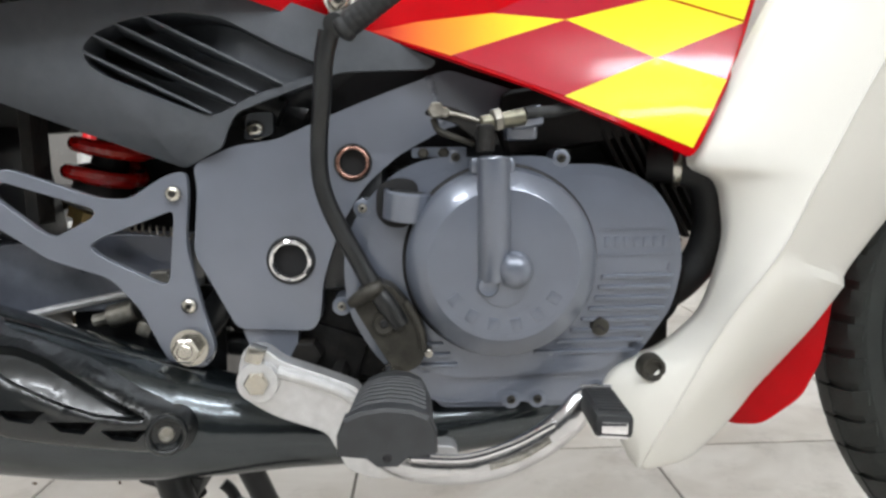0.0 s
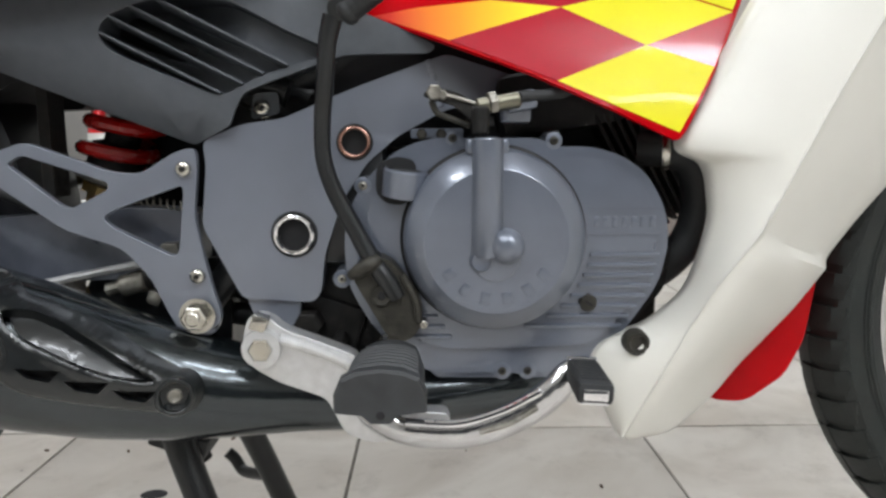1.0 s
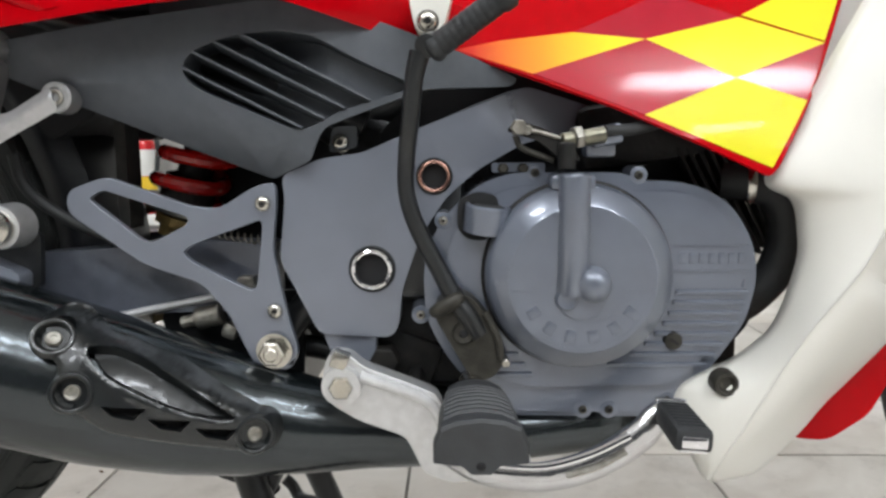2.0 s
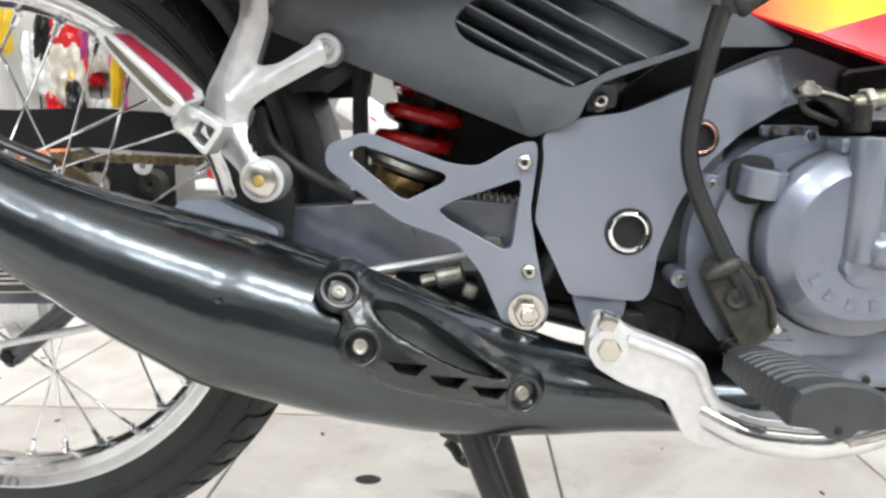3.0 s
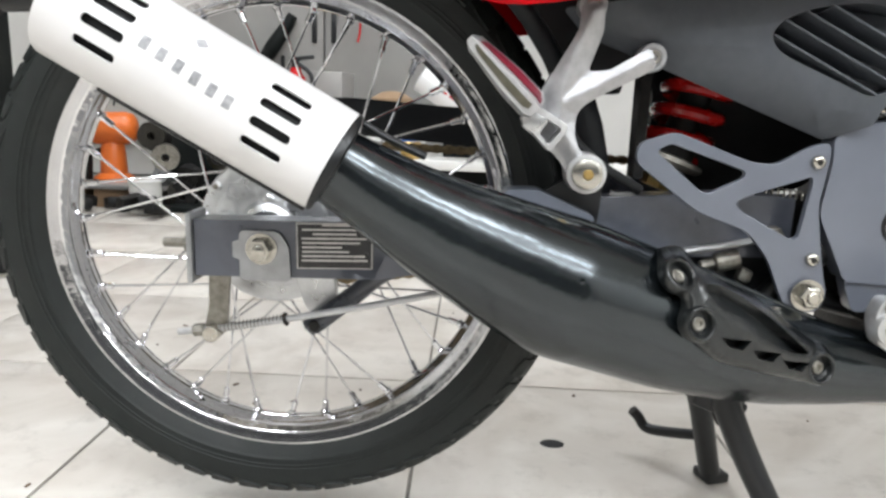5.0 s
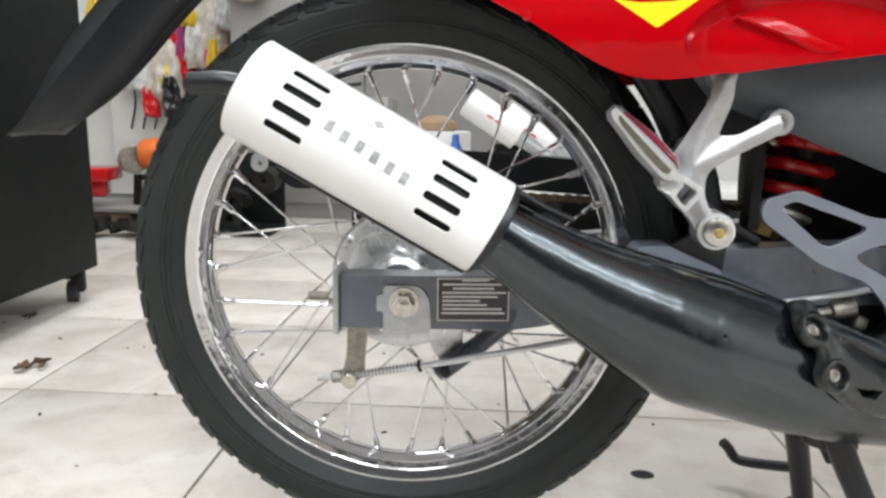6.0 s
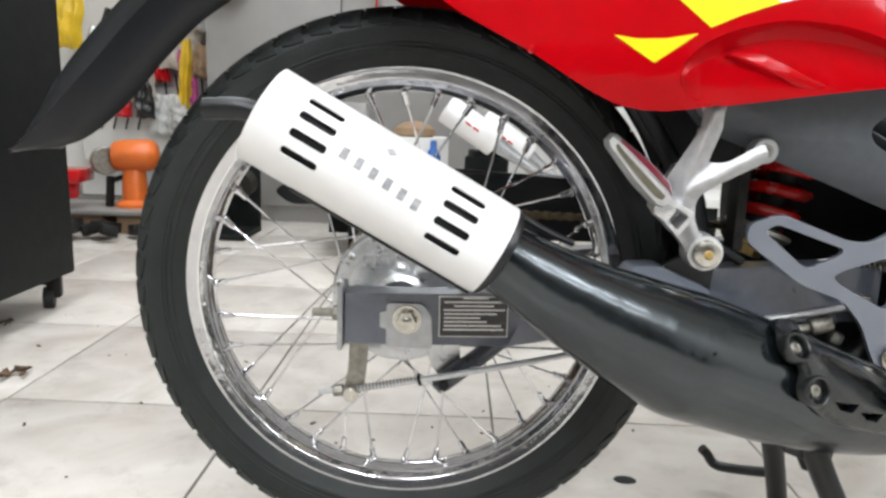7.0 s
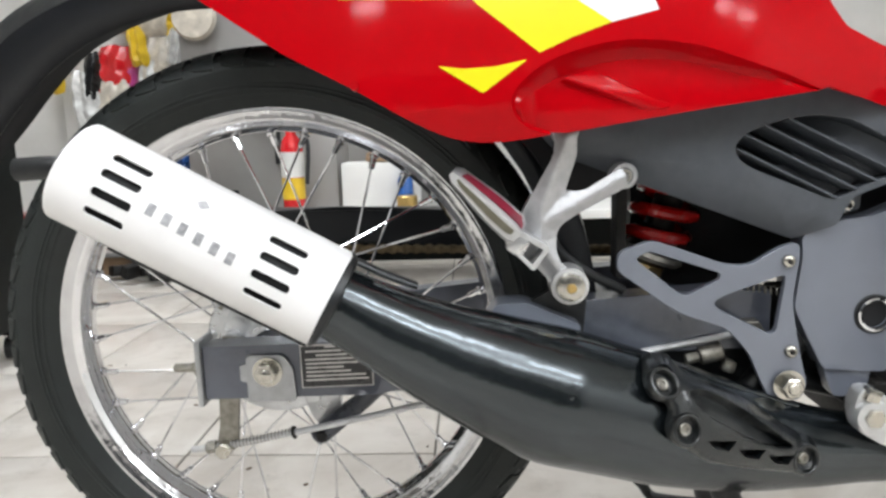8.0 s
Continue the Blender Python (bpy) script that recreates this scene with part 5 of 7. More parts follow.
side = part("side_cover", sheet(SIDE, (GRILLE,), 0.003, 0.022, cover_y), M["plastic"], bike, "dark grey plastic side cover with a louvred grille", bevel=0.0015)
GC = (0.478, 0.478)
rim_in = [(GC[0] + (x - GC[0]) * 0.97, GC[1] + (z - GC[1]) * 0.95) for x, z in GRILLE]
bm = bmesh.new()
a = [bm.verts.new(cover_y(x, z) + Vector((0, 0.0012, 0))) for x, z in GRILLE]
b = [bm.verts.new(cover_y(x, z) + Vector((0, 0.06, 0))) for x, z in rim_in]
for k in range(len(a)):
    bm.faces.new((a[k], a[(k + 1) % len(a)], b[(k + 1) % len(a)], b[k]))
part("grille_wall", bm, M["plastic"], side)
sd = Vector((0.085, -0.043)).normalized()


def grille_y(x, z):
    """The floor of the grille climbs from a deep pocket to the skin at its lower end."""
    s = (Vector((x, z)) - Vector((0.44, 0.492))).dot(sd)
    return cover_y(x, z) + Vector((0, 0.013 + 0.028 * (1 - ease((s + 0.01) / 0.075)), 0))


part("grille_floor", sheet(rim_in, (), 0.002, 0.012, grille_y), M["plastic"], side)
sd = Vector((0.085, -0.043)).normalized()
sn = Vector((-sd.y, sd.x))


for k in range(4):
    base = Vector((0.444, 0.464)) + sn * (0.0015 + 0.0128 * k)
    run = [s for s in np.arange(-0.13, 0.16, 0.001) if inside(tuple(base + sd * float(s)), GRILLE)]
    if not run:
        continue
    s0, s1 = float(min(run)), float(max(run))
    q = [base + sd * s0, base + sd * s1]
    bm = bmesh.new()
    cs = [(-0.1145, 0.0), (-0.1142, 0.0014), (-0.09, -0.0035), (-0.09, -0.0046)]
    ends = [[bm.verts.new((e.x + sn.x * h, y, e.y + sn.y * h)) for y, h in cs] for e in q]
    for i in range(4):
        bm.faces.new((ends[0][i], ends[0][(i + 1) % 4], ends[1][(i + 1) % 4], ends[1][i]))
    bm.faces.new(ends[0]), bm.faces.new(ends[1][::-1])
    part("louvre_slat", bm, M["plastic"], side, smooth=20)

# red tail panel: upper skin, a sloping wall under its edge and the sunk scoop plate
def tail_y(x, z):
    y = -0.162 + 0.55 * max(0, 0.12 - x) ** 1.6 + 0.62 * max(0, x - 0.36) ** 1.45 + 0.3 * max(0.0, 0.525 - z)
    y += 0.42 * max(0, z - 0.54) ** 1.35
    return Vector((x, y, z))


def sunk_y(x, z):
    return tail_y(x, z) + Vector((0, 0.015 * ease((x - 0.216) / 0.022) * (1 - ease((x - 0.36) / 0.1)) - 0.12 * max(0, 0.545 - z) * ease((x - 0.2) / 0.05), 0))


CREST = [tuple(p) for p in curve([(0.247, 0.5042), (0.2325, 0.508), (0.2225, 0.515), (0.2172, 0.5238), (0.2178, 0.5335), (0.226, 0.5445), (0.243, 0.5565), (0.27, 0.566), (0.3, 0.571), (0.33, 0.5695), (0.357, 0.5645), (0.39, 0.5535), (0.425, 0.542), (0.45, 0.532)], 4)]
INNER = []
for k, (x, z) in enumerate(CREST):
    t = k / (len(CREST) - 1)
    (xa, za), (xb, zb) = CREST[max(0, k - 1)], CREST[min(len(CREST) - 1, k + 1)]
    n = math.hypot(xb - xa, zb - za)
    d = 0.0135 * math.sin(math.pi * (0.02 + 0.96 * t)) ** 0.6 * (0.55 + 0.45 * ease((t - 0.25) / 0.2))
    q = (x + d * (zb - za) / n, z - d * (xb - xa) / n)
    INNER.append((q[0], max(q[1], 0.4998 + max(0, q[0] - 0.21) * 0.132)))
TAIL = rounded([(-0.085, 0.655), (-0.02, 0.612), (0.046, 0.569), (0.1, 0.541), (0.14, 0.5175)], 0.006, 3)[3:-2] + [(0.155, 0.51), (0.167, 0.505), (0.179, 0.5015), (0.193, 0.4995), (0.21, 0.4993), (0.23, 0.5015)] + CREST
TAIL += rounded([(0.462, 0.5325), (0.5, 0.522), (0.545, 0.509), (0.585, 0.5), (0.612, 0.506), (0.6, 0.53), (0.545, 0.551), (0.5, 0.567), (0.472, 0.579), (0.456, 0.6), (0.448, 0.68), (-0.08, 0.69)], 0.006, 3)
tail = part("tail_panel", sheet(TAIL, (), 0.003, 0.011, tail_y), M["red"], bike, "glossy red tail panel with yellow and white decals", smooth=50)
bm = bmesh.new()
wall_rows = [[bm.verts.new(tail_y(*p)), bm.verts.new(tail_y(*p) * 0.6 + sunk_y(*q) * 0.4 + Vector((0, 0.003, 0))), bm.verts.new(sunk_y(*q))] for p, q in zip(CREST, INNER)]
for p, q in zip(wall_rows, wall_rows[1:]):
    for k in range(2):
        bm.faces.new((p[k], p[k + 1], q[k + 1], q[k]))
part("scoop_wall", bm, M["red"], tail, smooth=50)
scoop = part("scoop_plate", sheet(INNER + [(0.44, 0.5305), (0.35, 0.5185), (0.26, 0.505)], (), 0.003, 0.012, sunk_y), M["red"], tail, smooth=50)
# raised wedge in the scoop: tall at its upper end, running out at its foot
WEDGE = [(0.2535, 0.5425), (0.279, 0.553), (0.341, 0.5235), (0.321, 0.5185)]
SPINE = [((0.2555, 0.5455), 0.007), ((0.29, 0.5335), 0.0055), ((0.333, 0.5205), 0.0005)]
bm = bmesh.new()
foot = [bm.verts.new(sunk_y(*p) + Vector((0, 0.001, 0))) for p in WEDGE]
spine = [bm.verts.new(sunk_y(*p) + Vector((0, -h, 0))) for p, h in SPINE]
bm.faces.new((foot[0], foot[1], spine[0])), bm.faces.new((foot[2], foot[3], spine[2]))
bm.faces.new((foot[1], spine[1], spine[0])), bm.faces.new((foot[1], foot[2], spine[1])), bm.faces.new((foot[2], spine[2], spine[1]))
bm.faces.new((foot[0], spine[0], spine[1])), bm.faces.new((foot[0], spine[1], foot[3])), bm.faces.new((foot[3], spine[1], spine[2]))
part("wedge_rib", bm, M["red"], scoop, smooth=35, bevel=0.0015)
on_tail = lambda x, z: tail_y(x, z) + Vector((0, -0.0005, 0))
part("decal", sheet([(0.193, 0.6), (0.238, 0.5635), (0.262, 0.574), (0.291, 0.584), (0.25, 0.612), (0.215, 0.63), (0.172, 0.622)], (), 0.0004, 0.012, on_tail), M["yellow"], tail, "yellow decal")
part("decal", sheet([(0.291, 0.584), (0.25, 0.612), (0.235, 0.63), (0.31, 0.63), (0.325, 0.592)], (), 0.0004, 0.012, on_tail), M["white_decal"], tail, "white decal")
part("decal", sheet(rounded([(0.163, 0.556), (0.182, 0.5535), (0.205, 0.5545), (0.229, 0.559), (0.196, 0.5355)], 0.0015, 2), (), 0.0004, 0.012, on_tail), M["yellow"], tail, "yellow decal")
part("decal", sheet([(0.09, 0.607), (0.185, 0.604), (0.172, 0.62), (0.1, 0.63)], (), 0.0004, 0.012, on_tail), M["yellow"], tail, "yellow decal")
part("panel_screw", lathe([(-0.002, 0.002), (-0.0015, 0.0035), (0.003, 0.004)], tail_y(0.101, 0.5435), (0, 1, 0), 18), M["red"], tail)
part("far_tail_panel", sheet([(-0.085, 0.655), (0.046, 0.569), (0.187, 0.5005), (0.45, 0.532), (0.6, 0.5), (0.5, 0.567), (0.448, 0.68), (-0.08, 0.69)], (), 0.003, 0.05, lambda x, z: Vector((x, 0.13, z))), M["red"], bike)
# added black block, closes the view through under the tail with shade
part("tail_underside", slab(rounded([(0.205, 0.535), (0.312, 0.535), (0.312, 0.462), (0.272, 0.44), (0.24, 0.488)], 0.008), -0.058, 0.058), M["void"], bike, "black block added to darken the gap under the tail")
# screw lug on a white tab where the panels meet
tab = part("panel_tab", slab(rounded([(0.557, 0.535), (0.561, 0.512), (0.571, 0.505), (0.581, 0.513), (0.588, 0.54)], 0.006), -0.1255, -0.1), M["cream"], bike, "white plastic panel tab", bevel=0.001)
allen_bolt(0.57, -0.13, 0.516, 0.006, tab, 0.004)


# front panel with its checkered decals
def front_y(x, z):
    return Vector((x, -0.1355 + 1.2 * max(0.0, z - 0.405) ** 1.5 - 0.04 * max(0, x - 0.75) + 0.1 * max(0, 0.62 - x), z))


FRONT = rounded([(0.572, 0.5045), (0.6, 0.4965), (0.639, 0.482), (0.697, 0.46), (0.75, 0.436), (0.797, 0.4125), (0.803, 0.419), (0.83, 0.468), (0.86, 0.527), (0.9, 0.6), (0.62, 0.6), (0.59, 0.55)], 0.003, 2)
front = part("front_panel", sheet(FRONT, (), 0.003, 0.025, front_y), M["red"], bike, "red front side panel with a checkered decal", bevel=0.0015)
on_front = lambda x, z: front_y(x, z) + Vector((0, -0.0005, 0))
for nm, pts, m in (("fade", [(0.588, 0.502), (0.642, 0.4835), (0.7225, 0.5085), (0.672, 0.514), (0.62, 0.508)], "fade"),
                   ("dark", [(0.642, 0.4835), (0.7225, 0.5085), (0.7805, 0.4795), (0.7165, 0.4545)], "redmetal"),
                   ("low", [(0.7165, 0.4545), (0.7805, 0.4795), (0.8255, 0.4635), (0.7985, 0.4185)], "yellow"),
                   ("mid", [(0.7225, 0.5085), (0.7805, 0.4795), (0.845, 0.504), (0.79, 0.5245)], "yellow"),
                   ("side", [(0.7805, 0.4795), (0.8255, 0.4635), (0.845, 0.504)], "redmetal"),
                   ("top", [(0.7225, 0.5085), (0.672, 0.514), (0.74, 0.545), (0.79, 0.5245)], "redmetal"),
                   ("edge", [(0.845, 0.5055), (0.792, 0.526), (0.86, 0.56), (0.872, 0.556)], "yellow")):
    part("decal", sheet(pts, (), 0.0004, 0.02, on_front), M[m], front, {"fade": "decal running from yellow to orange red", "dark": "crimson decal", "side": "crimson decal", "top": "crimson decal"}.get(nm, "yellow decal"))

# cream leg shield: rows from top to foot, each from its inner edge over the crease to its front edge
SH_IN = [(0.905, -0.118, 0.605), (0.852, -0.122, 0.512), (0.82, -0.126, 0.452), (0.7985, -0.13, 0.411), (0.818, -0.128, 0.396), (0.8245, -0.126, 0.376), (0.8255, -0.125, 0.352), (0.8145, -0.122, 0.311), (0.8, -0.119, 0.292), (0.784, -0.116, 0.279), (0.7685, -0.114, 0.273), (0.749, -0.113, 0.262), (0.7445, -0.114, 0.244), (0.7555, -0.118, 0.219), (0.7665, -0.122, 0.1965)]
SH_CR = [(0.987, -0.15, 0.605), (0.9345, -0.152, 0.512), (0.9005, -0.154, 0.452), (0.8795, -0.155, 0.411), (0.8715, -0.156, 0.396), (0.862, -0.156, 0.376), (0.8475, -0.157, 0.35), (0.823, -0.154, 0.315), (0.8125, -0.151, 0.296), (0.8045, -0.148, 0.28), (0.8005, -0.147, 0.271), (0.794, -0.145, 0.257), (0.787, -0.142, 0.241), (0.778, -0.136, 0.22), (0.77, -0.128, 0.1965)]
SH_FR = [(1.13, -0.07, 0.605), (1.075, -0.068, 0.512), (1.04, -0.066, 0.44), (1.013, -0.065, 0.396), (0.997, -0.065, 0.376), (0.975, -0.065, 0.349), (0.951, -0.065, 0.3165), (0.926, -0.065, 0.2825), (0.909, -0.066, 0.2635), (0.893, -0.068, 0.2455), (0.88, -0.07, 0.2305), (0.864, -0.074, 0.2105), (0.84, -0.086, 0.195), (0.811, -0.106, 0.188), (0.778, -0.12, 0.1905)]
# a small shoulder steps across the front face below its bend
rows_in, rows_cr, rows_fr = (curve(p, 6) for p in (SH_IN, SH_CR, SH_FR))
bm = bmesh.new()
rows = []
for p, c, q in zip(rows_in, rows_cr, rows_fr):
    row = []
    for t in (0, 0.12, 0.3, 0.5, 0.7, 0.85, 0.95, 0.985):
        v = p + (c - p) * t
        v = v + np.array((0, -0.0035 * math.sin(math.pi * t) + 0.006 * (1 - ease(t / 0.12)), 0))
        row.append(v)
    row.append(c + np.array((0, -0.0012, 0)))
    for t in (0.015, 0.05, 0.2, 0.4, 0.6, 0.8, 0.93, 1.0):
        v = c + (q - c) * t
        notch = -0.01 * ease((0.349 - v[2] - 0.03 * t) / 0.008) * ease((v[2] - 0.2) / 0.08) * ease(t / 0.12)
        v = v + np.array((0, -0.002 * math.sin(math.pi * t) + notch + 0.008 * ease((t - 0.9) / 0.1), 0))
        row.append(v)
    rows.append([bm.verts.new(v) for v in row])
for a, b in zip(rows, rows[1:]):
    for k in range(len(a) - 1):
        bm.faces.new((a[k], a[k + 1], b[k + 1], b[k]))
shield = part("leg_shield", bm, M["cream"], bike, "cream white plastic leg shield", smooth=38)
mod = shield.modifiers.new("thickness", "SOLIDIFY")
mod.thickness, mod.offset = 0.0035, -1
part("cable_plug", lathe([(-0.1315, 0.0), (-0.1315, 0.0045), (-0.1345, 0.006), (-0.135, 0.008), (-0.133, 0.009), (-0.124, 0.0095)], (0.7755, -0.0015, 0.2695), (0, 1, 0), 24), M["castgrime"], shield, "dirty brown rubber plug")
part("far_leg_shield", sheet([(0.905, 0.6), (0.8, 0.41), (0.825, 0.352), (0.75, 0.25), (0.775, 0.195), (0.9, 0.32), (1.1, 0.6)], (), 0.0035, 0.05, lambda x, z: Vector((x, 0.12, z))), M["cream"], bike)
# red flap of the front mudguard
FLAP = rounded([(0.952, 0.31), (0.9, 0.26), (0.862, 0.2), (0.872, 0.191), (0.897, 0.192), (0.928, 0.216), (0.943, 0.246), (0.948, 0.28)], 0.008, 4)
part("mudguard_flap", sheet(FLAP, (), 0.1, 0.02, lambda x, z: Vector((x, -0.05 + 3 * (x - 0.93) ** 2, z))), M["red"], bike, "red rear end of the front mudguard", bevel=0.004)
part("front_mudguard", tube([(0.962, 0, 0.3), (0.97, 0, 0.38), (1.02, 0, 0.48), (1.12, 0, 0.56), (1.25, 0, 0.585), (1.4, 0, 0.55)], 0.03, 16, 6, flat=0.3), M["red"], bike)
for s in (-1, 1):
    part("fork_leg", rod((FX, s * 0.08, FZ), (FX - 0.22, s * 0.08, 0.75), 0.02), M["chrome"], bike)
part("seat", box((0.2, 0, 0.72), (0.55, 0.22, 0.08), c=0.03), M["rubber"], bike, "black vinyl seat")

# rear mudguard: a channel that arches over the wheel
LOW = [(-0.392, 0.44), (-0.35, 0.4455), (-0.31, 0.457), (-0.268, 0.489), (-0.226, 0.536), (-0.186, 0.573), (-0.132, 0.603), (-0.066, 0.619), (0.02, 0.615), (0.12, 0.58)]
TOP = [(-0.394, 0.4415), (-0.375, 0.474), (-0.35, 0.51), (-0.313, 0.554), (-0.274, 0.594), (-0.23, 0.63), (-0.165, 0.655), (-0.09, 0.668), (0.02, 0.66), (0.12, 0.64)]
lo_, hi_ = curve(LOW, 5), curve(TOP, 5)
bm = bmesh.new()
rows = []
for i, (p, q) in enumerate(zip(lo_, hi_)):
    w = 0.045 + 0.019 * ease(i / 14)
    mid = 0.5 * (p + q)
    crease = 0.42 * p + 0.58 * q
    sec = [(p, -w * 0.9), (0.75 * p + 0.25 * q, -w * 0.98), (mid * 0.9 + crease * 0.1, -w - 0.002), (crease, -w - 0.002), (0.4 * crease + 0.6 * q, -w * 0.78), (q, -w * 0.5), (q + (q - p) * 0.05, -w * 0.2), (q + (q - p) * 0.06, 0.0)]
    sec += [(c, -y) for c, y in sec[-2:2:-1]]
    rows.append([bm.verts.new((c[0], y, c[1])) for c, y in sec])
for a, b in zip(rows, rows[1:]):
    for k in range(len(a) - 1):
        bm.faces.new((a[k], a[k + 1], b[k + 1], b[k]))
mud = part("rear_mudguard", bm, M["fender"], bike, "black plastic rear mudguard over the wheel", smooth=22)
mod = mud.modifiers.new("thickness", "SOLIDIFY")
mod.thickness, mod.offset = 0.003, -1
# inner guard in front of the wheel
bm = bmesh.new()
rows = []
for k in range(15):
    a = radians(-22 + 7 * k)
    r = 0.302 + 0.002 * k
    rows.append([bm.verts.new((WX + (r + dr) * math.cos(a), y, WZ + (r + dr) * math.sin(a))) for y, dr in ((-0.052, -0.031), (-0.05, -0.012), (-0.042, 0.0), (0, 0.006), (0.044, 0.0), (0.05, -0.018))])
for a, b in zip(rows, rows[1:]):
    for k in range(5):
        bm.faces.new((a[k], a[k + 1], b[k + 1], b[k]))
inner = part("inner_mudguard", bm, M["fender"], bike, "black inner mudguard ahead of the rear wheel", smooth=40)
mod = inner.modifiers.new("thickness", "SOLIDIFY")
mod.thickness = 0.003
# two added black slabs narrow the see-through opening and keep it dark
part("air_box", slab(rounded([(0.352, 0.36), (0.347, 0.4), (0.347, 0.452), (0.328, 0.478), (0.34, 0.56), (0.52, 0.54), (0.54, 0.42), (0.5, 0.36), (0.4, 0.345)], 0.015), 0.02, 0.07), M["void"], bike, "black slab added to darken the gap under the seat")
part("inner_panel", slab(rounded([(0.262, 0.442), (0.318, 0.444), (0.322, 0.472), (0.326, 0.5), (0.27, 0.5)], 0.004), 0.03, 0.05), M["void"], bike, "black slab added to darken the gap behind the shock absorber")
part("battery_box", merge(box((0.44, 0.03, 0.53), (0.2, 0.12, 0.12), c=0.01), box((0.36, 0.06, 0.58), (0.3, 0.1, 0.06), c=0.01)), M["black"], bike, "black box under the seat")
part("subframe", merge(tube([(0.52, -0.07, 0.45), (0.4, -0.075, 0.5), (0.26, -0.08, 0.54), (0.05, -0.08, 0.62)], 0.011, 12), tube([(0.52, 0.07, 0.45), (0.4, 0.075, 0.5), (0.26, 0.08, 0.54), (0.05, 0.08, 0.62)], 0.011, 12)), M["black"], bike, "black tubular rear frame")

# shock absorber with its red spring
S0, S1 = Vector((0.3548, -0.012, 0.3805)), Vector((0.4068, -0.012, 0.5235))
sdir = (S1 - S0).normalized()
sx = sdir.cross(Vector((0, 1, 0))).normalized()
sy = sdir.cross(sx)
shock = part("shock_absorber", lathe([(0, 0.018), (0.005, 0.022), (0.03, 0.022), (0.034, 0.014), (0.16, 0.014)], S0, sdir, 24), M["grime"], bike, "black shock absorber with a red coil spring")
coil = [S0 + sdir * (0.0215 + 0.0228 * k / 22) + (sx * math.cos(k * 2 * math.pi / 22) + sy * math.sin(k * 2 * math.pi / 22)) * 0.0275 for k in range(-10, 125)]
part("coil_spring", tube(coil, 0.0062, 10, 1), M["spring"], shock, "red painted coil spring")
part("spring_seat", lathe([(0.0, 0.016), (0.001, 0.03), (0.005, 0.034), (0.009, 0.033), (0.011, 0.02)], S0, sdir, 30), M["oldzinc"], shock)
part("lock_nut", lathe([(-0.022, 0.01), (-0.021, 0.015), (-0.012, 0.016), (-0.011, 0.021), (-0.003, 0.0215), (-0.001, 0.012)], S0, sdir, 8), M["brass"], shock, "brass coloured lock nut", smooth=15)

# passenger footrest bracket
ARMS = [((0.2635, 0.502), (0.2425, 0.442)), ((0.309, 0.468), (0.2445, 0.432)), ((0.2425, 0.442), (0.243, 0.416)), ((0.243, 0.416), (0.2665, 0.379))]


def bracket_y(x, z):
    """A casting with a ridge along the middle of each arm."""
    near = 1.0
    for (xa, za), (xb, zb) in ARMS:
        t = max(0.0, min(1.0, ((x - xa) * (xb - xa) + (z - za) * (zb - za)) / ((xb - xa) ** 2 + (zb - za) ** 2)))
        near = min(near, math.hypot(x - xa - t * (xb - xa), z - za - t * (zb - za)))
    return Vector((x, -0.1205 + 0.55 * min(near, 0.011), z))


pb = part("passenger_bracket", sheet(rounded([(0.2545, 0.506), (0.253, 0.487), (0.237, 0.458), (0.228, 0.442), (0.2245, 0.428), (0.2265, 0.41), (0.2365, 0.397), (0.2475, 0.386), (0.254, 0.371), (0.272, 0.367), (0.28, 0.379), (0.2745, 0.391), (0.26, 0.3965), (0.2555, 0.408), (0.256, 0.423), (0.26, 0.4305), (0.272, 0.4385), (0.3135, 0.4605), (0.3085, 0.4765), (0.2785, 0.4585), (0.2625, 0.457), (0.267, 0.4705), (0.2725, 0.487), (0.272, 0.507)], 0.0045, 4), (), 0.012, 0.003, bracket_y), M["alu_bracket"], bike, "bare cast aluminium passenger footrest bracket", smooth=50)
for lx, lz in ((0.263, 0.506), (0.311, 0.469)):
    part("lug", lathe([(-0.1145, 0.0062), (-0.1155, 0.0072), (-0.1155, 0.0098), (-0.1145, 0.0108), (-0.1, 0.011)], (lx, 0, lz), (0, 1, 0), 28), M["alu_bracket"], pb, smooth=40)
    part("bolt", lathe([(-0.1135, 0.001), (-0.1135, 0.0026), (-0.1165, 0.003), (-0.1168, 0.0046), (-0.116, 0.0056), (-0.1, 0.0058)], (lx, 0, lz), (0, 1, 0), 20), M["oldzinc"], pb, smooth=35)
part("boss", lathe([(-0.1215, 0.0125), (-0.121, 0.0155), (-0.1, 0.0165)], (0.2665, 0, 0.379), (0, 1, 0), 30), M["alu"], pb, smooth=40)
part("bolt", lathe([(-0.129, 0.0075), (-0.1275, 0.0115), (-0.1235, 0.0125), (-0.121, 0.0125)], (0.2665, 0, 0.379), (0, 1, 0), 28), M["zinc"], pb, smooth=40)
part("bolt_core", rod((0.2665, -0.1305, 0.379), (0.2665, -0.124, 0.379), 0.0042, 12), M["brass"], pb)
part("back_plate", slab(rounded([(0.2225, 0.354), (0.262, 0.378), (0.284, 0.372), (0.281, 0.332), (0.262, 0.336)], 0.004), -0.1, -0.094), M["black"], pb, bevel=0.001)
# clevis and folded footrest
CL = [(0.211, 0.42), (0.2215, 0.4315), (0.2485, 0.4155), (0.2345, 0.3955)]
CLI = [(0.2165, 0.4195), (0.2225, 0.4255), (0.2425, 0.4135), (0.2335, 0.4015)]
clevis = part("clevis", slab(rounded(CL, 0.004), -0.1405, -0.118, (rounded(CLI, 0.002),)), M["alu"], pb, bevel=0.0016)
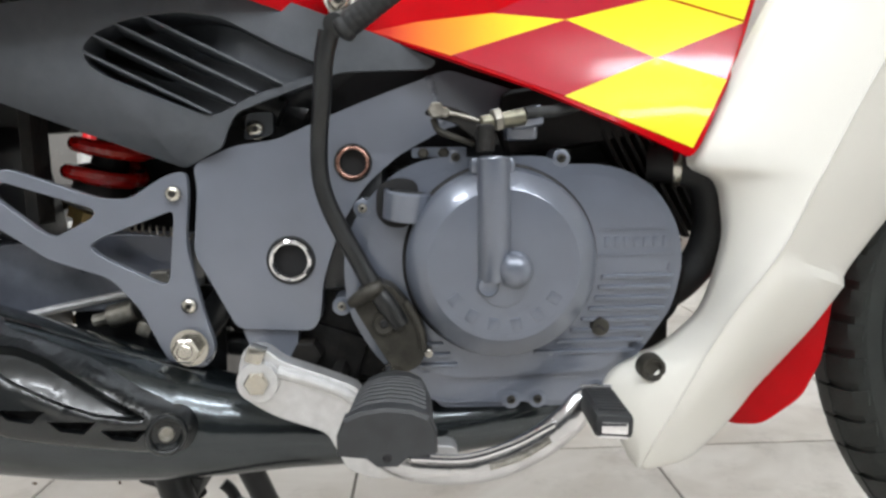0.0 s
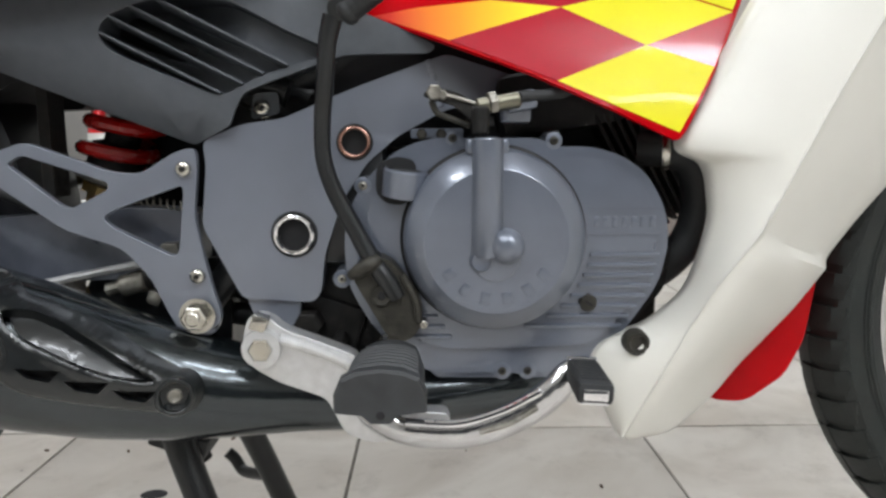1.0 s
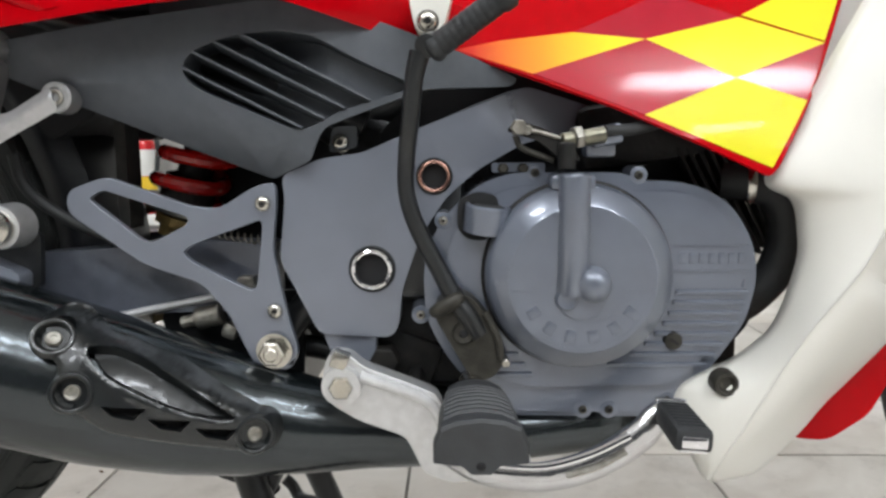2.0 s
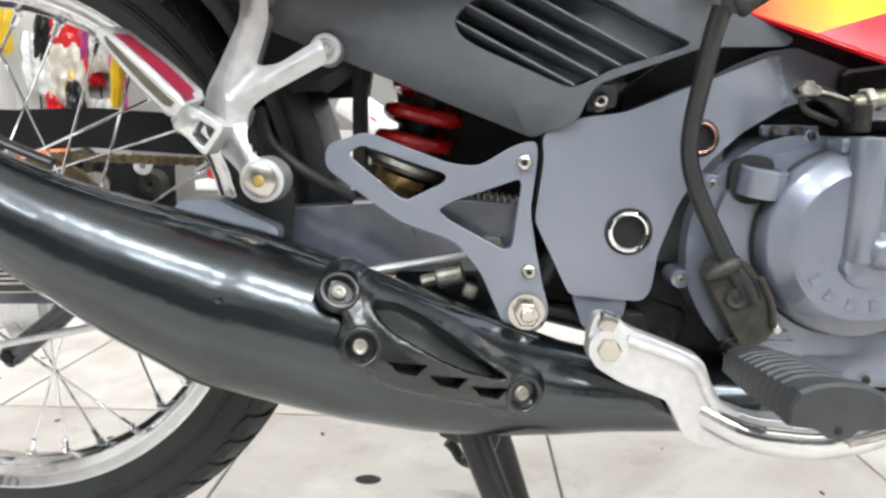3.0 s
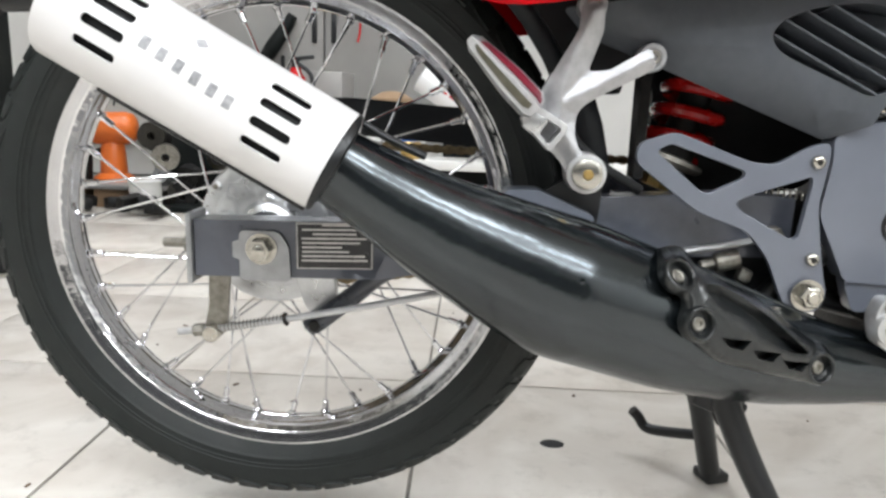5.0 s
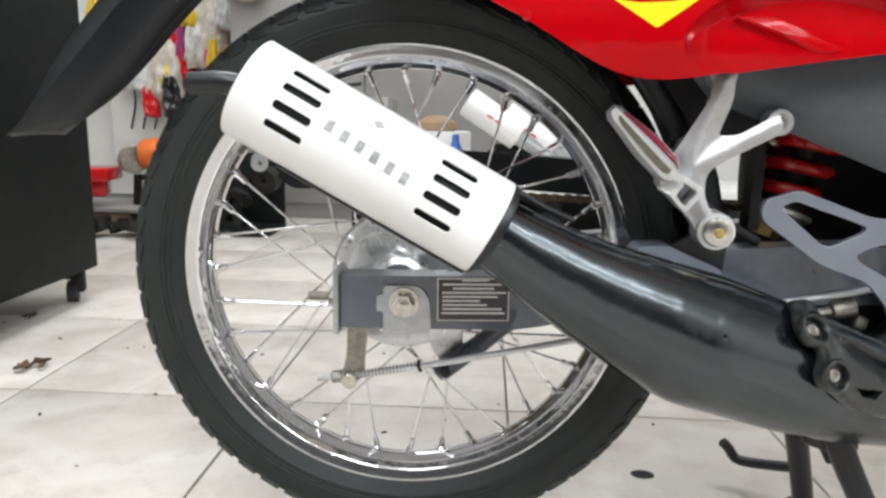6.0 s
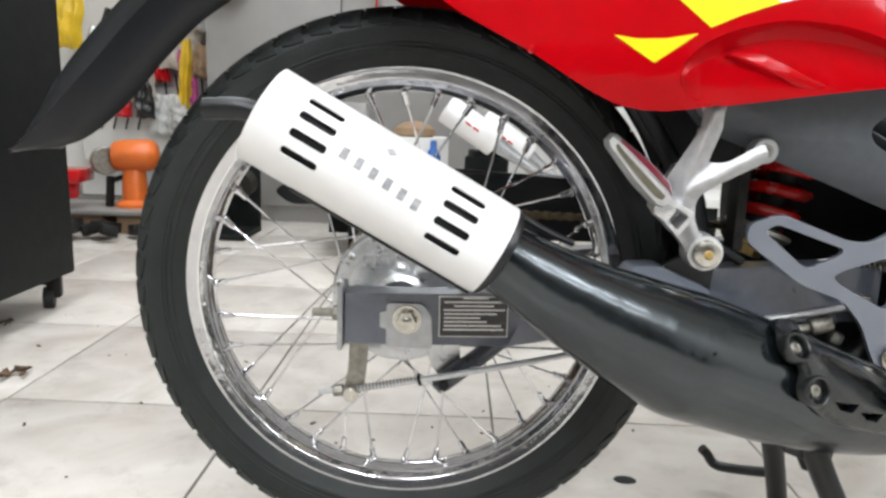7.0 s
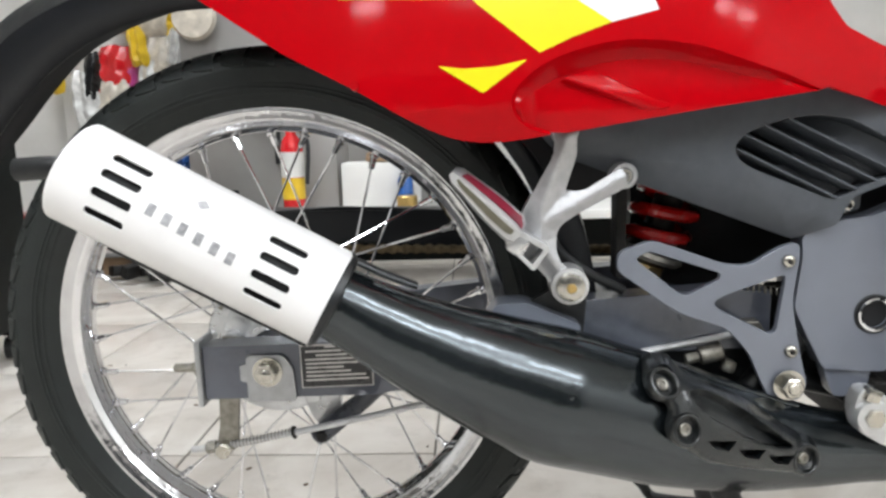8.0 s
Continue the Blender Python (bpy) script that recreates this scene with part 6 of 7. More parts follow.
part("pivot_block", box((0.2225, -0.1345, 0.4175), (0.0155, 0.013, 0.0165), (0, 34, 0), 0.003), M["hub"], clevis)
FA, FB = Vector((0.1735, 0.4755)), Vector((0.2235, 0.4275))
fdir = (FB - FA).normalized()
facr = Vector((-fdir.y, fdir.x))


def footrest_at(t, across, y):
    """A place on the folded footrest: t from its tip to its hinge, across it, and depth."""
    w = 0.62 + 0.42 * ease(t * 1.3 + 0.1)
    p = FA + (FB - FA) * t + facr * across * w
    return (p.x, y, p.y)


def footrest_bar(section, t0, t1, n=14):
    bm = bmesh.new()
    rings = []
    for k in range(n + 1):
        t = t0 + (t1 - t0) * k / n
        end = min(1.0, 0.55 + 6 * (t - t0), 0.75 + 5 * (t1 - t))
        rings.append([bm.verts.new(footrest_at(t, a * end, y)) for a, y in section])
    for a, b in zip(rings, rings[1:]):
        for k in range(len(a)):
            bm.faces.new((a[k], a[(k + 1) % len(a)], b[(k + 1) % len(a)], b[k]))
    bm.faces.new(rings[0]), bm.faces.new(rings[-1][::-1])
    return bm


pf = part("passenger_footrest", footrest_bar([(-0.0115, -0.126), (-0.0115, -0.1445), (-0.0095, -0.1475), (0.0015, -0.148), (0.0032, -0.1465), (0.0115, -0.1285), (0.0115, -0.124)], -0.04, 1.0), M["alu"], bike, "folded chrome passenger footrest with a dark red rubber", smooth=35)
part("footrest_rubber", footrest_bar([(0.0046, -0.1445), (0.0054, -0.1451), (0.0102, -0.1328), (0.0094, -0.1314)], 0.04, 0.97), M["redrubber"], pf, "dark red ribbed rubber", smooth=35)
part("inlay", footrest_bar([(-0.007, -0.1465), (-0.0066, -0.1487), (-0.0012, -0.149), (-0.0008, -0.147)], 0.06, 0.92), M["olive"], pf, smooth=35)
# fittings seen behind the bracket: hose, mounts and brass ends
part("brake_hose", tube([(0.253, -0.075, 0.43), (0.2605, -0.075, 0.405), (0.285, -0.072, 0.383), (0.322, -0.065, 0.362)], 0.0045, 12), M["rubber"], bike, "black rubber hose")
# lower rear frame round the swing arm pivot
low = part("pivot_housing", merge(slab(rounded([(0.352, 0.306), (0.4, 0.312), (0.466, 0.325), (0.468, 0.3), (0.466, 0.228), (0.42, 0.205), (0.395, 0.225), (0.36, 0.27)], 0.01), -0.062, 0.062), tube([(0.405, -0.07, 0.21), (0.43, -0.072, 0.26), (0.47, -0.074, 0.31), (0.5, -0.074, 0.345)], 0.012, 14)), M["black"], bike, "black frame box round the swing arm pivot", bevel=0.003)
part("pivot_nut", rod((0.43, -0.09, 0.328), (0.43, -0.05, 0.328), 0.011, 6), M["oldzinc"], low)

# small hanging wire spring behind the heel bracket, cable ends
wire = [(0.405 + 0.05 * k / 90, -0.09 + 0.0035 * math.cos(k * 0.7), 0.372 - 0.008 * k / 90 + 0.0035 * math.sin(k * 0.7)) for k in range(91)]
part("pedal_spring", tube(wire, 0.0007, 5, 1), M["oldzinc"], bike, "thin steel return spring")
part("brake_switch", merge(rod((0.388, -0.078, 0.303), (0.408, -0.078, 0.308), 0.0085, 14), rod((0.376, -0.078, 0.3), (0.388, -0.078, 0.303), 0.005, 10), box((0.414, -0.078, 0.294), (0.012, 0.012, 0.012), (0, 20, 0), 0.003)), M["oldzinc"], bike, "dull zinc brake light switch")

# centre stand
st = part("centre_stand", merge(tube([(0.405, -0.055, 0.205), (0.44, -0.075, 0.12), (0.497, -0.105, 0.012)], [0.0135, 0.012, 0.011], 14), tube([(0.497, -0.105, 0.012), (0.512, -0.115, 0.009), (0.525, -0.125, 0.009)], 0.009, 12)), M["black"], bike, "black steel centre stand")
part("far_leg", tube([(0.412, 0.055, 0.2), (0.445, 0.075, 0.11), (0.475, 0.1, 0.012)], [0.0135, 0.0125, 0.012], 14), M["black"], st)
part("foot_pad", box((0.479, 0.105, 0.006), (0.03, 0.03, 0.012), (0, 0, 20), 0.003), M["black"], st)
part("foot_pad", box((0.51, -0.113, 0.005), (0.034, 0.03, 0.01), (0, 0, -20), 0.003), M["black"], st)
part("cross_tube", rod((0.41, -0.06, 0.195), (0.41, 0.06, 0.195), 0.013), M["black"], st)
part("web_plate", box((0.416, -0.02, 0.165), (0.05, 0.08, 0.02), (0, 20, 0), 0.004), M["black"], st)
part("foot_lever", tube([(0.462, 0.095, 0.06), (0.43, 0.13, 0.045), (0.41, 0.15, 0.04), (0.4, 0.155, 0.052), (0.392, 0.155, 0.06)], 0.0065, 12), M["black"], st)
part("hinge_plate", slab(rounded([(0.385, 0.222), (0.425, 0.222), (0.43, 0.195), (0.412, 0.182), (0.398, 0.19), (0.385, 0.192)], 0.003), -0.066, -0.058), M["black"], st)
part("hinge_bolt", rod((0.408, -0.074, 0.204), (0.408, -0.056, 0.204), 0.007, 6), M["grime"], st)
part("stand_spring", rod((0.4, -0.035, 0.2), (0.43, -0.04, 0.14), 0.009, 12), M["grime"], st)

# ---------------------------------------------------------------- workshop things
def tool_cabinet():
    ob = thing("tool_cabinet", "black steel tool cabinet on castors", "cabinet", (-1.25, 0.66, 0))
    part("body", box((-1.218, 0.66, 0.55), (0.68, 0.54, 0.94), c=0.006), M["cabinet"], ob, bevel=0.0)
    part("top", box((-1.218, 0.66, 1.03), (0.7, 0.56, 0.025), c=0.004), M["cabinet"], ob)
    for k in range(5):
        d = part("drawer", box((-1.218, 0.385, 0.2 + 0.17 * k), (0.62, 0.012, 0.155), c=0.003), M["cabinet"], ob)
        part("handle", box((-1.218, 0.372, 0.255 + 0.17 * k), (0.5, 0.014, 0.016), c=0.003), M["alu"], d)
    for x in (-1.508, -0.918):
        for y in (0.44, 0.88):
            c = part("castor", lathe([(-0.012, 0.02), (-0.011, 0.026), (0.011, 0.026), (0.012, 0.02)], (x, y, 0.027), (1, 0.4, 0), 24), M["rubber"], ob, smooth=40)
            part("fork", merge(box((x + 0.012, y + 0.004, 0.052), (0.03, 0.034, 0.05), (0, 0, 20), 0.004), rod((x, y, 0.06), (x, y, 0.085), 0.018)), M["grime"], c)
    part("skirt", box((-1.218, 0.66, 0.083), (0.66, 0.52, 0.012), c=0.002), M["cabinet"], ob)
    return ob


tool_cabinet()


def steel_cupboard():
    ob = thing("steel_cupboard", "grey steel cupboard with two plain doors against the wall", "cupboard", (-0.45, 2.6, 0))
    part("body", box((-0.45, 2.62, 0.95), (1.16, 0.6, 1.9), c=0.004), M["taupe"], ob)
    for s in (-1, 1):
        d = part("door", box((-0.45 + s * 0.288, 2.31, 0.97), (0.568, 0.02, 1.8), c=0.004), M["taupe"], ob)
        part("handle", box((-0.45 + s * 0.04, 2.293, 0.72), (0.02, 0.016, 0.13), c=0.004), M["black"], d)
    # cupboard base, its black also holding the shadow line at the floor
    part("shaded_plinth", box((-0.45, 2.62, 0.02), (1.14, 0.56, 0.04)), M["black"], ob)
    return ob


def extinguisher(x, y, z):
    ob = thing("fire_extinguisher", "red fire extinguisher with a yellow and white label", "fire extinguisher", (x, y, z))
    part("bottle", lathe([(0, 0.025), (0.004, 0.034), (0.012, 0.037), (0.22, 0.037), (0.245, 0.03), (0.26, 0.018), (0.275, 0.016)], (x, y, z), (0, 0, 1), 32), M["redbag"], ob, smooth=40)
    part("label", lathe([(0.05, 0.0372), (0.05, 0.0381), (0.12, 0.0381), (0.12, 0.0372)], (x, y, z), (0, 0, 1), 32, closed=True), M["yellowbag"], ob)
    part("label", lathe([(0.122, 0.0372), (0.122, 0.0381), (0.205, 0.0381), (0.205, 0.0372)], (x, y, z), (0, 0, 1), 32, closed=True), M["board"], ob)
    part("valve", merge(rod((x, y, z + 0.27), (x, y, z + 0.3), 0.014), box((x + 0.02, y, z + 0.305), (0.08, 0.014, 0.012), (0, -8, 0), 0.002)), M["black"], ob)
    part("hose", tube([(x + 0.01, y - 0.015, z + 0.29), (x + 0.06, y - 0.03, z + 0.24), (x + 0.055, y - 0.04, z + 0.1)], 0.007, 10), M["rubber"], ob)
    return ob


steel_cupboard()


def low_shelf():
    ob = thing("low_shelf", "low white board shelf standing on two dark boxes", "shelf", (0.25, 1.75, 0))
    part("board", box((0.3, 1.72, 0.235), (1.5, 0.36, 0.03), c=0.004), M["board"], ob)
    for x in (-0.28, 0.3, 0.9):
        part("support", box((x, 1.75, 0.11), (0.06, 0.3, 0.22), c=0.003), M["cabinet"], ob)
    part("back_panel", box((0.3, 1.885, 0.13), (1.45, 0.012, 0.19)), M["cabinet"], ob)
    return ob


low_shelf()
extinguisher(-0.4, 1.62, 0.25)
solo("white_box", box((-0.12, 1.77, 0.33), (0.27, 0.17, 0.16), (0, 0, 4), 0.003), M["board"], "plain white carton standing on the low shelf", "box")
solo("grey_box", box((-0.33, 1.8, 0.385), (0.14, 0.15, 0.27), (0, 0, -6), 0.003), M["taupe"], "tall grey carton standing on the low shelf", "box")
solo("brown_packet", moved(lathe([(0, 0.05), (0.006, 0.062), (0.03, 0.058), (0.05, 0.03), (0.054, 0.008)], (0, 0, 0), (0, 0, 1), 24), pose(-0.1, 1.74, 0.41) @ Matrix.Diagonal((1.2, 0.8, 1, 1))), M["cardboard"], "crumpled brown packet on the white carton", "packet")
solo("parts_bin", merge(box((0.16, 1.78, 0.3), (0.15, 0.14, 0.1), (0, 0, -6), 0.006), box((0.16, 1.78, 0.355), (0.12, 0.11, 0.03), (0, 0, 10), 0.004)), M["cabinet"], "dark parts bin on the low shelf", "bin")


def spare_silencer(x, y, z, turn):
    ob = thing("spare_silencer", "spare white silencer with a red mark, leaning on the shelf", "silencer", (x, y, z), "spare silencers")
    d = Vector((math.cos(radians(turn)), 0.0, math.sin(radians(turn))))
    a = Vector((x, y, z))
    part("can", lathe([(0, 0.03), (0.003, 0.046), (0.006, 0.048), (0.2, 0.048), (0.203, 0.046), (0.206, 0.03)], a, d, 40), M["white"], ob, smooth=40)
    part("pipe", lathe([(-0.16, 0.018), (-0.1, 0.018), (-0.02, 0.026), (0.002, 0.03)], a, d, 24), M["alu_dull"], ob, smooth=40)
    for k in range(2):
        c = a + d * (0.085 + 0.03 * k) + Vector((0, -0.0478, 0))
        part("mark_bar", box(tuple(c), (0.022, 0.002, 0.006), (0, -turn, 0)), M["redbag"], ob)
    return ob


spare_silencer(0.18, 1.6, 0.4, 147)
spare_silencer(0.3, 1.72, 0.355, 145)
solo("wood_block", box((0.3, 1.6, 0.271), (0.09, 0.08, 0.042), (0, 0, 5), 0.003), M["wood"], "light wooden block on the low shelf", "block")


def bench_grinder():
    ob = thing("bench_grinder", "orange bench grinder with a grey wheel on a plank", "grinder", (-1.22, 2.0, 0.09))
    part("motor", lathe([(-0.082, 0.02), (-0.08, 0.046), (-0.068, 0.058), (-0.03, 0.063), (0.05, 0.063), (0.075, 0.055), (0.088, 0.036), (0.09, 0.01)], (-1.21, 2.0, 0.29), (1, 0.25, 0.04), 36), M["orange"], ob, smooth=40)
    part("foot", lathe([(0, 0.075), (0.012, 0.074), (0.03, 0.05), (0.13, 0.044), (0.16, 0.03)], (-1.215, 2.0, 0.09), (0, 0, 1), 28), M["orange"], ob, smooth=40)
    part("wheel", lathe([(-0.017, 0.012), (-0.017, 0.05), (-0.013, 0.054), (0.013, 0.054), (0.017, 0.05), (0.017, 0.012)], (-1.31, 1.965, 0.268), (1, -1.1, 0), 36), M["oldzinc"], ob, smooth=30)
    part("wheel_flange", lathe([(-0.026, 0.006), (-0.024, 0.013), (-0.018, 0.022), (-0.014, 0.024)], (-1.31, 1.965, 0.268), (1, -1.1, 0), 24), M["zinc"], ob, smooth=40)
    part("shaft", rod((-1.305, 1.972, 0.27), (-1.27, 1.985, 0.285), 0.014), M["grime"], ob)
    part("stay", merge(box((-1.3, 1.97, 0.15), (0.022, 0.03, 0.12), (0, 4, 0), 0.003), box((-1.27, 1.98, 0.2), (0.05, 0.02, 0.02), (0, -20, 0), 0.003)), M["grime"], ob)
    return ob


bench_grinder()
solo("bench_plank", box((-1.27, 2.0, 0.081), (0.62, 0.3, 0.018), (0, 0, 1.5), 0.003), M["taupe"], "grey-painted plank laid on two brown boxes", "plank")
for bx, bw in ((-1.4, 0.2), (-1.13, 0.22)):
    solo("cardboard_box", box((bx, 2.01, 0.036), (bw, 0.26, 0.072), (0, 0, 2), 0.003), M["cardboard"], "scuffed brown cardboard box under the plank", "box", group="boxes under the plank")
solo("paint_tin", lathe([(0, 0.05), (0.004, 0.055), (0.11, 0.055), (0.112, 0.058), (0.118, 0.058), (0.12, 0.05)], (-1.0, 1.8, 0), (0, 0, 1), 28), M["board"], "white paint tin on the floor", "tin")
solo("red_tray", merge(box((-1.47, 1.9, 0.215), (0.22, 0.18, 0.05), (0, 0, 10), 0.006), box((-1.47, 1.9, 0.16), (0.16, 0.14, 0.06), (0, 0, 20), 0.01)), M["redbag"], "red plastic tray of loose parts", "tray")
solo("scrap_pile", merge(*[box((-1.4 + random.uniform(-0.12, 0.5), 1.75 + random.uniform(-0.06, 0.06), 0.03 + random.uniform(0, 0.02)), (random.uniform(0.03, 0.12), random.uniform(0.03, 0.08), random.uniform(0.03, 0.06)), (random.uniform(-20, 20), random.uniform(-20, 20), random.uniform(0, 90)), 0.006) for _ in range(14)]), M["grime"], "dark scrap pieces lying on the floor", "scrap", kind="stuff")


def bag(name, label, material, x, y, z, w, h, d=0.07, seed=0):
    """A filled plastic packet that hangs by its sealed top: pillow shaped, creased, with wavy flat seams."""
    rng = random.Random(seed)
    cols, rows_n = 14, 18
    ph = [rng.uniform(0, 6.28) for _ in range(6)]
    lean = rng.uniform(-0.18, 0.18)

    def place(i, j, side):
        u, v = 2 * i / cols - 1, 2 * j / rows_n - 1
        fill = max(0.0, 1 - u ** 4) ** 0.8 * max(0.0, 1 - abs(v) ** 5) ** 0.8 * (0.75 - 0.25 * v)
        crease = 1 + 0.35 * math.sin(5 * u + 4 * v + ph[0]) * math.sin(6 * v - 3 * u + ph[1]) + 0.22 * abs(math.sin(9 * u + ph[2] + 7 * v))
        top = 1 - 0.35 * ease((v - 0.35) / 0.65)
        px_ = u * w / 2 * top * (1 + 0.06 * math.sin(7 * v + ph[3])) + lean * w * v
        return (x + px_, y + side * d * 0.5 * fill * crease + 0.006 * math.sin(8 * u + ph[4]), z + h * (v + 1) / 2 + 0.02 * h * math.sin(5 * u + ph[5]))

    bm = bmesh.new()
    for side in (-1, 1):
        g = [[bm.verts.new(place(i, j, side)) for j in range(rows_n + 1)] for i in range(cols + 1)]
        for i in range(cols):
            for j in range(rows_n):
                bm.faces.new((g[i][j], g[i + 1][j], g[i + 1][j + 1], g[i][j + 1]))
    bmesh.ops.remove_doubles(bm, verts=bm.verts[:], dist=0.0002)
    return solo(name, bm, M[material], label, "bag", group="hanging bags", smooth=28)


solo("pegboard", box((-1.47, 2.92, 0.85), (0.8, 0.12, 1.3), c=0.004), M["board"], "white pegboard panel on the wall", "pegboard")
YB = 2.8
for i, (nm, lab, mt, x, z, w, h) in enumerate((
        ("plastic_bag", "glossy red plastic bag hanging on the wall", "redbag", -1.56, 0.69, 0.24, 0.28),
        ("plastic_bag", "yellow plastic bag hanging on the wall", "yellowbag", -1.53, 0.55, 0.1, 0.15),
        ("plastic_bag", "cloudy beige plastic bag hanging on the wall", "clearbag", -1.3, 0.66, 0.2, 0.34),
        ("plastic_bag", "magenta plastic bag hanging on the wall", "pinkbag", -1.27, 0.48, 0.09, 0.3),
        ("plastic_bag", "yellow plastic bag hanging on the wall", "yellowbag", -1.82, 0.74, 0.13, 0.3),
        ("plastic_bag", "glossy red plastic bag hanging on the wall", "redbag", -1.43, 0.6, 0.08, 0.18),
        ("plastic_bag", "cloudy beige plastic bag hanging on the wall", "clearbag", -1.55, 0.5, 0.2, 0.3),
        ("plastic_bag", "cloudy beige plastic bag hanging on the wall", "clearbag", -1.28, 1.0, 0.34, 0.3),
        ("plastic_bag", "blue plastic bag hanging on the wall", "blue", -1.218, 0.36, 0.1, 0.16),
        ("plastic_bag", "yellow plastic bag hanging on the wall", "yellowbag", -1.27, 0.46, 0.06, 0.34),
        ("plastic_bag", "clear wrapped parts hanging on the wall", "film", -1.42, 0.34, 0.14, 0.2),
        ("plastic_bag", "clear wrapped parts hanging on the wall", "film", -1.7, 0.55, 0.16, 0.3),
        ("plastic_bag", "small red plastic bag hanging on the wall", "redbag", -1.12, 0.56, 0.07, 0.16),
        ("plastic_bag", "small yellow plastic bag hanging on the wall", "yellowbag", -1.4, 0.86, 0.09, 0.2),
        ("plastic_bag", "clear wrapped parts hanging on the wall", "film", -1.2, 0.84, 0.1, 0.2),
        ("plastic_bag", "magenta plastic bag hanging on the wall", "pinkbag", -1.46, 0.7, 0.07, 0.2),
        ("plastic_bag", "small red plastic bag hanging on the wall", "redbag", -1.62, 0.42, 0.09, 0.16),
        ("plastic_bag", "clear wrapped parts hanging on the wall", "film", -1.36, 0.7, 0.12, 0.22),
        ("plastic_bag", "brown paper packet hanging on the wall", "cardboard", -1.2, 0.62, 0.1, 0.16),
        ("plastic_bag", "black plastic packet hanging on the wall", "label", -1.48, 0.42, 0.1, 0.2),
        ("plastic_bag", "clear wrapped parts hanging on the wall", "film", -1.16, 0.42, 0.1, 0.24),
        ("plastic_bag", "black plastic packet hanging on the wall", "label", -1.66, 0.7, 0.09, 0.24),
        ("plastic_bag", "cloudy beige plastic bag hanging on the wall", "clearbag", -1.42, 1.02, 0.16, 0.26),
        ("plastic_bag", "small yellow plastic bag hanging on the wall", "yellowbag", -1.2, 0.98, 0.1, 0.14),
        ("plastic_bag", "clear wrapped parts hanging on the wall", "film", -1.3, 0.38, 0.11, 0.16))):
    bag(nm, lab, mt, x, YB - 0.022 * (i % 5), z, w, h, 0.06, i)
for k in range(9):
    x = -1.75 + 0.062 * k
    solo("wire_hook", tube([(x, 2.9, 0.62 + 0.03 * (k % 3)), (x, 2.86, 0.63 + 0.03 * (k % 3)), (x + 0.02, 2.84, 0.5), (x - 0.01, 2.84, 0.36)], 0.005, 8), M["black"], "black wire hanging from the wall", "wire", group="hanging wires")
solo("tape_roll", lathe([(-0.03, 0.03), (-0.03, 0.075), (0.03, 0.075), (0.03, 0.03)], (-1.02, 2.8, 1.02), (0.1, 1, 0), 32, closed=True), M["board"], "white tape roll hanging on the wall", "tape roll")
solo("wall_strip", box((-1.05, 2.9, 0.9), (0.03, 0.12, 1.8), c=0.004), M["cabinet"], "dark upright post beside the cupboard", "post")
solo("round_lamp", lathe([(-0.02, 0.02), (-0.02, 0.085), (0.0, 0.095), (0.03, 0.06)], (-0.93, 2.25, 1.0), (0, 1, 0), 32), M["clearbag"], "cloudy white round lamp hanging by the cupboard", "lamp")
# hanging tools on the cupboard
solo("hanging_brush", merge(box((-0.62, 2.28, 0.44), (0.035, 0.02, 0.1), c=0.004), rod((-0.62, 2.28, 0.49), (-0.62, 2.28, 0.6), 0.008)), M["black"], "black brush hanging on the cupboard door", "brush")

solo("blue_bottle", lathe([(0, 0.022), (0.003, 0.026), (0.1, 0.026), (0.125, 0.012), (0.15, 0.011), (0.152, 0.009)], (-0.03, 1.66, 0.25), (0, 0, 1), 24), M["blue"], "small blue bottle on the low shelf", "bottle")
solo("brass_tin", lathe([(0, 0.03), (0.003, 0.034), (0.05, 0.034), (0.054, 0.03)], (-0.02, 1.6, 0.25), (0, 0, 1), 24), M["brass"], "small brass-coloured tin on the low shelf", "tin")
solo("red_strap", merge(tube([(-0.3, 2.27, 0.98), (-0.3, 2.26, 0.84), (-0.295, 2.26, 0.72), (-0.305, 2.26, 0.66)], 0.012, 10, flat=0.4), rod((-0.3, 2.28, 0.99), (-0.3, 2.26, 0.965), 0.014)), M["redbag"], "red strap hanging on the cupboard door", "strap")

solo("padded_bar", tube([(-0.575, 2.275, 0.76), (-0.61, 2.27, 0.7), (-0.665, 2.265, 0.62), (-0.712, 2.27, 0.545)], [0.02, 0.027, 0.03, 0.022], 14), M["cabinet"], "dark padded bar hanging on the cupboard door", "bar")


def gear(x, y, z, r, w, tilt, material):
    """A worn gear wheel or drum from an engine."""
    bm = lathe([(-w, r * 0.3), (-w, r * 0.55), (-w * 0.6, r * 0.6), (-w * 0.6, r * 0.8), (-w, r * 0.84), (-w, r), (w, r), (w, r * 0.3)], (x, y, z), tilt, 24, closed=True)
    return solo("machine_part", bm, M[material], "oily old round machine part in a heap", "machine part", group="heap of machine parts", smooth=30)


rng = random.Random(11)
for k in range(12):
    gx, gz = -1.02 + 0.24 * rng.random(), 0.05 + 0.075 * (k // 3)
    gear(gx, 1.86 + 0.12 * rng.random(), gz, rng.uniform(0.03, 0.055), rng.uniform(0.012, 0.03), (rng.uniform(-0.6, 0.6), -1, rng.uniform(-0.5, 0.5)), ("grime", "castgrime", "oldzinc", "grime", "alu_dull")[k % 5])
solo("parts_tray", merge(box((-0.9, 1.93, 0.012), (0.34, 0.24, 0.02), c=0.004), box((-0.9, 2.045, 0.15), (0.34, 0.02, 0.3), c=0.004)), M["cabinet"], "dark steel tray under a heap of machine parts", "tray")

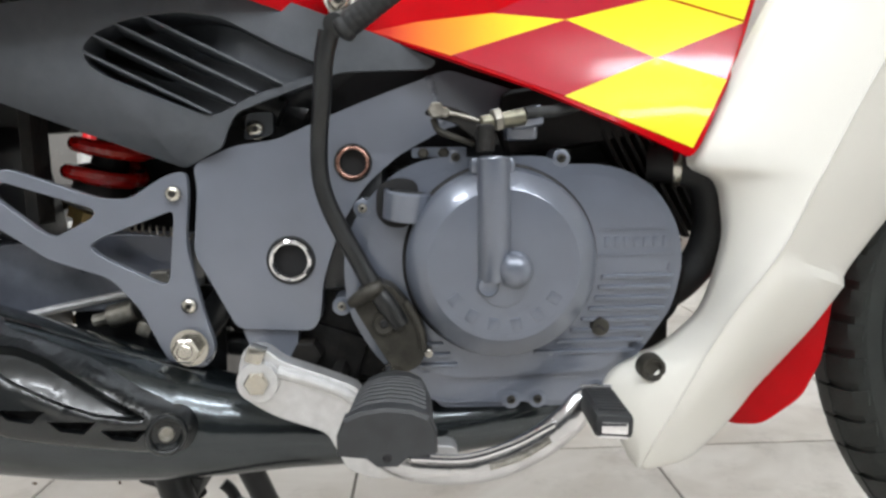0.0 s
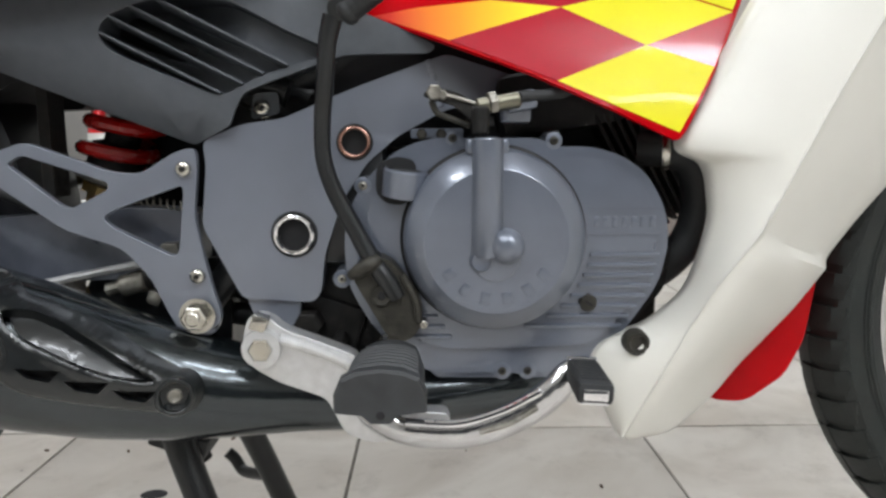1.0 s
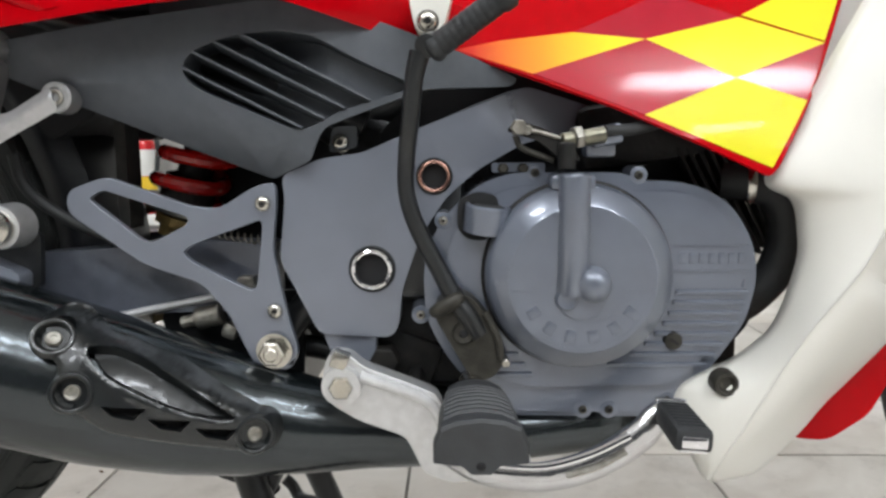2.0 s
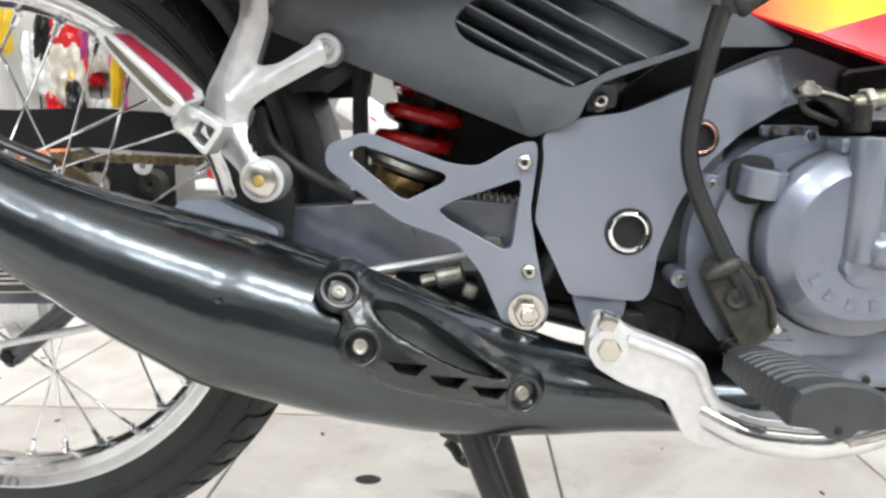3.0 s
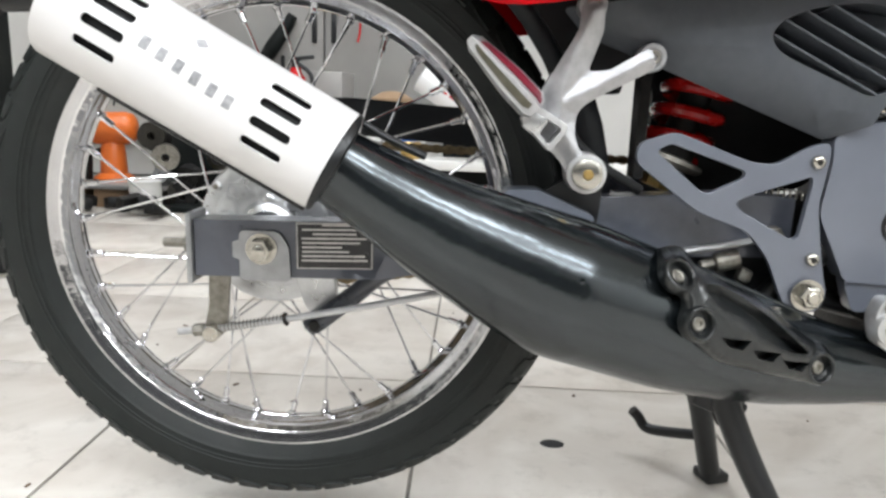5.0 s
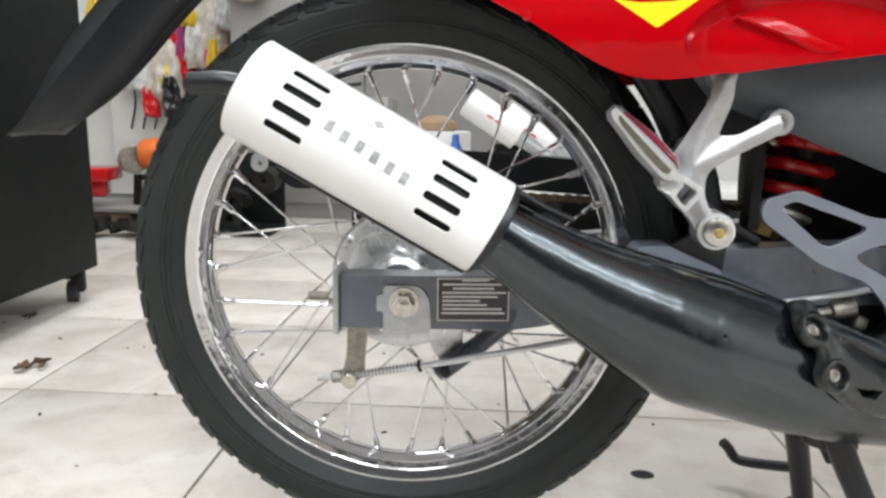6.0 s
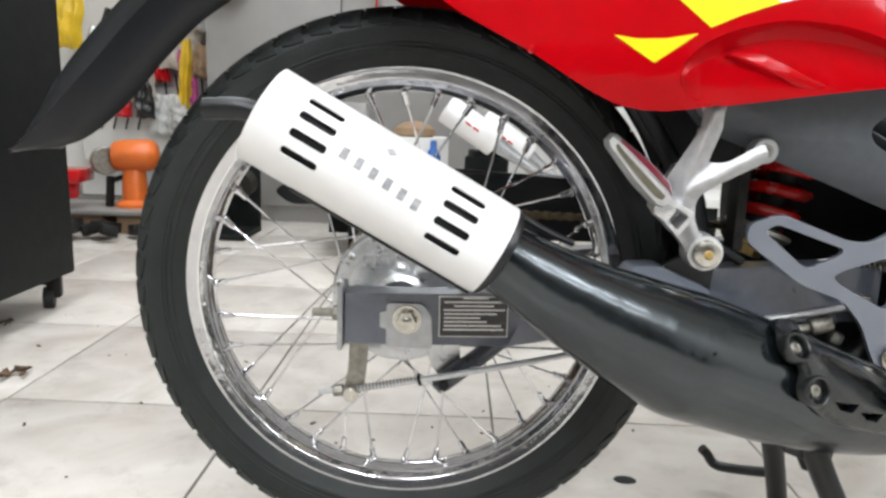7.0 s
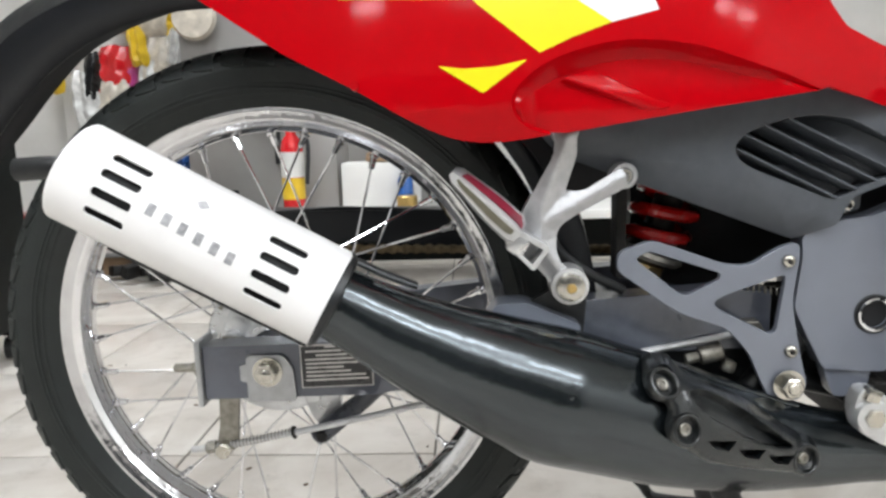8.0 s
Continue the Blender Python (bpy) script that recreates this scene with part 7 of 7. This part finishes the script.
# ---------------------------------------------------------------- floor finds and tiles
solo("oil_spot", moved(lathe([(0, 0.014), (0.0006, 0.013), (0.0008, 0.004)], (0, 0, 0), (0, 0, 1), 20), pose(0.297, 0.171, 0.0002) @ Matrix.Diagonal((1.15, 0.85, 1, 1))), M["void"], "small dark oil spot on the tiles", "stain")


def leaf(x, y, s, seed):
    rng = random.Random(seed)
    bm = merge(*[box((rng.uniform(-s, s), rng.uniform(-s, s), 0.006 + rng.uniform(0, 0.006)), (s * rng.uniform(0.4, 1), s * rng.uniform(0.3, 0.6), 0.003), (rng.uniform(-40, 40), rng.uniform(-40, 40), rng.uniform(0, 180)), 0.001) for _ in range(9)])
    return solo("leaf_litter", moved(bm, pose(x, y, 0)), M["litter"], "crumpled brown leaf litter on the tiles", "litter", kind="stuff")


leaf(-0.735, 0.445, 0.022, 3)
leaf(-0.93, 0.735, 0.012, 5)
rng = random.Random(21)
grit = []
for k in range(60):
    s = rng.choice((0.0015, 0.002, 0.003, 0.004))
    grit.append(box((rng.uniform(-1.1, 0.9), rng.uniform(-0.15, 0.9), 0.0008), (s * rng.uniform(1, 3), s, 0.0016), (0, 0, rng.uniform(0, 180))))
solo("floor_grit", merge(*grit), M["litter"], "fine dark grit scattered on the tiles", "grit", kind="stuff")
TS, TG, TX, TY = 0.405, 0.004, -0.284, 0.357
tile_mesh = mesh_of("tile", box((0, 0, -0.004), (TS - TG, TS - TG, 0.008), c=0.0012), M["tile"])
rest = []
for i in range(-8, 12):
    for j in range(-15, 8):
        cx, cy = TX + (i + 0.5) * TS, TY + (j + 0.5) * TS
        if not (X0 + TS / 2 < cx < X1 - TS / 2 and Y0 + TS / 2 < cy < Y1 - TS / 2):
            continue
        if -4 <= i <= 5 and -3 <= j <= 5:
            tl = new("tile", tile_mesh)
            tl.parent, tl.location = floor, (cx, cy, random.uniform(-0.0003, 0.0003))
            tl.rotation_euler = (0, 0, radians(90 * random.randrange(4)))
        else:
            rest.append(box((cx, cy, -0.004), (TS - TG, TS - TG, 0.008)))
tagged(part("tiles", merge(*rest), M["tile"], floor), "far beige floor tiles", kind="stuff")
